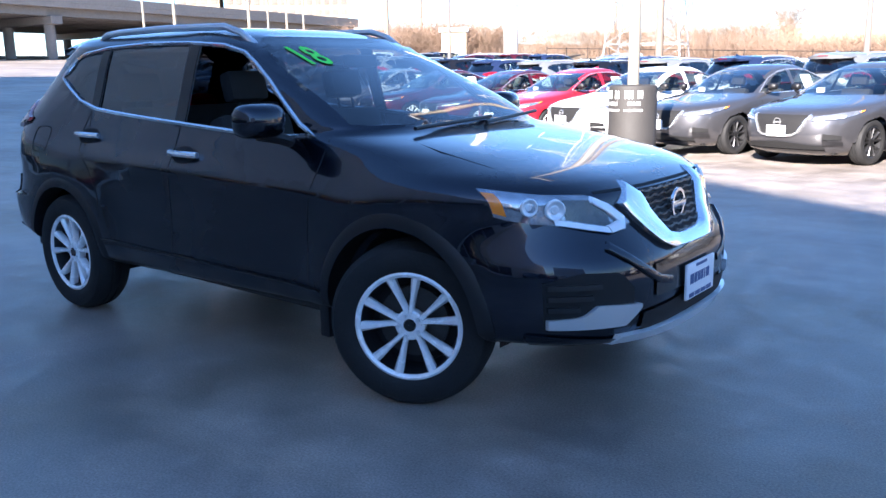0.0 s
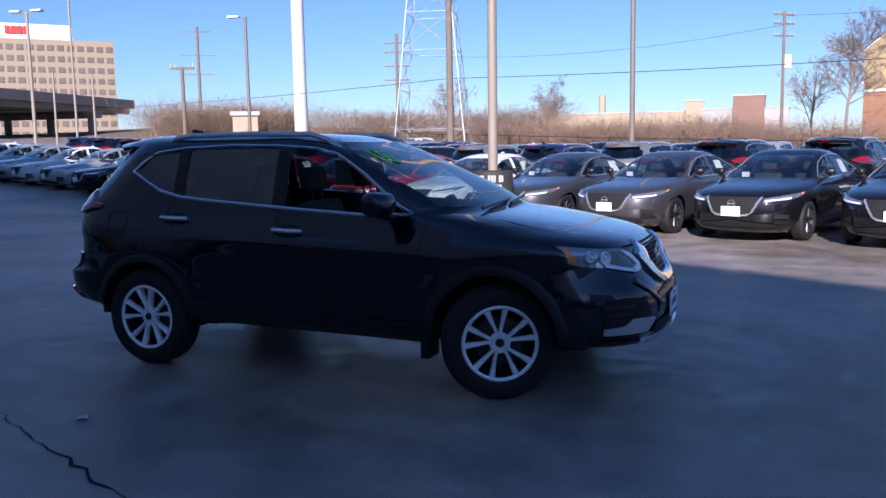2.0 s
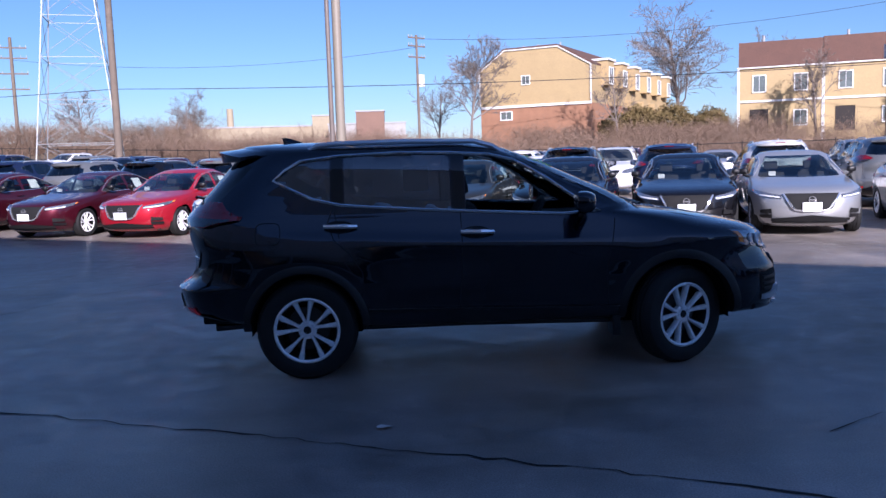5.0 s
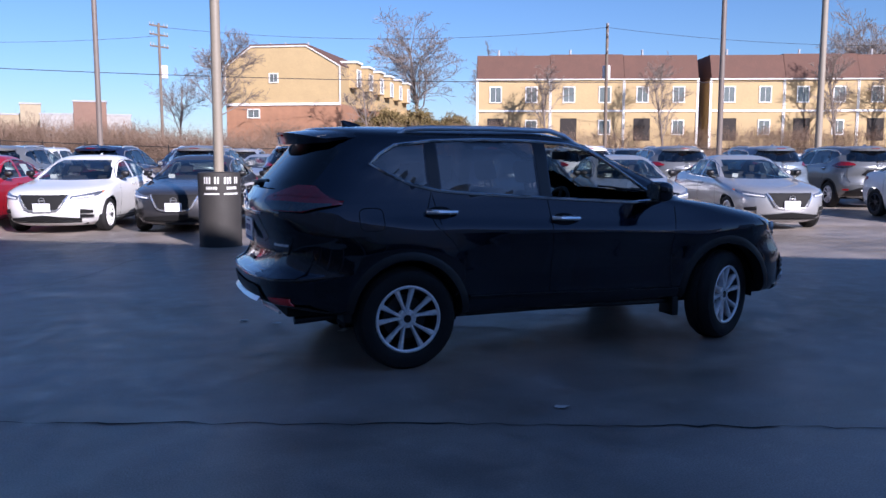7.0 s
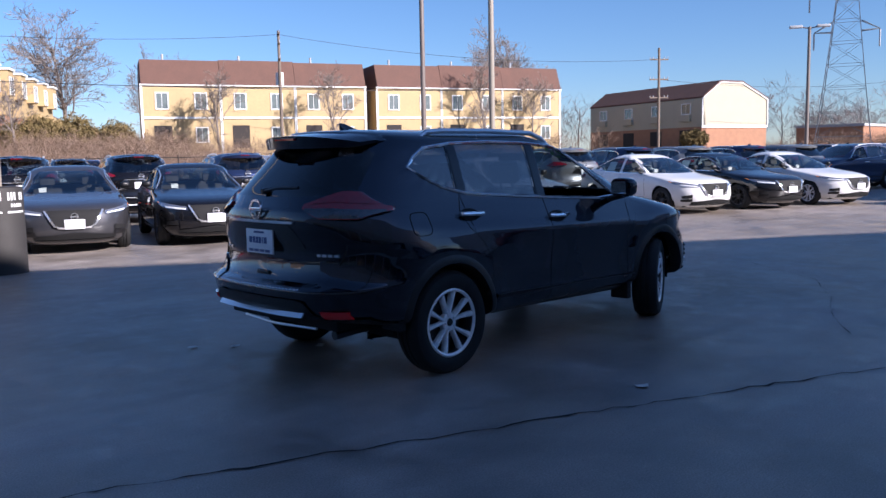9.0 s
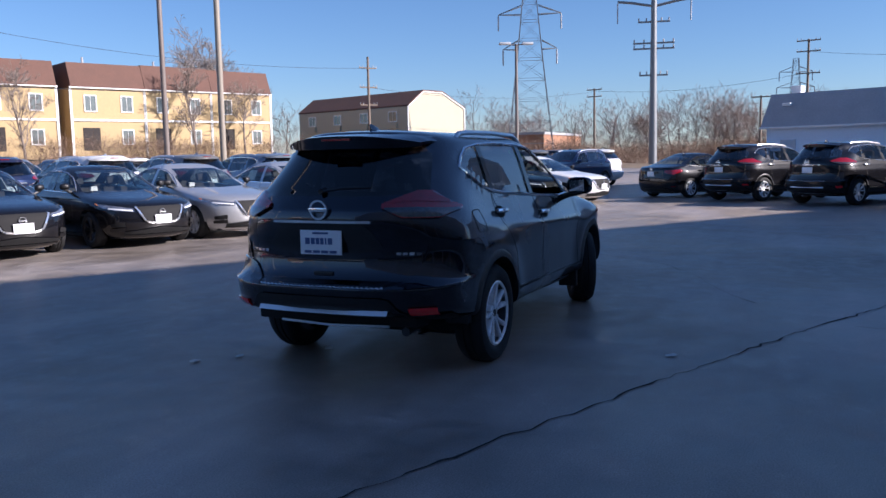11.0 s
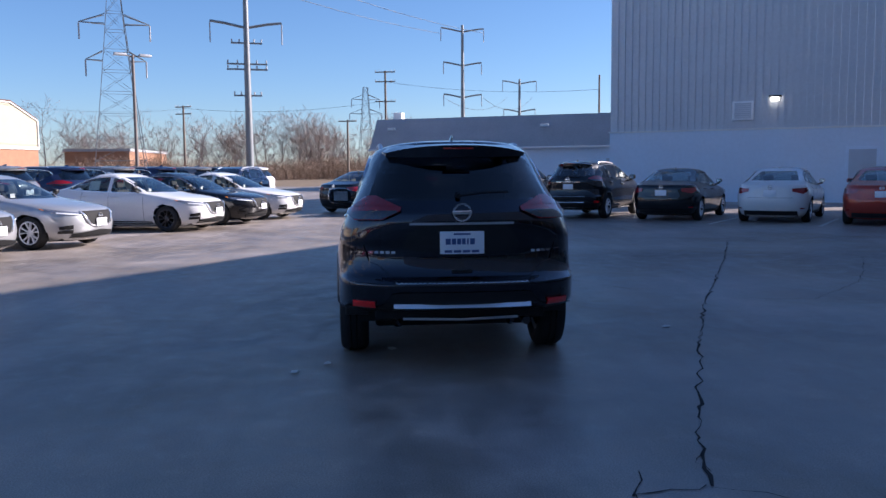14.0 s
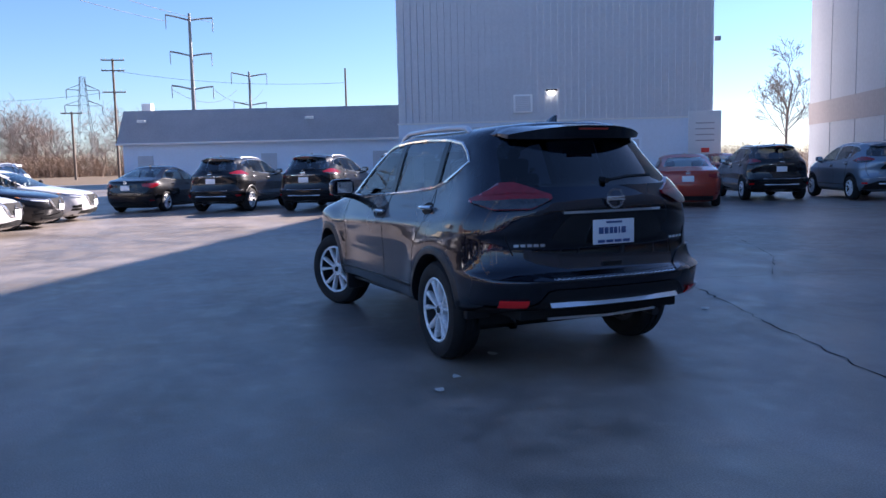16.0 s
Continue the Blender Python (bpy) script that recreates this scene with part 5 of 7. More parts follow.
def sedan(name, label, paint_mat, dark_wheels=False, sticker=True, group=""):
    sh = Shell(SEDAN_ROWS, SEDAN_CF, SEDAN_CR, 2.75, 2.8, 1, ((1.353, 0.68, 0.024), (-1.353, 0.68, 0.024)))
    screen = [(-0.70, 0.97), (-0.62, 1.15), (-0.50, 1.34), (0.50, 1.34), (0.62, 1.15), (0.70, 0.97), (0, 0.955)]
    rear = [(-0.62, 1.10), (-0.45, 1.345), (0.45, 1.345), (0.62, 1.10)]
    car = car_base(name, label, "car", sh, paint_mat, SEDAN_DLO, ((-0.20, 0.9), (-1.08, -0.27), (-1.6, -1.12)), False, False, False, ((1.353, 0.33, 0.36), (-1.353, 0.33, 0.36)), rear, screen)
    if group:
        car["group"] = group
    for hand in (-1, 1):
        part("window_trim", tube(on_side(sh, refine(SEDAN_DLO, 0.08), hand, 0.002), 0.010, 5, True), CHROME if sticker else CLADDING, car)
        for hx, hz in ((-0.95, 0.88), (-0.05, 0.86)):
            part("door_handle", tube([(hx + d, hand * (sh.side(hx + d, hz) + 0.014 + 0.02 * (1 - (d / 0.1) ** 2)), hz) for d in np.linspace(-0.1, 0.1, 7)], 0.014, 6), paint_mat, car)
        for pts in ([(-0.23, z) for z in np.linspace(0.25, 0.95, 10)], [(0.74, z) for z in np.linspace(0.25, 0.93, 10)], [(-1.0, z) for z in np.linspace(0.42, 0.98, 8)]):
            part("door_gap", side_strip(sh, pts, hand, 0.007, 0.0015), DARK_HOLE, car)
        part("sill", side_strip(sh, [(x, 0.22) for x in np.linspace(-0.95, 0.95, 14)], hand, 0.07, 0.012), CLADDING, car)
        mirror(car, sh, 0.55, 0.985, hand, CLADDING if dark_wheels or sticker else paint_mat, 0.74)
        part("headlamp", solid(ribbon_patch(sh, 1, hand, 0.27, 0.80, interp(((0, 0.70), (0.5, 0.748), (1, 0.79))), interp(((0, 0.645), (0.5, 0.665), (0.85, 0.715), (1, 0.765))), 0.014, 16, 3), 0.04), CLEAR_LENS, car, "clear headlamp lens")
        part("daytime_strip", ribbon_patch(sh, 1, hand, 0.29, 0.62, interp(((0, 0.675), (1, 0.715))), interp(((0, 0.652), (1, 0.690))), 0.020, 8, 1), LAMP_WHITE, car)
        part("turn_signal", ribbon_patch(sh, 1, hand, 0.755, 0.79, lambda s: 0.780 + 0.008 * s, lambda s: 0.750 + 0.012 * s, 0.018, 4, 1), AMBER, car)
        part("grille_arm", front_strip(sh, [(hand * y, z) for y, z in ((0.44, 0.725), (0.40, 0.65), (0.35, 0.555), (0.31, 0.485), (0.24, 0.445), (0.13, 0.435), (0.0, 0.435))], 0.036, 0.034), CHROME, car)
        part("fog_trim", ribbon_patch(sh, 1, hand, 0.42, 0.66, lambda s: 0.375 - 0.02 * s, lambda s: 0.305, 0.026, 8, 1), CLADDING, car)
        part("fog_recess", ribbon_patch(sh, 1, hand, 0.42, 0.64, lambda s: 0.47 - 0.03 * s, lambda s: 0.385, 0.020, 8, 1), DARK_HOLE, car)
        part("tail_lamp", solid(ribbon_patch(sh, -1, hand, 0.34, 0.90, interp(((0, 0.90), (1, 0.93))), interp(((0, 0.82), (0.5, 0.76), (1, 0.86))), 0.012, 12, 3), 0.03), RED_LENS, car, "red tail lamp")
        part("rear_reflector", ribbon_patch(sh, -1, hand, 0.55, 0.72, lambda s: 0.40, lambda s: 0.37, 0.012, 5, 1), RED_LENS, car)
        if sticker:
            bm = grid(lambda a, b: Vector((-0.85 + 0.3 * a, hand * (sh.side(-0.85 + 0.3 * a, 1.03 + 0.22 * b) - 0.02), 1.03 + 0.22 * b)), 2, 2)
            part("price_sticker", bm, STICKER, car, "white price sheet inside the window")
    vlo, vhi = interp(((0, 0.43), (0.24, 0.44), (0.42, 0.715))), interp(((0, 0.725), (0.42, 0.725)))
    part("grille", front_panel(sh, -0.42, 0.42, lambda y: vlo(abs(y)), lambda y: vhi(abs(y)), 0.022), DARK_HOLE, car, "black V-shaped grille")
    badge(car, sh.front(0, 0.62) + 0.04, 0.62, 90, 0.06)
    plate_part(car, sh.front(0, 0.50) + 0.045, 0, 0.50, 0)
    part("lower_intake", front_panel(sh, -0.62, 0.62, lambda y: 0.25, lambda y: 0.36 - 0.1 * abs(y), 0.022), DARK_HOLE, car)
    part("front_lip", front_strip(sh, [(y, 0.225) for y in np.linspace(-0.60, 0.60, 11)], 0.03, 0.03), DARK_ALLOY if sticker else CLADDING, car)
    plate_part(car, sh.rear(0, 0.78) - 0.014, 0, 0.78, 180)
    badge(car, sh.rear(0, 0.93) - 0.012, 0.93, -90, 0.055)
    part("rear_valance", front_panel(sh, -0.66, 0.66, lambda y: 0.20, lambda y: 0.32, 0.008, -1), CLADDING, car)
    part("boot_gap", front_strip(sh, [(y, 0.66) for y in np.linspace(-0.55, 0.55, 9)], 0.008, 0.002, -1), DARK_HOLE, car)
    part("underbody", boxed(-1.95, 1.9, -0.66, 0.66, 0.17, 0.24, 0.02), DARK_HOLE, car)
    shark_fin(car, -0.75, 1.415, paint_mat)
    for x in (1.353, -1.353):
        for y in (-0.79, 0.79):
            wheel_parts(car, x, y, 0.325, 0.222, 0.205, "dark" if dark_wheels else "pair", 0.0, False)
    for y in (-0.36, 0.36):
        seat(car, -0.05, y, 0.36)
        headrest(car, -0.24, y, 1.02)
    seat(car, -0.95, 0, 0.4, 1.2)
    part("dashboard", boxed(0.45, 0.95, -0.68, 0.68, 0.60, 0.90, 0.05), CABIN, car)
    part("cabin_floor", boxed(-1.6, 0.9, -0.68, 0.68, 0.27, 0.3), CABIN, car)
    part("paper_on_dash", boxed(0.62, 0.66, -0.5, -0.38, 0.98, 1.06), STICKER, car)
    return car


# ---- ground ----
ROW = Vector((0.948, -0.318, 0))  # along the first row of parked cars
IN = Vector((0.318, 0.948, 0))  # away from the building, across the rows
FIRST = Vector((0.0, 8.9, 0))
HEAD = math.degrees(math.atan2(-0.948, -0.318))


def lot(s, q, z=0.0):
    return FIRST + ROW * s + IN * q + Vector((0, 0, z))


DIRT = mat("winter_grass", (0.17, 0.125, 0.075), 0.95, var=0.35, scale=0.4, bump=0.5, bscale=5)


def lean(p):
    """The lot climbs gently towards the overpass."""
    u = min(max(-(p - FIRST).dot(ROW) - 10, 0), 140)
    return 0.042 * u * u / (u + 4) if u > 0 else 0.0


def rise(p):
    q = (p - FIRST).dot(IN)
    return lean(p) + 2.2 * min(max((q - 50) / 38, 0), 1) ** 2 * (3 - 2 * min(max((q - 50) / 38, 0), 1))


def under_lot(p):
    """The earth lies deeper where the asphalt covers it."""
    s, q = (p - FIRST).dot(ROW), (p - FIRST).dot(IN)
    return 0.3 if -118 < s < 70 and -80 < q < 40 else 0.0


bm = bmesh.new()
axis = [-3000, -1200, -500, -300] + list(range(-220, 301, 20)) + [400, 600, 1300, 3000]
vs = [[bm.verts.new((x, y, -0.03 + rise(Vector((x, y, 0))) - under_lot(Vector((x, y, 0))))) for y in axis] for x in axis]
for i in range(len(axis) - 1):
    for j in range(len(axis) - 1):
        bm.faces.new((vs[i][j], vs[i + 1][j], vs[i + 1][j + 1], vs[i][j + 1]))
tagged(link_mesh("ground", bm, DIRT), "dry winter grass and bare earth", "ground", kind="structure")

bm = bmesh.new()
steps = list(range(-118, -9, 6)) + [70]
rows = [[bm.verts.new(lot(s, q, lean(lot(s, q)))) for q in (-80, -40, 0, 46)] for s in steps]
for a, b in zip(rows, rows[1:]):
    for k in range(3):
        bm.faces.new((a[k], b[k], b[k + 1], a[k + 1]))
tagged(link_mesh("pavement", bm, ASPHALT), "worn dark asphalt of a car lot", "pavement", kind="structure")


CRACK = mat("crack_dirt", (0.012, 0.012, 0.014), 0.95, var=0.2, scale=30)


def crack(points, width, seed):
    """A jagged open joint in the asphalt."""
    rng = random.Random(seed)
    bm = bmesh.new()
    rows = []
    pts = [Vector((x, y, 0)) for x, y in points]
    fine = []
    for a, b in zip(pts, pts[1:]):
        n = max(2, int((b - a).length / 0.09))
        for k in range(n):
            fine.append(a.lerp(b, k / n) + Vector((rng.uniform(-1, 1), rng.uniform(-1, 1), 0)) * 0.022)
    fine.append(pts[-1])
    for i, p in enumerate(fine):
        d = (fine[min(i + 1, len(fine) - 1)] - fine[max(i - 1, 0)]).normalized()
        nrm = Vector((-d.y, d.x, 0))
        w = 0.8 * width * rng.uniform(0.2, 1.0) * (0.5 + 0.5 * math.sin(i * 0.21 + seed) ** 2)
        rows.append((bm.verts.new(p + nrm * w / 2 + Vector((0, 0, 0.004))), bm.verts.new(p - nrm * w / 2 + Vector((0, 0, 0.004)))))
    for a, b in zip(rows, rows[1:]):
        bm.faces.new((a[0], b[0], b[1], a[1]))
    tagged(link_mesh("pavement_crack", bm, CRACK, smooth=False), "jagged dark crack in the asphalt", "crack", kind="structure")


crack(((7.5, -6.25), (4.6, -4.93), (1.78, -3.55), (0.97, -3.16), (0.66, -3.0), (-0.1, -2.66), (-0.75, -2.39), (-1.4, -2.10), (-1.72, -1.97), (-2.37, -1.72), (-2.88, -1.49), (-3.42, -1.29), (-3.85, -1.09), (-4.2, -1.0), (-4.54, -0.89)), 0.036, 1)
crack(((-4.54, -0.89), (-4.60, -0.52), (-4.9, -0.42), (-5.6, -0.15)), 0.024, 2)
crack(((-4.60, -0.52), (-4.32, -0.62)), 0.018, 8)
crack(((-4.1, -1.03), (-4.22, -0.93), (-4.36, -0.96)), 0.016, 9)
crack(((-4.54, -0.89), (-4.64, -1.08), (-4.8, -1.4), (-5.2, -1.9)), 0.020, 3)
crack(((5.3, 0.1), (4.3, -1.15), (3.2, -1.72), (2.3, -2.06), (1.6, -2.45)), 0.014, 7)
crack(((0.75, -3.24), (0.53, -4.16), (0.3, -5.06), (0.0, -6.4)), 0.016, 4)
crack(((4.62, -7.25), (2.9, -6.2), (1.77, -5.44), (0.57, -4.2)), 0.018, 5)
crack(((-5.6, 0.4), (-5.3, 1.6), (-4.5, 3.2), (-3.54, 4.62), (-2.68, 6.7), (-2.4, 7.8)), 0.016, 6)


# ---- buildings ----
METAL_WALL = mat("grey_blue_metal_siding", (0.64, 0.655, 0.68), 0.5, var=0.08, scale=0.6)
BLOCK_WALL = mat("painted_block", (0.71, 0.79, 0.90), 0.7, var=0.05, scale=0.5, bump=0.08, bscale=25)
PANEL_WALL = mat("precast_panel", (0.58, 0.57, 0.57), 0.75, var=0.09, scale=0.5, bump=0.2, bscale=30)
PANEL_BAND = mat("precast_band", (0.47, 0.40, 0.36), 0.75, var=0.10, scale=0.5)
DARK_POLE = mat("brown_painted_steel", (0.17, 0.14, 0.12), 0.5, var=0.15, scale=2)
SHINGLE_GREY = mat("grey_mansard", (0.38, 0.38, 0.395), 0.85, var=0.15, scale=0.8, bump=0.3, bscale=12)
VENT_WHITE = mat("bright_white_vent", (0.94, 0.94, 0.93), 0.5, var=0.02, scale=4)
WHITE_TRIM = mat("white_trim", (0.80, 0.80, 0.78), 0.6, var=0.05, scale=4)
LAMP_GLOW = mat("lit_lamp", (1.0, 0.86, 0.62), 0.4, emit=2.0)
DOOR_PAINT = mat("painted_steel_door", (0.50, 0.53, 0.58), 0.5, var=0.06, scale=3)
SHOP_PANE = mat("unseen_dark_pane", (0.012, 0.014, 0.018), 0.06, coat=1.0)
SIGN_WHITE = mat("sign_white", (0.70, 0.71, 0.72), 0.5, var=0.05, scale=2)
SIGN_RED = mat("sign_red", (0.55, 0.04, 0.03), 0.5)


def frame_at(a, b, z=0.0):
    """A place whose x runs from a to b along a wall and whose -y looks out of it."""
    d = Vector((b[0] - a[0], b[1] - a[1], 0))
    return pose(a[0], a[1], z, 0, 0, math.degrees(math.atan2(d.y, d.x))), d.length


def tall_hall():
    m, w = frame_at((22.0, -22.2), (28.4, -9.95))
    # seen from the lot the wall looks out along +y of this frame
    b = thing("metal_hall", "tall warehouse of grey-blue ribbed metal over painted block", "building", m)
    part("wall", boxed(0, w, -24, 0, 0, 3.05), BLOCK_WALL, b, "pale blue painted block base", False)
    part("upper_wall", boxed(0.02, w - 0.02, -23.9, -0.06, 3.05, 9.2), METAL_WALL, b, "", False)
    n = int(w / 0.30)
    rib = None
    for k in range(n):
        x = 0.05 + k * (w - 0.1) / n
        if rib is None:
            rib = part("siding_rib", boxed(0, 0.10, -0.06, 0.0, 3.09, 9.2), METAL_WALL, b, "", False)
        else:
            rib = new("siding_rib", rib.data)
            rib.parent = b
        rib.location.x = x
    part("drip_edge", boxed(-0.04, w + 0.04, -0.04, 0.05, 3.02, 3.09), WHITE_TRIM, b, "", False)
    part("roof_edge", boxed(-0.08, w + 0.08, -24, 0.08, 9.2, 9.4), METAL_WALL, b, "", False)
    # wall vent with slats
    vx = w - (Vector((28.4, -9.95)) - Vector((26.2, -15.06))).length
    part("vent_frame", boxed(vx - 0.42, vx + 0.42, 0, 0.05, 3.42, 4.22, 0.01), VENT_WHITE, b)
    for k in range(8):
        part("vent_slat", boxed(vx - 0.33, vx + 0.33, 0.045, 0.07, 3.50 + k * 0.082, 3.57 + k * 0.082), METAL_WALL, b, "", False)
    lx = vx - 1.25
    part("wall_lamp", boxed(lx - 0.15, lx + 0.15, 0, 0.16, 4.18, 4.34, 0.03), LAMP_GLOW, b, "lit floodlight")
    part("lamp_hood", boxed(lx - 0.25, lx + 0.25, 0, 0.26, 4.34, 4.4, 0.01), DARK_HOLE, b)
    part("door", boxed(3.2, 4.2, 0.0, 0.05, 0.05, 2.15, 0.01), DOOR_PAINT, b, "painted steel door")
    part("door_frame", boxed(3.1, 4.3, -0.01, 0.03, 0.0, 2.25, 0.01), BLOCK_WALL, b)
    part("sign", boxed(-0.3, 1.1, 0.05, 0.12, 1.35, 3.3, 0.01), SIGN_WHITE, b, "white wall board with unreadable print")
    part("sign_mark", boxed(0.2, 0.55, 0.12, 0.125, 1.5, 1.7), SIGN_RED, b)
    for k in range(4):
        part("sign_line", boxed(0.0, 0.8, 0.12, 0.124, 2.0 + k * 0.25, 2.05 + k * 0.25), SHINGLE_GREY, b)
    part("camera_bracket", boxed(-0.3, -0.05, -0.3, -0.1, 6.3, 6.5, 0.02), SHINGLE_GREY, b)


def low_building():
    m, w = frame_at((44.0, -29.0), (57.3, 0.4))
    b = thing("low_annex", "long low white annex with a grey mansard roof", "building", m)
    part("wall", boxed(0, w, -15, 0, 0, 3.1), BLOCK_WALL, b, "", False)
    bm = bmesh.new()
    v = [bm.verts.new(p) for p in ((-0.3, 0.35, 3.1), (w + 0.3, 0.35, 3.1), (w + 0.1, -0.75, 5.45), (0, -0.75, 5.45), (-0.3, -15.3, 3.1), (w + 0.3, -15.3, 3.1), (w + 0.1, -14.3, 5.45), (0, -14.3, 5.45))]
    for q in ((0, 1, 2, 3), (1, 5, 6, 2), (5, 4, 7, 6), (4, 0, 3, 7), (3, 2, 6, 7), (0, 4, 5, 1)):
        bm.faces.new([v[k] for k in q])
    part("roof", bm, SHINGLE_GREY, b, "grey mansard roof", False)
    part("eave", boxed(-0.35, w + 0.35, 0.33, 0.42, 2.98, 3.12), WHITE_TRIM, b, "", False)
    for x in (w - 1.6, w - 10.5, w - 18.5):
        part("door", boxed(x - 0.55, x + 0.55, 0, 0.06, 0, 2.2, 0.01), DOOR_PAINT, b, "", False)
    for x in (w - 1.5, w - 13.5):
        part("roof_lamp", boxed(x - 0.3, x + 0.3, -0.05, 0.25, 4.55, 4.75, 0.03), WHITE_TRIM, b)
    part("roof_unit", boxed(w - 1.5, w - 0.8, -2.6, -1.9, 5.45, 6.05, 0.03), WHITE_TRIM, b)


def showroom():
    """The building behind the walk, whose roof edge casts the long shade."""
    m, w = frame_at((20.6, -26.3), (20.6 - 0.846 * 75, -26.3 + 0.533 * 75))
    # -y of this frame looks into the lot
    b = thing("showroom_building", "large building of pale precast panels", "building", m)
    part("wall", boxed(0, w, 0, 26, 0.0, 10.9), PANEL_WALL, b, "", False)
    part("panel_band", boxed(-0.03, w, -0.03, 26.0, 2.6, 3.5), PANEL_BAND, b, "", False)
    for k in range(24):
        part("panel_joint", boxed(k * 3.0 + 2.97, k * 3.0 + 3.0, -0.015, 0, 0, 10.9), SHINGLE_GREY, b, "", False)
    part("roof_edge", boxed(-0.06, w, -0.06, 26.06, 10.9, 11.05), SHINGLE_GREY, b, "", False)
    # panes out of view, added so the show car's flank mirrors something dark
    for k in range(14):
        pane = part("showroom_window", boxed(16.1 + 3 * k, 18.85 + 3 * k, -0.02, 0, 0.25, 2.55), SHOP_PANE, b, "unseen dark plate-glass window, added for reflections", False)
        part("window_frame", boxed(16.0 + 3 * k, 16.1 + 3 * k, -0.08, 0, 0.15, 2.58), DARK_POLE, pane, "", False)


tall_hall()
low_building()
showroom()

# ---- town houses ----
SIDING_TAN = mat("tan_siding", (0.45, 0.335, 0.165), 0.75, var=0.10, scale=0.5, bump=0.1, bscale=20)
SIDING_CREAM = mat("cream_siding", (0.44, 0.395, 0.29), 0.75, var=0.08, scale=0.5)
BRICK = mat("brick_wall", (0.33, 0.175, 0.10), 0.85, var=0.22, scale=1.2, bump=0.3, bscale=14)
ROOF_BROWN = mat("brown_shingles", (0.125, 0.068, 0.050), 0.9, var=0.2, scale=0.7, bump=0.4, bscale=7)
PANE = mat("dark_house_pane", (0.13, 0.15, 0.145), 0.2, var=0.3, scale=0.3, coat=0.6)
BALCONY = mat("dark_opening", (0.035, 0.03, 0.028), 0.9)


def house_window(b, x, z, w, h, y=0.0, axis="y", sgn=-1):
    """A framed window on a wall that looks along -y (or along the x axis)."""

    def put(x0, x1, z0, z1, d0, d1):
        return boxed(x0, x1, y + min(sgn * d0, sgn * d1), y + max(sgn * d0, sgn * d1), z0, z1) if axis == "y" else boxed(y + min(sgn * d0, sgn * d1), y + max(sgn * d0, sgn * d1), x0, x1, z0, z1)

    win = part("window", put(x - w / 2, x + w / 2, z - h / 2, z + h / 2, 0.0, 0.03), PANE, b, "", False)
    t = 0.12
    part("window_frame", put(x - w / 2 - t, x + w / 2 + t, z + h / 2, z + h / 2 + t, 0, 0.09), WHITE_TRIM, win, "", False)
    part("window_frame", put(x - w / 2 - t, x + w / 2 + t, z - h / 2 - t, z - h / 2, 0, 0.11), WHITE_TRIM, win, "", False)
    for s in (-1, 1):
        part("window_frame", put(x + s * (w / 2 + t / 2) - t / 2, x + s * (w / 2 + t / 2) + t / 2, z - h / 2, z + h / 2, 0, 0.09), WHITE_TRIM, win, "", False)
    part("glazing_bar", put(x - 0.02, x + 0.02, z - h / 2, z + h / 2, 0.03, 0.06), WHITE_TRIM, win, "", False)
    return win


def terrace(name, a, b_end, base, label, units):
    m, w = frame_at(a, b_end, base)
    b = thing(name, label, "town house", m)
    eave, mid, ridge = 8.35, 4.6, 11.35
    part("wall", boxed(0, w, 0, 10, -1.5, mid), SIDING_TAN, b, "tan siding", False)
    part("upper_wall", boxed(0, w, -0.06, 10, mid, eave), SIDING_TAN, b, "", False)
    part("belt_trim", boxed(-0.05, w + 0.05, -0.14, 0.0, mid - 0.12, mid + 0.12), WHITE_TRIM, b, "", False)
    part("eave_trim", boxed(-0.1, w + 0.1, -0.32, 0.0, eave - 0.05, eave + 0.15), WHITE_TRIM, b, "", False)
    uw = w / units
    for u in range(units):
        bm = bmesh.new()
        x0, x1 = u * uw + 0.02, (u + 1) * uw - 0.02
        dz = 0.12 * (u % 2)
        v = [bm.verts.new(p) for p in ((x0, -0.35, eave + 0.1), (x1, -0.35, eave + 0.1), (x1, 0.9, ridge + dz), (x0, 0.9, ridge + dz), (x0, 10, eave + 0.1), (x1, 10, eave + 0.1), (x1, 9, ridge + dz), (x0, 9, ridge + dz))]
        for q in ((0, 1, 2, 3), (3, 2, 6, 7), (7, 6, 5, 4), (0, 3, 7, 4), (1, 5, 6, 2), (0, 4, 5, 1)):
            bm.faces.new([v[k] for k in q])
        part("roof", bm, ROOF_BROWN, b, "brown shingled mansard", False)
        for x in (x0, x1):
            part("corner_trim", boxed(x - 0.13, x + 0.13, -0.12, 0, -1.2, eave), WHITE_TRIM, b, "", False)
        for k, f in enumerate((0.25, 0.74)):
            house_window(b, x0 + f * uw, 6.55, 1.25, 1.75, -0.06)
            if k:
                house_window(b, x0 + f * uw, 2.6, 1.25, 1.6)
            else:
                part("patio_door", boxed(x0 + f * uw - 1.0, x0 + f * uw + 1.0, -0.05, 0, 1.0, 3.7), BALCONY, b, "", False)
        part("roof_vent", rod((x0 + uw * 0.3, 3, ridge), (x0 + uw * 0.3, 3, ridge + 0.9), 0.14), SHINGLE_GREY, b)
    return b


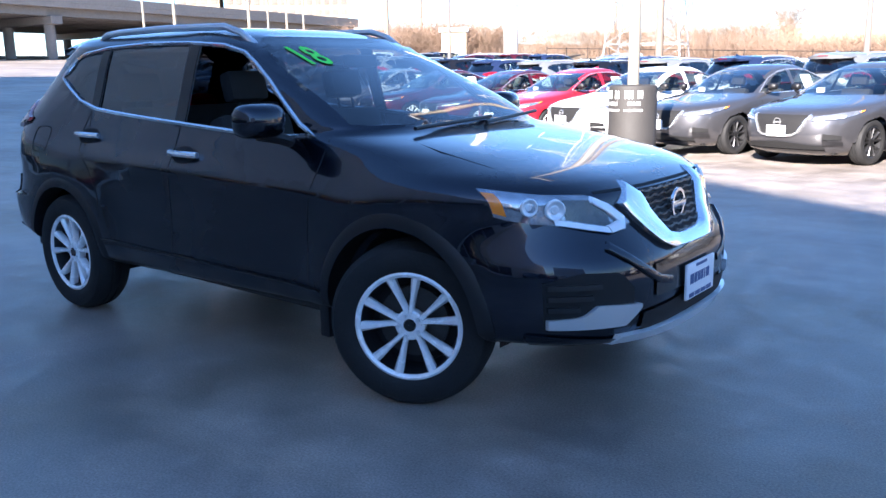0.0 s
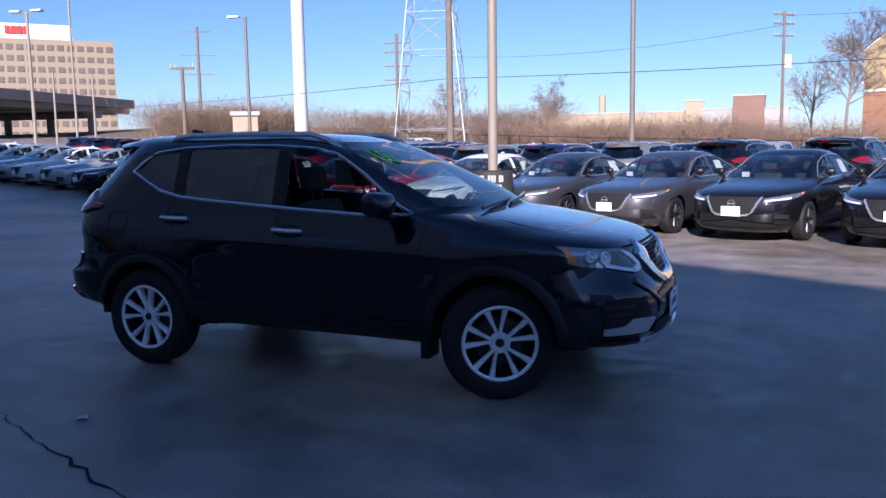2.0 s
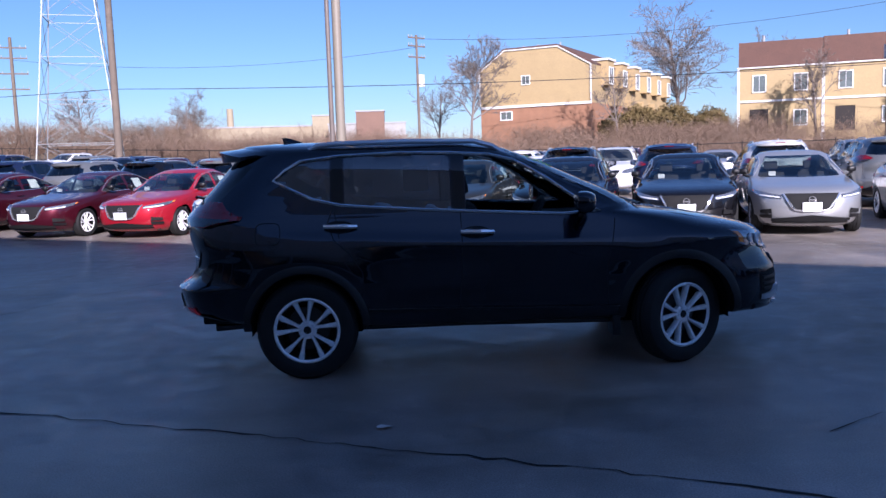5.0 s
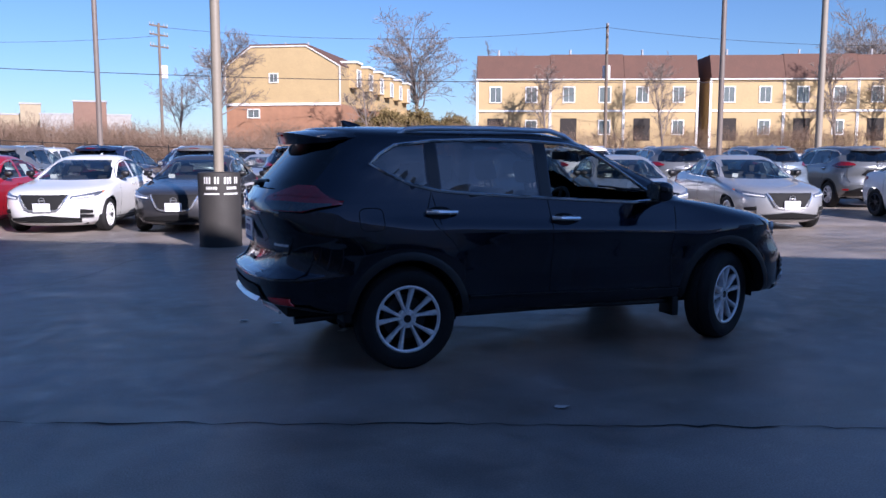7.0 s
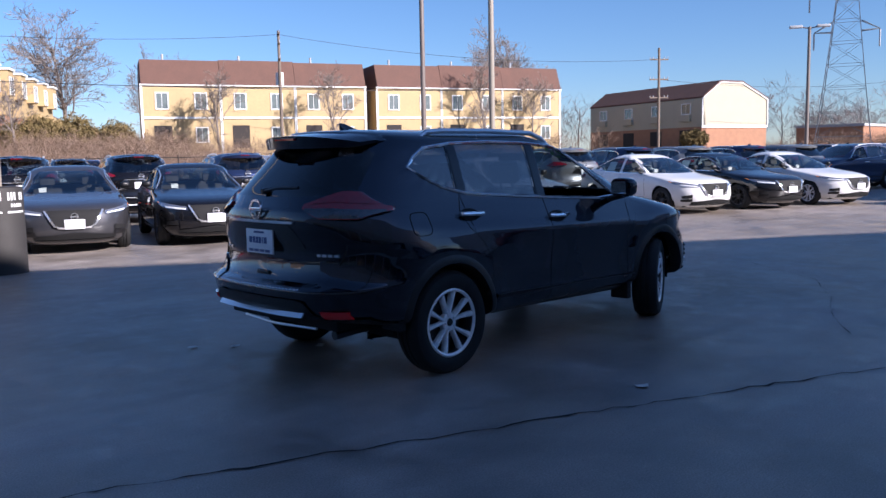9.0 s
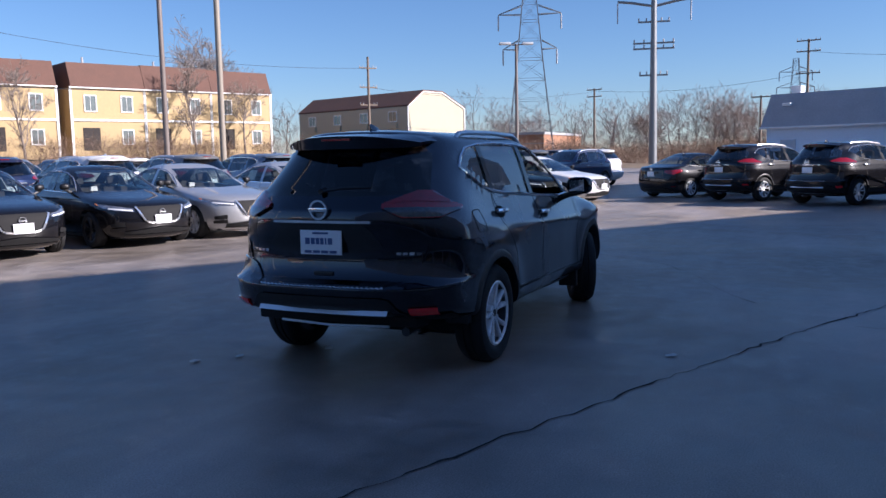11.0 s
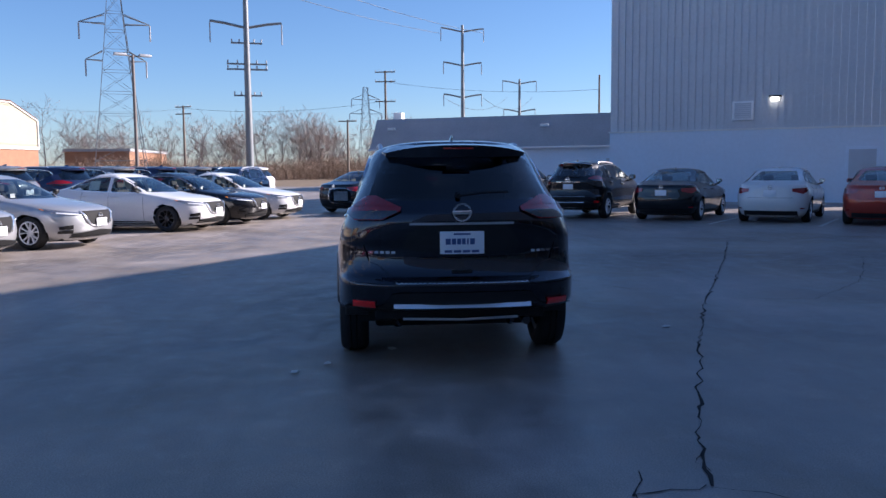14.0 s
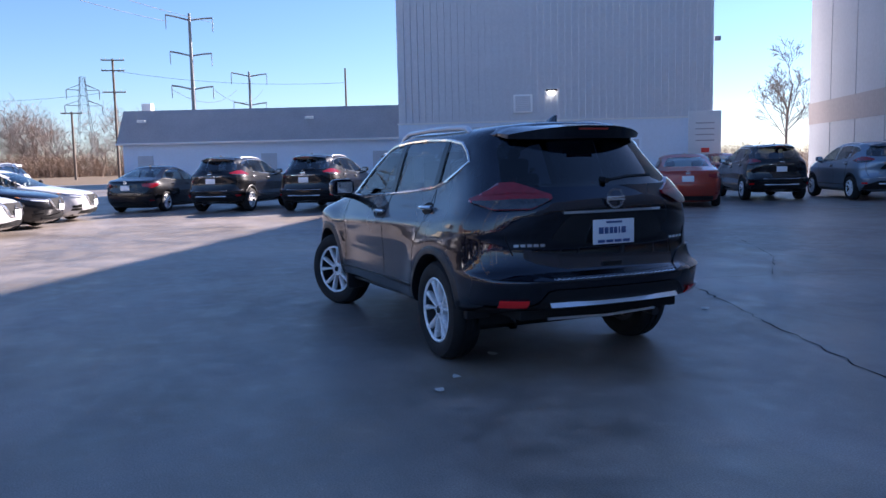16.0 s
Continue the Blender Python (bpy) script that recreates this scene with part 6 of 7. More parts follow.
def gable_house(name, a, b_end, base, depth, label, wall, low, zbelt, eave, apex, flat):
    """A row of houses seen at its gable end: a on its one corner, b_end on its other."""
    m, w = frame_at(a, b_end, base)
    b = thing(name, label, "town house", m)
    part("wall", boxed(0, w, 0, depth, -1.5, zbelt), low, b, "brick ground floor", False)
    f0, f1 = flat
    bm = bmesh.new()
    prof = ((0, zbelt), (w, zbelt), (w, eave), (f1, apex), (f0, apex), (0, eave))
    fr = [bm.verts.new((x, -0.05, z)) for x, z in prof]
    bk = [bm.verts.new((x, depth, z)) for x, z in prof]
    bm.faces.new(fr)
    bm.faces.new(bk[::-1])
    for k in range(6):
        bm.faces.new((fr[k], fr[(k + 1) % 6], bk[(k + 1) % 6], bk[k]))
    part("upper_wall", bm, wall, b, "", False)
    bm = bmesh.new()
    for (ax, az), (bx, bz) in zip(prof[2:], prof[3:]):
        pts = [bm.verts.new(p) for p in ((ax, -0.2, az + 0.05), (bx, -0.2, bz + 0.05), (bx, depth + 0.2, bz + 0.05), (ax, depth + 0.2, az + 0.05))]
        top = [bm.verts.new(p.co + Vector((0, 0, 0.22))) for p in pts]
        bm.faces.new(pts)
        bm.faces.new(top)
        for k in range(4):
            bm.faces.new((pts[k], pts[(k + 1) % 4], top[(k + 1) % 4], top[k]))
    part("roof", bm, ROOF_BROWN, b, "brown shingled roof", False)
    bm = bmesh.new()
    for (ax, az), (bx, bz) in zip(prof[1:], prof[2:] + prof[:1]):
        add_rod(bm, (ax, -0.14, az), (bx, -0.14, bz), 0.10, None, 4)
    part("gable_trim", bm, WHITE_TRIM, b, "", False)
    part("belt_trim", boxed(-0.05, w + 0.05, -0.16, 0.0, zbelt - 0.15, zbelt + 0.15), WHITE_TRIM, b, "", False)
    return b, w


def houses():
    terrace("terrace_house", (38.7, 87.9), (63.2, 77.2), 2.0, "tan two-storey town houses with a brown mansard roof", 3)
    terrace("terrace_house", (64.6, 76.6), (88.9, 66.0), 2.0, "tan two-storey town houses behind bare trees", 3)
    b, w = gable_house("gable_house", (10.2, 99.8), (22.7, 92.4), 2.0, 40, "tan gabled town house with a brick ground floor", SIDING_TAN, BRICK, 5.4, 9.9, 12.3, (3.4, 10.4))
    house_window(b, 6.2, 8.55, 0.95, 0.95, -0.05)
    house_window(b, 3.5, 4.3, 1.4, 0.9, 0.0)
    for k in range(6):
        y = 4 + k * 6.4
        part("dormer", boxed(w - 1.5, w + 0.9, y, y + 2.6, 7.6, 10.6, 0.02), SIDING_TAN, b, "", False)
        part("dormer_roof", boxed(w - 1.7, w + 1.1, y - 0.2, y + 2.8, 10.6, 10.85), WHITE_TRIM, b, "", False)
        house_window(b, y + 1.3, 8.8, 1.6, 1.9, w + 0.9, "x", 1)
        part("balcony", boxed(w, w + 1.3, y + 3.2, y + 5.6, 5.2, 6.2, 0.02), SIDING_TAN, b, "", False)
    for x in (4.0, 6.0, 9.0):
        part("roof_vent", rod((x, 5, 12.4), (x, 5, 13.4), 0.12), SHINGLE_GREY, b)
    b, w = gable_house("gable_house", (100.0, 50.5), (111.5, 46.6), 2.2, 25, "cream gabled town house with a brick ground floor", SIDING_CREAM, BRICK, 2.7, 6.5, 8.7, (3.2, 7.2))
    for k in range(4):
        y = 3 + k * 6.2
        win = house_window(b, y, 5.2, 1.6, 1.3, 0.0, "x", -1)
        part("window_box", boxed(-0.4, 0, y - 1.0, y + 1.0, 3.5, 4.3), SIDING_CREAM, b, "", False)
        part("patio_door", boxed(-0.06, 0, y - 1.2, y + 1.2, 0.2, 2.3), BALCONY, b, "", False)


houses()

# ---- far office block and overpass ----
OFFICE = mat("office_concrete", (0.30, 0.24, 0.17), 0.8, var=0.06, scale=0.05)
OFFICE_PANE = mat("office_pane", (0.15, 0.125, 0.105), 0.4, var=0.2, scale=0.1)
CONCRETE = mat("bridge_concrete", (0.21, 0.195, 0.185), 0.85, var=0.15, scale=0.3, bump=0.2, bscale=10)


def office(center, yaw, w, floors, cols, base=0.0, sign=True):
    b = thing("office_block", "distant concrete office block with rows of windows", "building", pose(center[0], center[1], base, 0, 0, yaw))
    fh = 4.6
    h = floors * fh + 3
    part("wall", boxed(-w / 2, w / 2, 0, 40, 0, h), OFFICE, b, "", False)
    for f in range(max(floors - 9, 0), floors):
        for c in range(cols):
            x = -w / 2 + (c + 0.5) * w / cols
            z = 3 + f * fh
            part("window", boxed(x - w / cols * 0.33, x + w / cols * 0.33, -0.25, 0, z, z + 2.3), OFFICE_PANE, b, "", False)
    if sign:
        part("roof_storey", boxed(-w * 0.5, w * 0.2, 2, 36, h, h + 6.5), WHITE_TRIM, b, "", False)
        for k in range(4):
            part("sign_bar", boxed(-w * 0.27 + k * 2.3, -w * 0.27 + k * 2.3 + 1.8, 1.4, 2, h + 2.2, h + 5.4), SIGN_RED, b, "", False)
    return b


office((-293.0, 263.0), 49.5, 55, 10, 14, 3)
office((-316.5, 231.9), 49.5, 18, 9, 4, 3, False)


def overpass():
    a, e = Vector((-117, 116)), Vector((-86, -77))
    m, w = frame_at(a, e, 1.2)
    b = thing("overpass", "concrete road overpass on round-edged piers", "bridge", m)
    part("deck", boxed(0, w, -32, 6.5, 9.2, 9.8, 0.05), CONCRETE, b, "", False)
    for y in (6.2, -32):
        part("parapet", boxed(0, w, y, y + 0.3, 9.8, 10.8, 0.03), CONCRETE, b, "", False)
    for k in range(12):
        y = 5 - k * 3.2
        part("girder", boxed(0, w, y - 0.35, y + 0.35, 8.2, 9.2), CONCRETE, b, "", False)
    for k in range(7):
        x = 10 + k * 28
        part("pier_cap", boxed(x - 0.8, x + 0.8, -31, 6.0, 7.2, 8.2, 0.05), CONCRETE, b, "", False)
        for y in (4.4, -4, -13, -22, -29):
            part("pier", rod((x, y, -0.5), (x, y, 7.3), 0.65, None, 14), CONCRETE, b)


overpass()

# ---- poles, towers, wires ----
WOOD_POLE = mat("weathered_pole", (0.17, 0.135, 0.105), 0.9, var=0.25, scale=3, bump=0.3, bscale=20)
GALV = mat("galvanised_steel", (0.22, 0.23, 0.24), 0.5, 0.5, var=0.1, scale=2)
TAN_POLE = mat("tan_painted_steel", (0.27, 0.235, 0.185), 0.5, var=0.10, scale=2)
WHITE_POLE = mat("white_painted_steel", (0.52, 0.52, 0.52), 0.5, var=0.05, scale=2)
WIRE = mat("power_wire", (0.03, 0.03, 0.035), 0.6)
BARREL = mat("grey_pole_base", (0.036, 0.033, 0.031), 0.7, var=0.15, scale=4, bump=0.2, bscale=40)


def simple_pole(name, label, x, y, h, r, material, base=0.0, category="pole"):
    p = thing(name, label, category, pose(x, y, base))
    part("shaft", rod((0, 0, -1), (0, 0, h), r, r * 0.8, 14), material, p)
    return p


def utility_pole(x, y, h, r=0.16, arms=(0.3, 1.3), yaw=0, material=None, width=2.4, base=0.0, box=False):
    p = thing("utility_pole", "tall utility pole with cross-arms", "utility pole", pose(x, y, base, 0, 0, yaw))
    part("shaft", rod((0, 0, -1), (0, 0, h), r, r * 0.7, 10), material or WOOD_POLE, p)
    for a in arms:
        part("cross_arm", boxed(-width / 2, width / 2, -0.07, 0.07, h - a - 0.08, h - a + 0.08), material or WOOD_POLE, p, "", False)
        for s in (-0.48, -0.3, 0.3, 0.48):
            part("insulator", rod((s * width, 0, h - a + 0.08), (s * width, 0, h - a + 0.34), 0.05, 0.035, 6), SHINGLE_GREY, p)
    if box:
        part("transformer", rod((0.5, 0, h - 5.6), (0.5, 0, h - 4.3), 0.42, None, 14), SIGN_WHITE, p)
    return p


def lot_lamp(x, y, h, yaw, heads=1, material=None, base=0.0):
    p = thing("street_lamp", "tall car-lot lamp on a plain pole", "street lamp", pose(x, y, base, 0, 0, yaw))
    part("shaft", rod((0, 0, 0), (0, 0, h), 0.12, 0.09, 12), material or DARK_POLE, p)
    for s in ((1,), (1, -1))[heads - 1]:
        part("arm", tube([(0, 0, h - 0.1), (0.5 * s, 0, h)], 0.04), material or DARK_POLE, p)
        part("lamp_head", boxed(min(0.4 * s, 1.15 * s), max(0.4 * s, 1.15 * s), -0.2, 0.2, h - 0.05, h + 0.10, 0.04), WHITE_POLE, p)
    return p


def lattice_tower(x, y, h, half, arms, yaw=0, base=0.0):
    t = thing("transmission_tower", "steel lattice transmission tower", "pylon", pose(x, y, base, 0, 0, yaw))

    def w(z):
        return half * (1 - z / h) ** 1.15 + 0.55

    corners = ((-1, -1), (1, -1), (1, 1), (-1, 1))
    zs = [h * (1 - (1 - k / 11) ** 1.25) for k in range(12)]
    for cx, cy in corners:
        bm = bmesh.new()
        for z0, z1 in zip(zs, zs[1:]):
            add_rod(bm, (cx * w(z0), cy * w(z0), z0), (cx * w(z1), cy * w(z1), z1), 0.055, None, 4)
        part("leg", bm, GALV, t, "", False)["kind"] = "stuff"
    for k in range(4):
        (ax, ay), (bx, by) = corners[k], corners[(k + 1) % 4]
        bm = bmesh.new()
        for z0, z1 in zip(zs, zs[1:]):
            add_rod(bm, (ax * w(z0), ay * w(z0), z0), (bx * w(z1), by * w(z1), z1), 0.024, None, 4, False)
            add_rod(bm, (bx * w(z0), by * w(z0), z0), (ax * w(z1), ay * w(z1), z1), 0.024, None, 4, False)
            add_rod(bm, (ax * w(z1), ay * w(z1), z1), (bx * w(z1), by * w(z1), z1), 0.03, None, 4, False)
        part("bracing", bm, GALV, t, "", False)["kind"] = "stuff"
    for z, L in arms:
        for s in (-1, 1):
            bm = bmesh.new()
            for yy in (-0.5, 0.5):
                add_rod(bm, (s * w(z), yy, z), (s * L, 0, z + 0.1), 0.07, None, 4)
                add_rod(bm, (s * w(z), yy, z + 1.2), (s * L, 0, z + 0.1), 0.07, None, 4)
            part("arm", bm, GALV, t, "", False)
            part("insulator_string", rod((s * L, 0, z), (s * L, 0, z - 2.0), 0.10, None, 6), SHINGLE_GREY, t)
    return t


def steel_monopole(x, y, h, r, arms, yaw=0):
    p = thing("steel_pylon", "slender steel transmission pole with paired arms", "pylon", pose(x, y, 0, 0, 0, yaw))
    part("shaft", rod((0, 0, -1), (0, 0, h), r, r * 0.5, 14), GALV, p)
    for z, L in arms:
        for s in (-1, 1):
            part("arm", tube([(0, 0, z - 0.12 * L), (s * L * 0.6, 0, z), (s * L, 0, z + 0.05 * L)], r * 0.3, 6), GALV, p)
            part("insulator_string", rod((s * L, 0, z), (s * L, 0, z - 0.55 * L), r * 0.16, None, 5), SHINGLE_GREY, p)
    return p


def wire(a, b, sag, r=0.02):
    a, b = Vector(a), Vector(b)
    pts = [a.lerp(b, k / 16) - Vector((0, 0, sag * 4 * (k / 16) * (1 - k / 16))) for k in range(17)]
    tagged(link_mesh("power_line", tube(pts, r, 5), WIRE), "sagging dark overhead line", "cable", group="overhead lines")


# lamp with a barrel-like base in the first row
p = thing("street_lamp", "tan steel lot lamp in a grey barrel-shaped base", "street lamp", pose(-1.6, 7.5, 0.0))
part("shaft", rod((0, 0, 0.9), (0.03, 0, 9.0), 0.080, 0.068, 16), TAN_POLE, p)
bm = bmesh.new()
prof = [(0.001, 1.185), (0.29, 1.18), (0.322, 1.165), (0.332, 1.13), (0.332, 0.05), (0.337, 0.0), (0.001, 0.0)]
rings = [[bm.verts.new((r * math.cos(2 * math.pi * k / 32), r * math.sin(2 * math.pi * k / 32), z)) for k in range(32)] for r, z in prof]
for ra, rb in zip(rings, rings[1:]):
    for k in range(32):
        bm.faces.new((ra[k], ra[(k + 1) % 32], rb[(k + 1) % 32], rb[k]))
base = part("barrel_base", bm, BARREL, p, "grey plastic barrel with pale lettering bars")


def barrel_bar(a0, a1, z0, z1):
    bm = grid(lambda s, t: Vector((0.3355 * math.cos(radians(a0 + (a1 - a0) * s)), 0.3355 * math.sin(radians(a0 + (a1 - a0) * s)), z0 + (z1 - z0) * t)), 4, 1)
    part("lettering_bar", bm, WHITE_TRIM, base)


for c in (-118, -62):
    for k in range(6):
        if k != 3:
            barrel_bar(c - 22 + k * 7.6, c - 17.5 + k * 7.6, 1.0, 1.105)
    for k in range(5):
        barrel_bar(c - 15 + k * 6.5, c - 10.5 + k * 6.5, 0.91, 0.955)
    barrel_bar(c - 23, c + 21, 0.83, 0.855)
part("lamp_head", boxed(0.1, 1.0, -0.25, 0.25, 8.9, 9.1, 0.04), WHITE_POLE, p)

simple_pole("sign_pole", "thick white sign pole", -45.1, 70.6, 32, 0.75, WHITE_POLE)
for x, y, h in ((-40.8, 36.3, 15.5), (-41.2, 35.0, 5.6), (-40.0, 37.1, 5.6), (-46.5, 29.0, 15.0)):
    utility_pole(x, y, h, 0.09, (1.6,) if h > 10 else (), 20, TAN_POLE, 1.8, lean(Vector((x, y, 0))))
lot_lamp(-42.2, 34.2, 9.6, 190, 2, TAN_POLE, 1.2)
lot_lamp(-45.4, 30.6, 9.2, 190, 1, TAN_POLE, 1.3)
utility_pole(-35.3, 40.4, 6.6, 0.16, (0.1,), 20, WOOD_POLE, 1.6, 0.9)
lot_lamp(-3.6, 31.9, 15.0, 0, 2)
lot_lamp(-29.7, 40.0, 10.3, 200, 1)
lot_lamp(20.5, 22.1, 13.0, 0, 2)
simple_pole("tall_pole", "plain pale round pole", 34.8, 30.7, 18.0, 0.20, TAN_POLE)
lot_lamp(47.0, 15.7, 8.9, -60, 2)
utility_pole(1.9, 86.7, 14.9, 0.18, (0.3, 1.2, 2.4), 40, base=0, box=True)
utility_pole(45.8, 70.3, 15.0, 0.2, (0.4, 1.4, 3.0), 60, box=True)
utility_pole(86.6, 49.2, 14.2, 0.2, (1.4, 3.8, 6.0), -35)
utility_pole(-116, 142.7, 29, 0.4, (1, 6, 10), 30, width=7)
utility_pole(-45.5, 95.1, 17.0, 0.25, (1.2, 2.4, 4.2, 6.0), 20, width=3.4)
utility_pole(-17.2, 44.0, 18.0, 0.24, (0.4,), 20)
utility_pole(116.6, -1.5, 16.2, 0.2, (0.2, 1.6, 4.5), 80, width=3.0)
utility_pole(111.1, 4.0, 8.7, 0.18, (0.2,), 80, width=2.6)
utility_pole(127.6, 30.3, 12.0, 0.22, (0.2, 1.3), 70, width=2.8)
utility_pole(96.2, -28.2, 13.3, 0.16, (), 0)
lattice_tower(-25.3, 60.2, 30, 2.6, ((17, 6), (22, 6)), 15)
lattice_tower(102.0, 32.8, 27, 2.8, ((15.6, 3.6), (20.2, 4.2)), -72)
lattice_tower(200, 2.0, 22, 1.6, ((15.5, 4), (19, 3.5)), -80)
mast = steel_monopole(104.5, 16.8, 30, 0.55, ((20.8, 4.6),), -78)
for z, L in ((18.3, 2.0), (15.6, 2.6), (14.9, 2.6), (11.5, 1.8)):
    part("cross_arm", boxed(-L, L, -0.12, 0.12, z - 0.1, z + 0.1), GALV, mast, "", False)
    for s in (-1, -0.5, 0.5, 1):
        part("insulator", rod((s * L * 0.95, 0, z), (s * L * 0.95, 0, z + 0.5), 0.09, None, 6), SHINGLE_GREY, mast)
steel_monopole(204.9, -22.7, 38, 0.65, ((37, 5.6), (28.5, 5.0), (20.5, 5.0)), -82)
steel_monopole(320.0, -57.9, 37, 0.8, ((36, 7), (25, 6.5)), -82)
wire((-17.2, 44, 6.1), (34.8, 30.7, 5.6), 0.5)
wire((-17.2, 44, 6.1), (-110, 78, 8.5), 0.8)
wire((1.9, 86.7, 14.5), (45.8, 70.3, 14.6), 1.2)
wire((1.9, 86.7, 13.6), (-45.5, 95.1, 14.4), 1.5)
wire((45.8, 70.3, 14.6), (86.6, 49.2, 12.8), 1.2)
wire((86.6, 49.2, 10.4), (127.6, 30.3, 11.5), 1.2)
for s in (-5, 5):
    wire((204.9 + s * 0.15, -22.7 + s, 36), (40, 75 + s, 42), 5, 0.05)
    wire((204.9, -22.7 + s, 20), (320, -57.9 + s, 30), 4, 0.05)
wire((127.6, 30.3, 11.6), (116.6, -1.5, 11.8), 1.0)
wire((116.6, -1.5, 14.6), (96.2, -28.2, 11.5), 0.8)

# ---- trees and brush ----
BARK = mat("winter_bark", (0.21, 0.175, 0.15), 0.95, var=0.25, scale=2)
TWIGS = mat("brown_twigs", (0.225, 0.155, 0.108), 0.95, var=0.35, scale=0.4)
# far copy of the bark, lightened to stand for distance haze
HAZY_BARK = mat("haze_paled_bark", (0.40, 0.325, 0.275), 0.95, var=0.3, scale=0.15)
OLIVE = mat("olive_evergreen", (0.17, 0.125, 0.045), 0.9, var=0.35, scale=0.8)


def bare_tree(x, y, h, seed, base=0.0, spread=1.0):
    rng = random.Random(seed)
    t = thing("bare_tree", "leafless winter tree with fine branches", "tree", pose(x, y, base))
    trunk, limbs, twigs = bmesh.new(), bmesh.new(), bmesh.new()

    def grow(p, d, length, r, level):
        bm = (trunk, limbs, twigs, twigs, twigs)[level]
        n = (5, 4, 3, 2, 1)[level]
        at = []
        for k in range(n):
            wob = (0.05, 0.16, 0.2, 0.2, 0.1)[level]
            d = (d + Vector((rng.gauss(0, wob), rng.gauss(0, wob), rng.gauss(0.03, wob * 0.6)))).normalized()
            q = p + d * length / n
            r1 = r * (1 - 0.75 / n)
            add_rod(bm, p, q, max(r, 0.0014 * h), max(r1, 0.0009 * h), (7, 5, 3, 3, 3)[level], False)
            at.append((p, q, d, r1, (k + 0.5) / n))
            p, r = q, r1
        if level == 4:
            return
        for k in range(((13, 8, 5, 3), (22, 10, 5, 3))[spread > 1.12][level]):
            u = rng.uniform(0.32 if level == 0 else 0.2, 1.0)
            p0, q0, d0, rr, _ = at[min(int(u * n), n - 1)]
            side = Vector((rng.gauss(0, 1), rng.gauss(0, 1), rng.gauss(0, 0.4)))
            side -= d0 * side.dot(d0)
            turn = rng.uniform(0.45, 0.95) * spread
            nd = (d0 * math.cos(turn) + side.normalized() * math.sin(turn) + Vector((0, 0, 0.12))).normalized()
            grow(p0.lerp(q0, rng.random()), nd, length * rng.uniform(0.42, 0.62) * (1.15 - 0.5 * u), rr * rng.uniform(0.45, 0.7), level + 1)

    grow(Vector((0, 0, -0.5)), Vector((0, 0, 1)), h * 0.8, h * 0.016, 0)
    part("trunk", trunk, BARK, t)
    part("limb", limbs, BARK, t)
    part("crown", twigs, BARK, t, "bare twigs")
    return t


def brush_belt(name, a, b, width, height, shrubs, seed, material, label, zf=rise, spread=0.75):
    """Tangled leafless shrubs: arching stems with fine side twigs."""
    rng = random.Random(seed)
    a, b = Vector((*a, 0)), Vector((*b, 0))
    d = (b - a)
    nrm = Vector((-d.y, d.x, 0)).normalized()
    verts, faces = [], []

    def blade(p, q, w):
        across = Vector((rng.uniform(-1, 1), rng.uniform(-1, 1), rng.uniform(-0.3, 0.3))).normalized() * w
        k = len(verts)
        verts.extend((p - across, p + across, q))
        faces.append((k, k + 1, k + 2))

    for _ in range(shrubs):
        c = a + d * rng.random() + nrm * rng.uniform(-width / 2, width / 2)
        c.z = zf(c) - 0.1
        lump = 0.8 + 0.25 * noise.noise(Vector((c.x * 0.07, c.y * 0.07, seed)))
        h = height * max(lump, 0.3) * rng.uniform(0.7, 1.1)
        for _ in range(28):
            side = Vector((rng.gauss(0, 1), rng.gauss(0, 1), 0)) * spread * 0.6
            foot = c + side * 0.25 * h
            mid = foot + (side * 0.35 + Vector((0, 0, rng.uniform(0.35, 0.6)))) * h
            tip = mid + (side * 0.5 + Vector((rng.gauss(0, 0.12), rng.gauss(0, 0.12), rng.uniform(0.1, 0.42)))) * h
            w = 0.004 * h + 0.006
            blade(foot, mid, w)
            blade(mid, tip, w * 0.8)
            for _ in range(12):
                f = rng.random()
                s0 = foot.lerp(mid, 0.3 + 0.7 * f) if rng.random() < 0.4 else mid.lerp(tip, f)
                blade(s0, s0 + Vector((rng.gauss(0, 1), rng.gauss(0, 1), rng.gauss(0.5, 0.7))).normalized() * h * rng.uniform(0.08, 0.24), w * 0.6)
    me = bpy.data.meshes.new(name)
    me.from_pydata([tuple(v) for v in verts], [], faces)
    me.materials.append(material)
    return tagged(new(name, me), label, "brush", kind="stuff")


def evergreen(x, y, r, h, seed, base=0.0):
    rng = random.Random(seed)
    t = thing("evergreen_bush", "rounded olive-green evergreen bush", "bush", pose(x, y, base))
    part("stem", rod((0, 0, -0.3), (0, 0, h * 0.5), 0.12, 0.06), BARK, t)
    verts, faces = [], []
    for _ in range(9000):
        v = Vector((rng.gauss(0, 1), rng.gauss(0, 1), rng.gauss(0, 1))).normalized() * (0.35 + 0.65 * rng.random() ** 0.5)
        c = Vector((v.x * r, v.y * r, h * 0.5 + v.z * h * 0.5)) * (0.9 + 0.2 * noise.noise(v * 2.3))
        e1 = Vector((rng.gauss(0, 1), rng.gauss(0, 1), rng.gauss(0, 1))).normalized() * 0.26
        e2 = Vector((rng.gauss(0, 1), rng.gauss(0, 1), rng.gauss(0, 1))).normalized() * 0.2
        k = len(verts)
        verts += [tuple(c), tuple(c + e1), tuple(c + e2)]
        faces.append((k, k + 1, k + 2))
    me = bpy.data.meshes.new("crown")
    me.from_pydata(verts, [], faces)
    me.materials.append(OLIVE)
    ob = new("crown", me)
    ob.parent = t
    return t


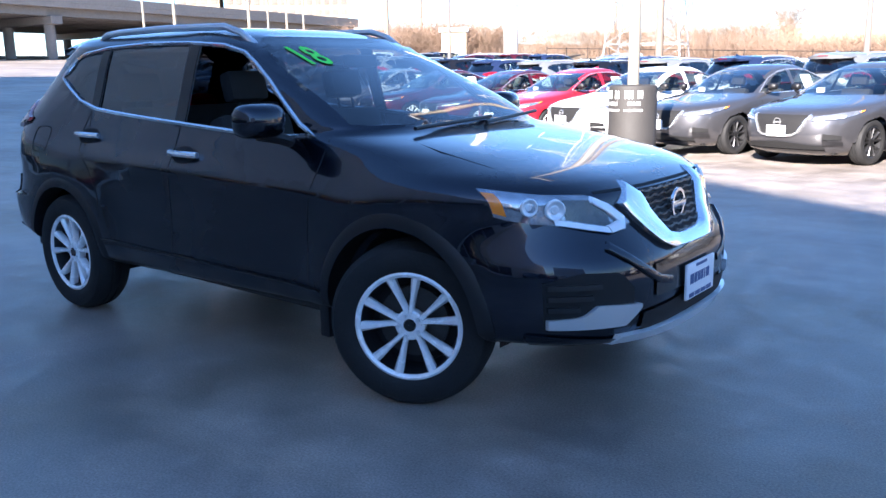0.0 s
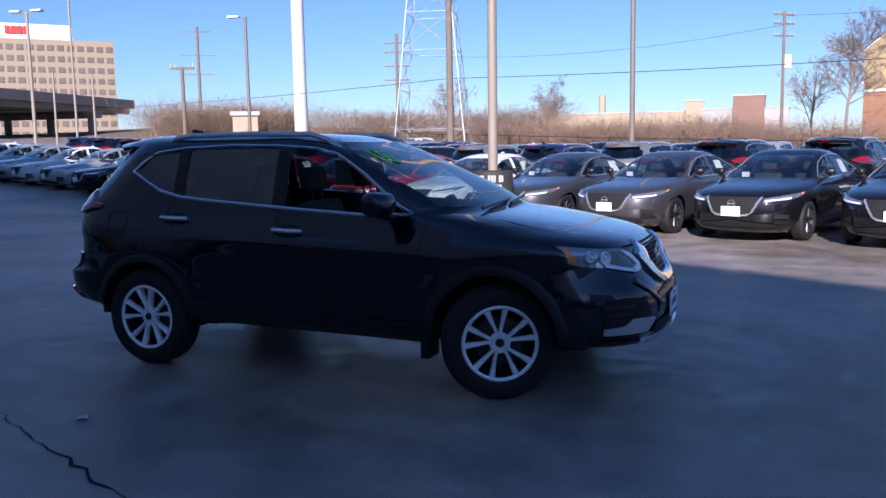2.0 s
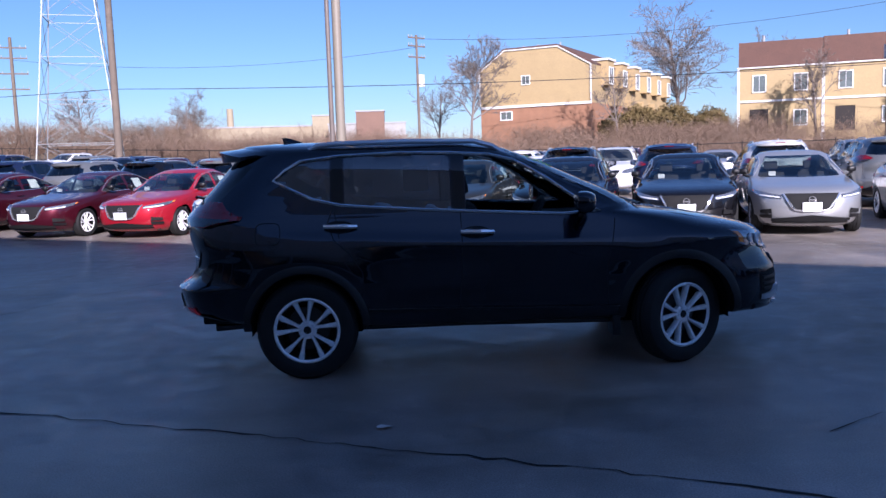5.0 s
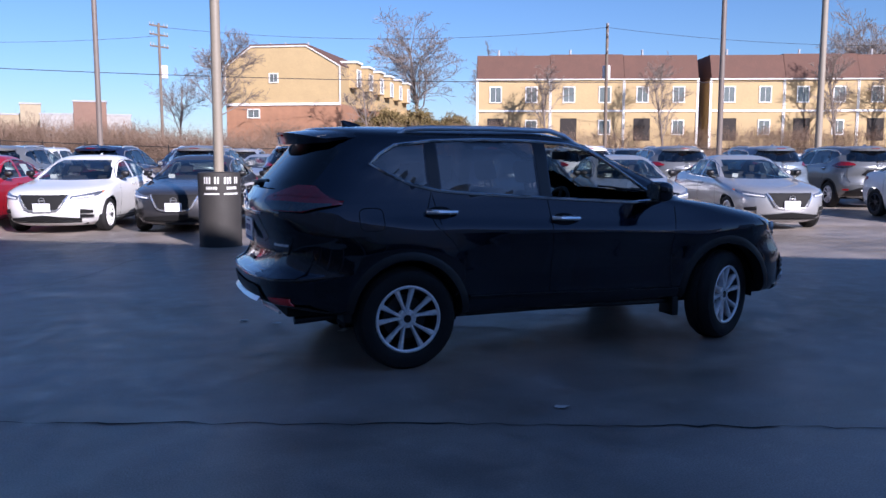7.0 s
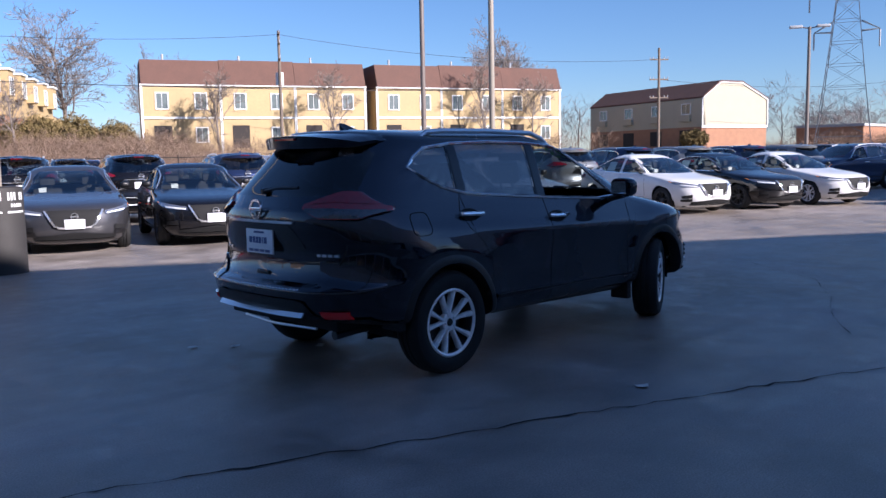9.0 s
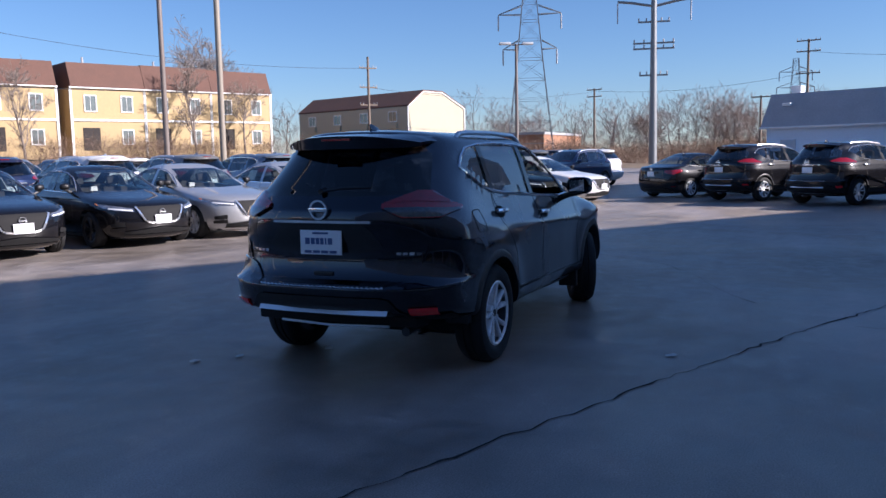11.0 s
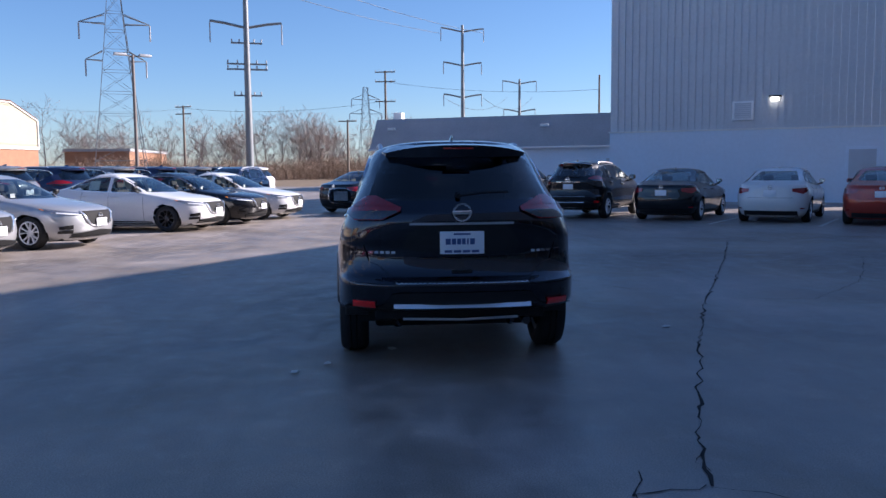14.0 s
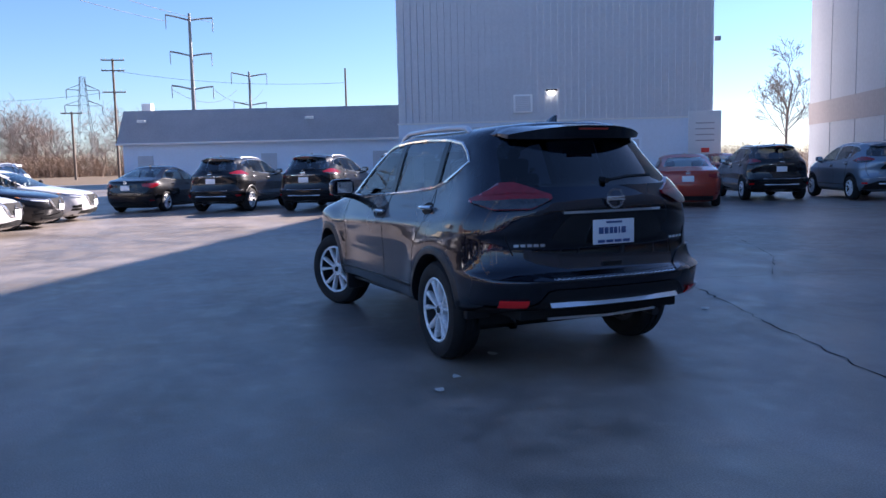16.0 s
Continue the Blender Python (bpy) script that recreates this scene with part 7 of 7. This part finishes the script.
for k, (x, y, h, base, sp) in enumerate(((8, 90, 9.5, 2, 1.15), (5, 104, 8, 2, 1), (46, 128, 17, 2, 1.2), (52, 100, 9, 2, 1), (103, 88, 15, 2, 1.15), (112, 96, 14, 2, 1.15), (-31, 116, 7, 3, 1.2), (-44, 112, 8, 3, 1.1), (44, 80, 8, 1.5, 1), (56, 74, 8, 1.5, 1), (76, 68, 9, 1.5, 1), (83, 66, 8, 1.5, 1),
                                         (43, -48, 7, 0, 1), (40, -54, 6, 0, 1.2), (24, 85, 7, 2, 1), (60, 130, 13, 2, 1))):
    bare_tree(x, y, h * 1.3, k + 3, base, sp)


def far_wood(a, b, width, count, tall, seed, base=0.0):
    """A leafless wood too far off to count: every tree a forking stem with fine twigs."""
    rng = random.Random(seed)
    verts, faces = [], []

    def stick(p, q, r0, r1):
        k = len(verts)
        for c, r in ((p, r0), (q, r1)):
            verts.extend([(c.x + r, c.y, c.z), (c.x - r * 0.5, c.y + r * 0.87, c.z), (c.x - r * 0.5, c.y - r * 0.87, c.z)])
        faces.extend(((k, k + 1, k + 4, k + 3), (k + 1, k + 2, k + 5, k + 4), (k + 2, k, k + 3, k + 5)))

    def grow(p, d, length, r, level):
        n = (4, 3, 2, 1)[level]
        at = []
        for _ in range(n):
            d = (d + Vector((rng.gauss(0, 0.12), rng.gauss(0, 0.12), 0.03))).normalized()
            q = p + d * length / n
            stick(p, q, r, r * 0.75)
            at.append((p, q, d, r))
            p, r = q, r * 0.75
        if level < 3:
            for _ in range((12, 8, 6)[level]):
                p0, q0, d0, rr = at[min(int(rng.uniform(0.25, 1) * n), n - 1)]
                side = Vector((rng.gauss(0, 1), rng.gauss(0, 1), rng.gauss(0, 0.3))).normalized()
                grow(p0.lerp(q0, rng.random()), (d0 * 0.55 + side * rng.uniform(0.6, 1.2) + Vector((0, 0, 0.10))).normalized(), length * rng.uniform(0.38, 0.62), max(rr * 0.5, 0.022), level + 1)

    for _ in range(count):
        f = rng.random()
        c = Vector((a[0] + (b[0] - a[0]) * f + rng.uniform(-width, width) / 2, a[1] + (b[1] - a[1]) * f + rng.uniform(-width, width) / 2, base - 0.5))
        h = tall * rng.uniform(0.7, 1.15)
        grow(c, Vector((0, 0, 1)), h * 0.7, h * 0.014, 0)
    me = bpy.data.meshes.new("far_wood")
    me.from_pydata(verts, [], faces)
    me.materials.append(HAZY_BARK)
    return tagged(new("far_wood", me), "leafless grey-brown winter wood far off", "wood", kind="stuff")


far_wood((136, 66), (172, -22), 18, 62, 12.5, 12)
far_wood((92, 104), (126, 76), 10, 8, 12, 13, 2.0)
brush_belt("brush", lot(-48, 58)[:2], lot(-10, 57)[:2], 10, 4.8, 300, 1, TWIGS, "brown leafless brush along the lot's edge")
brush_belt("brush", lot(-10, 57)[:2], lot(34, 56)[:2], 10, 3.0, 280, 12, TWIGS, "low brown brush by the fence before the houses")
brush_belt("brush", lot(-12, 72)[:2], lot(20, 72)[:2], 12, 3.6, 140, 11, TWIGS, "brown leafless brush behind the fence")
brush_belt("brush", lot(38, 58)[:2], lot(110, 50)[:2], 9, 2.2, 300, 2, TWIGS, "brown leafless brush before the houses")
brush_belt("brush", (-62, 100), (-24, 92), 14, 5.5, 150, 3, TWIGS, "tall brown winter brush")
brush_belt("brush", (-63, 69), (-53, 81), 10, 6.8, 170, 4, TWIGS, "tall brown winter brush beside the overpass")
brush_belt("brush", (12, 90), (20, 89), 3, 4.5, 26, 5, TWIGS, "brown shrub before the gabled house", lambda p: 2.0)
brush_belt("brush", (24, 84), (40, 80), 7, 4.5, 80, 8, TWIGS, "brown leafless brush between the houses", lambda p: 1.6)
brush_belt("brush", (40, 82), (92, 60), 4, 4.6, 90, 9, TWIGS, "low brown shrubs before the terraces", lambda p: 1.6)
brush_belt("brush", (118, 52), (170, -20), 20, 5.5, 320, 6, TWIGS, "bare winter wood", lambda p: 0.0)
brush_belt("brush", (28, -48), (48, -40), 6, 3.5, 50, 7, TWIGS, "brown brush behind the buildings", lambda p: 0.0)
for k, (x, y, r, h) in enumerate(((27, 88, 2.8, 5), (31, 88.5, 3.0, 5.2), (35, 87, 2.6, 4.4), (24.5, 88, 2.2, 4.0), (97, 50, 2.0, 2.6))):
    evergreen(x, y, r, h, k, 2.0)

FENCE = mat("dark_fence", (0.035, 0.03, 0.028), 0.7, 0.3)
fence = thing("fence", "dark wire fence along the lot's edge", "fence", pose(0, 0, 0), kind="structure")
bm = bmesh.new()
for k in range(2):
    add_tube(bm, [lot(v, 47, 0.9 + 0.9 * k + lean(lot(v, 47))) for v in range(-60, 68, 6)], 0.03, 4)
part("rail", bm, FENCE, fence)
for k in range(43):
    p0 = lot(-60 + 3 * k, 47, lean(lot(-60 + 3 * k, 47)))
    part("post", rod(p0, p0 + Vector((0, 0, 1.95)), 0.04, None, 6), FENCE, fence)

# ---- far low buildings ----
FAR_TAN = mat("far_tan_wall", (0.36, 0.30, 0.20), 0.8, var=0.1, scale=0.1)
FAR_BRICK = mat("far_brick_wall", (0.21, 0.13, 0.095), 0.85, var=0.15, scale=0.3)
FAR_WHITE = mat("far_white_wall", (0.36, 0.35, 0.33), 0.8, var=0.06, scale=0.1)


def far_block(x, y, w, d, h, material, label, yaw=0, base=2.0):
    b = thing("far_building", label, "building", pose(x, y, base, 0, 0, yaw))
    part("wall", boxed(-w / 2, w / 2, -d / 2, d / 2, -2, h, 0.05), material, b, "", False)
    part("roof_edge", boxed(-w / 2 - 0.2, w / 2 + 0.2, -d / 2 - 0.2, d / 2 + 0.2, h, h + 0.4), SHINGLE_GREY, b, "", False)
    return b


far_block(-46, 250, 46, 20, 9.6, FAR_TAN, "low tan building far behind the trees", 10)
simple_pole("chimney", "pale square factory chimney far off", -50, 246, 17.5, 1.2, FAR_TAN, 0, "chimney")
far_block(-23, 244, 5, 6, 12.4, FAR_TAN, "small tan tower block far off", 5)
far_block(-9, 240, 22, 14, 9.4, FAR_WHITE, "low white building far off", 0)
far_block(-8, 236, 8, 8, 12.8, FAR_BRICK, "brick stair tower on a far roof", 0)
far_block(-100, 205, 22, 10, 5.5, FAR_WHITE, "low white shed far off", 20)
far_block(-46.7, 63, 2.4, 2.2, 3.3, FAR_TAN, "small white kiosk on the bank", 35, 2.0)
far_block(140, 44, 24, 10, 4.6, BRICK, "low brick building behind the lot", 0, 0.3)

# ---- parked cars ----
show_suv("compact_suv", "black compact SUV with chrome window trim, front wheels turned", BLACK, 24.0)

STOCK = {}


def parked(kind, colour, m, label, dark_wheels=False, group="parked cars", far=False):
    """A parked car: built once for each look, then copied."""
    key = (kind, colour, dark_wheels, far)
    DEPTH["far"] = far
    if key not in STOCK:
        if kind == "suv":
            STOCK[key] = suv("parked_suv", label, PAINTS[colour], group)
        else:
            STOCK[key] = sedan("parked_sedan", label, PAINTS[colour], dark_wheels, kind == "sedan", group)
        STOCK[key].matrix_world = m
        return STOCK[key]
    c = copy_thing(STOCK[key], m)
    c["label"] = label
    return c


def in_row(s, q, away, nudge=0.0):
    p = lot(s, q)
    return pose(p.x, p.y, lean(p), 0, 0, HEAD + nudge + (180 if away else 0))


FRONT_ROW = ((-32.5, "white"), (-30.0, "silver"), (-27.5, "silver"), (-25.0, "white"), (-22.5, "silver"), (-20.0, "black"), (-17.6, "black"), (-15.1, "silver"), (-12.4, "maroon"), (-9.3, "maroon"), (-6.9, "red"), (-4.6, "white"),
             (-2.3, "gunmetal"), (0.0, "gunmetal"), (2.24, "black"), (4.54, "black"), (6.53, "silver"), (9.2, "silver"), (13.85, "white"), (16.35, "black"), (18.87, "white"))
for s, c in FRONT_ROW:
    parked("sedan", c, in_row(s, 2.28, False, (s * 7.3) % 2 - 1), f"{c} sedan facing the aisle with a white front plate", c in ("gunmetal", "black") or s in (13.85,))

for s, c in ((-35.2, "silver"), (-38.0, "white"), (-40.8, "white"), (-44.2, "red"), (-48.5, "grey")):
    parked("sedan", c, in_row(s, 2.28, False, (s * 7.3) % 2 - 1), f"{c} sedan at the far end of the front row", far=True)

rng = random.Random(4)
for s in np.arange(-34, 30, 2.55):
    c = rng.choice(("black", "black", "navy", "navy", "grey", "black", "black", "white"))
    if 10.3 < s < 12.0:
        c = "steel"
    parked("suv", c, in_row(s, 8.3, True, rng.uniform(-1, 1)), f"{c} SUV parked with its tail towards the aisle", far=s < -9 or s > 23)
for q, away in ((15.5, False), (21.3, True), (30.0, False)):
    for s in np.arange(-44 + q * 0.2, 36, 2.7 if q < 25 else 5.0):
        if rng.random() < 0.16:
            continue
        kind = rng.choice(("suv", "sedan", "suv"))
        c = rng.choice(("black", "white", "silver", "grey", "navy", "maroon", "black", "white"))
        parked(kind, c, in_row(s, q, away, rng.uniform(-1, 1)), f"{c} {'SUV' if kind == 'suv' else 'sedan'} in a packed row of the lot", far=True)

BACK_HEAD = -35.6


def nose_in(x, y, kind, c, label, turn=0.0):
    """A car whose tail stands at x, y and looks at the lot."""
    a = radians(BACK_HEAD + turn)
    return parked(kind, c, pose(x + 2.3 * math.cos(a), y + 2.3 * math.sin(a), 0, 0, 0, BACK_HEAD + turn), label)


nose_in(20.6, 2.0, "saloon", "black", "black sedan backed against the lot", 0)
nose_in(18.7, -0.3, "suv", "black", "large black SUV with roof rails by the annex")
nose_in(17.0, -2.7, "suv", "black", "black SUV with glinting tail lamps")
nose_in(15.6, -5.0, "suv", "black", "black SUV with a silver rear strip")
nose_in(14.0, -7.2, "saloon", "black", "black sedan beside the metal hall")
nose_in(12.6, -9.6, "saloon", "white", "white sedan parked nose to the hall")
nose_in(10.8, -11.5, "saloon", "orange", "copper-red sedan parked nose to the hall")
nose_in(11.6, -15.6, "suv", "black", "black SUV near the alley", 8)
nose_in(9.4, -17.6, "suv", "steel", "blue-grey SUV near the alley", 10)
nose_in(19.5, -21.0, "saloon", "maroon", "maroon sedan in the alley", 10)
parked("suv", "navy", pose(27, 6.5, 0, 0, 0, 160), "dark SUV at the row's end")

# ---- small things on the asphalt ----
LINE = mat("worn_white_line", (0.55, 0.55, 0.53), 0.8, var=0.35, scale=6)
LEAF = mat("pale_litter", (0.66, 0.64, 0.60), 0.8, var=0.2, scale=20)


def painted_line(a, b, w=0.1):
    a, b = Vector((*a, 0.004)), Vector((*b, 0.004))
    d = (b - a).normalized()
    n = Vector((-d.y, d.x, 0)) * w / 2
    bm = bmesh.new()
    bm.faces.new([bm.verts.new(p) for p in (a + n, b + n, b - n, a - n)])
    tagged(link_mesh("painted_line", bm, LINE, smooth=False), "worn white parking line", "road marking", kind="structure")


painted_line((9.57, 8.37), (11.2, 8.15), 0.12)
painted_line((12.63, -8.01), (15.5, -10.2))
painted_line((11.2, -10.2), (14.0, -12.3))
litter = random.Random(9)
for x, y, r in ((-2.15, 1.21, 0.06), (-1.91, 0.98, 0.055), (-1.45, 0.49, 0.06), (-0.80, -2.03, 0.055), (1.5, -3.4, 0.03)):
    bm = bmesh.new()
    bm.faces.new([bm.verts.new((x + r * math.cos(a) * litter.uniform(0.4, 1), y + r * math.sin(a) * litter.uniform(0.4, 1), 0.006 + litter.uniform(0, 0.012))) for a in np.linspace(0, 5.5, 7)])
    tagged(link_mesh("dry_leaf", bm, LEAF, smooth=False), "small pale dry leaf on the asphalt", "leaf", group="litter")
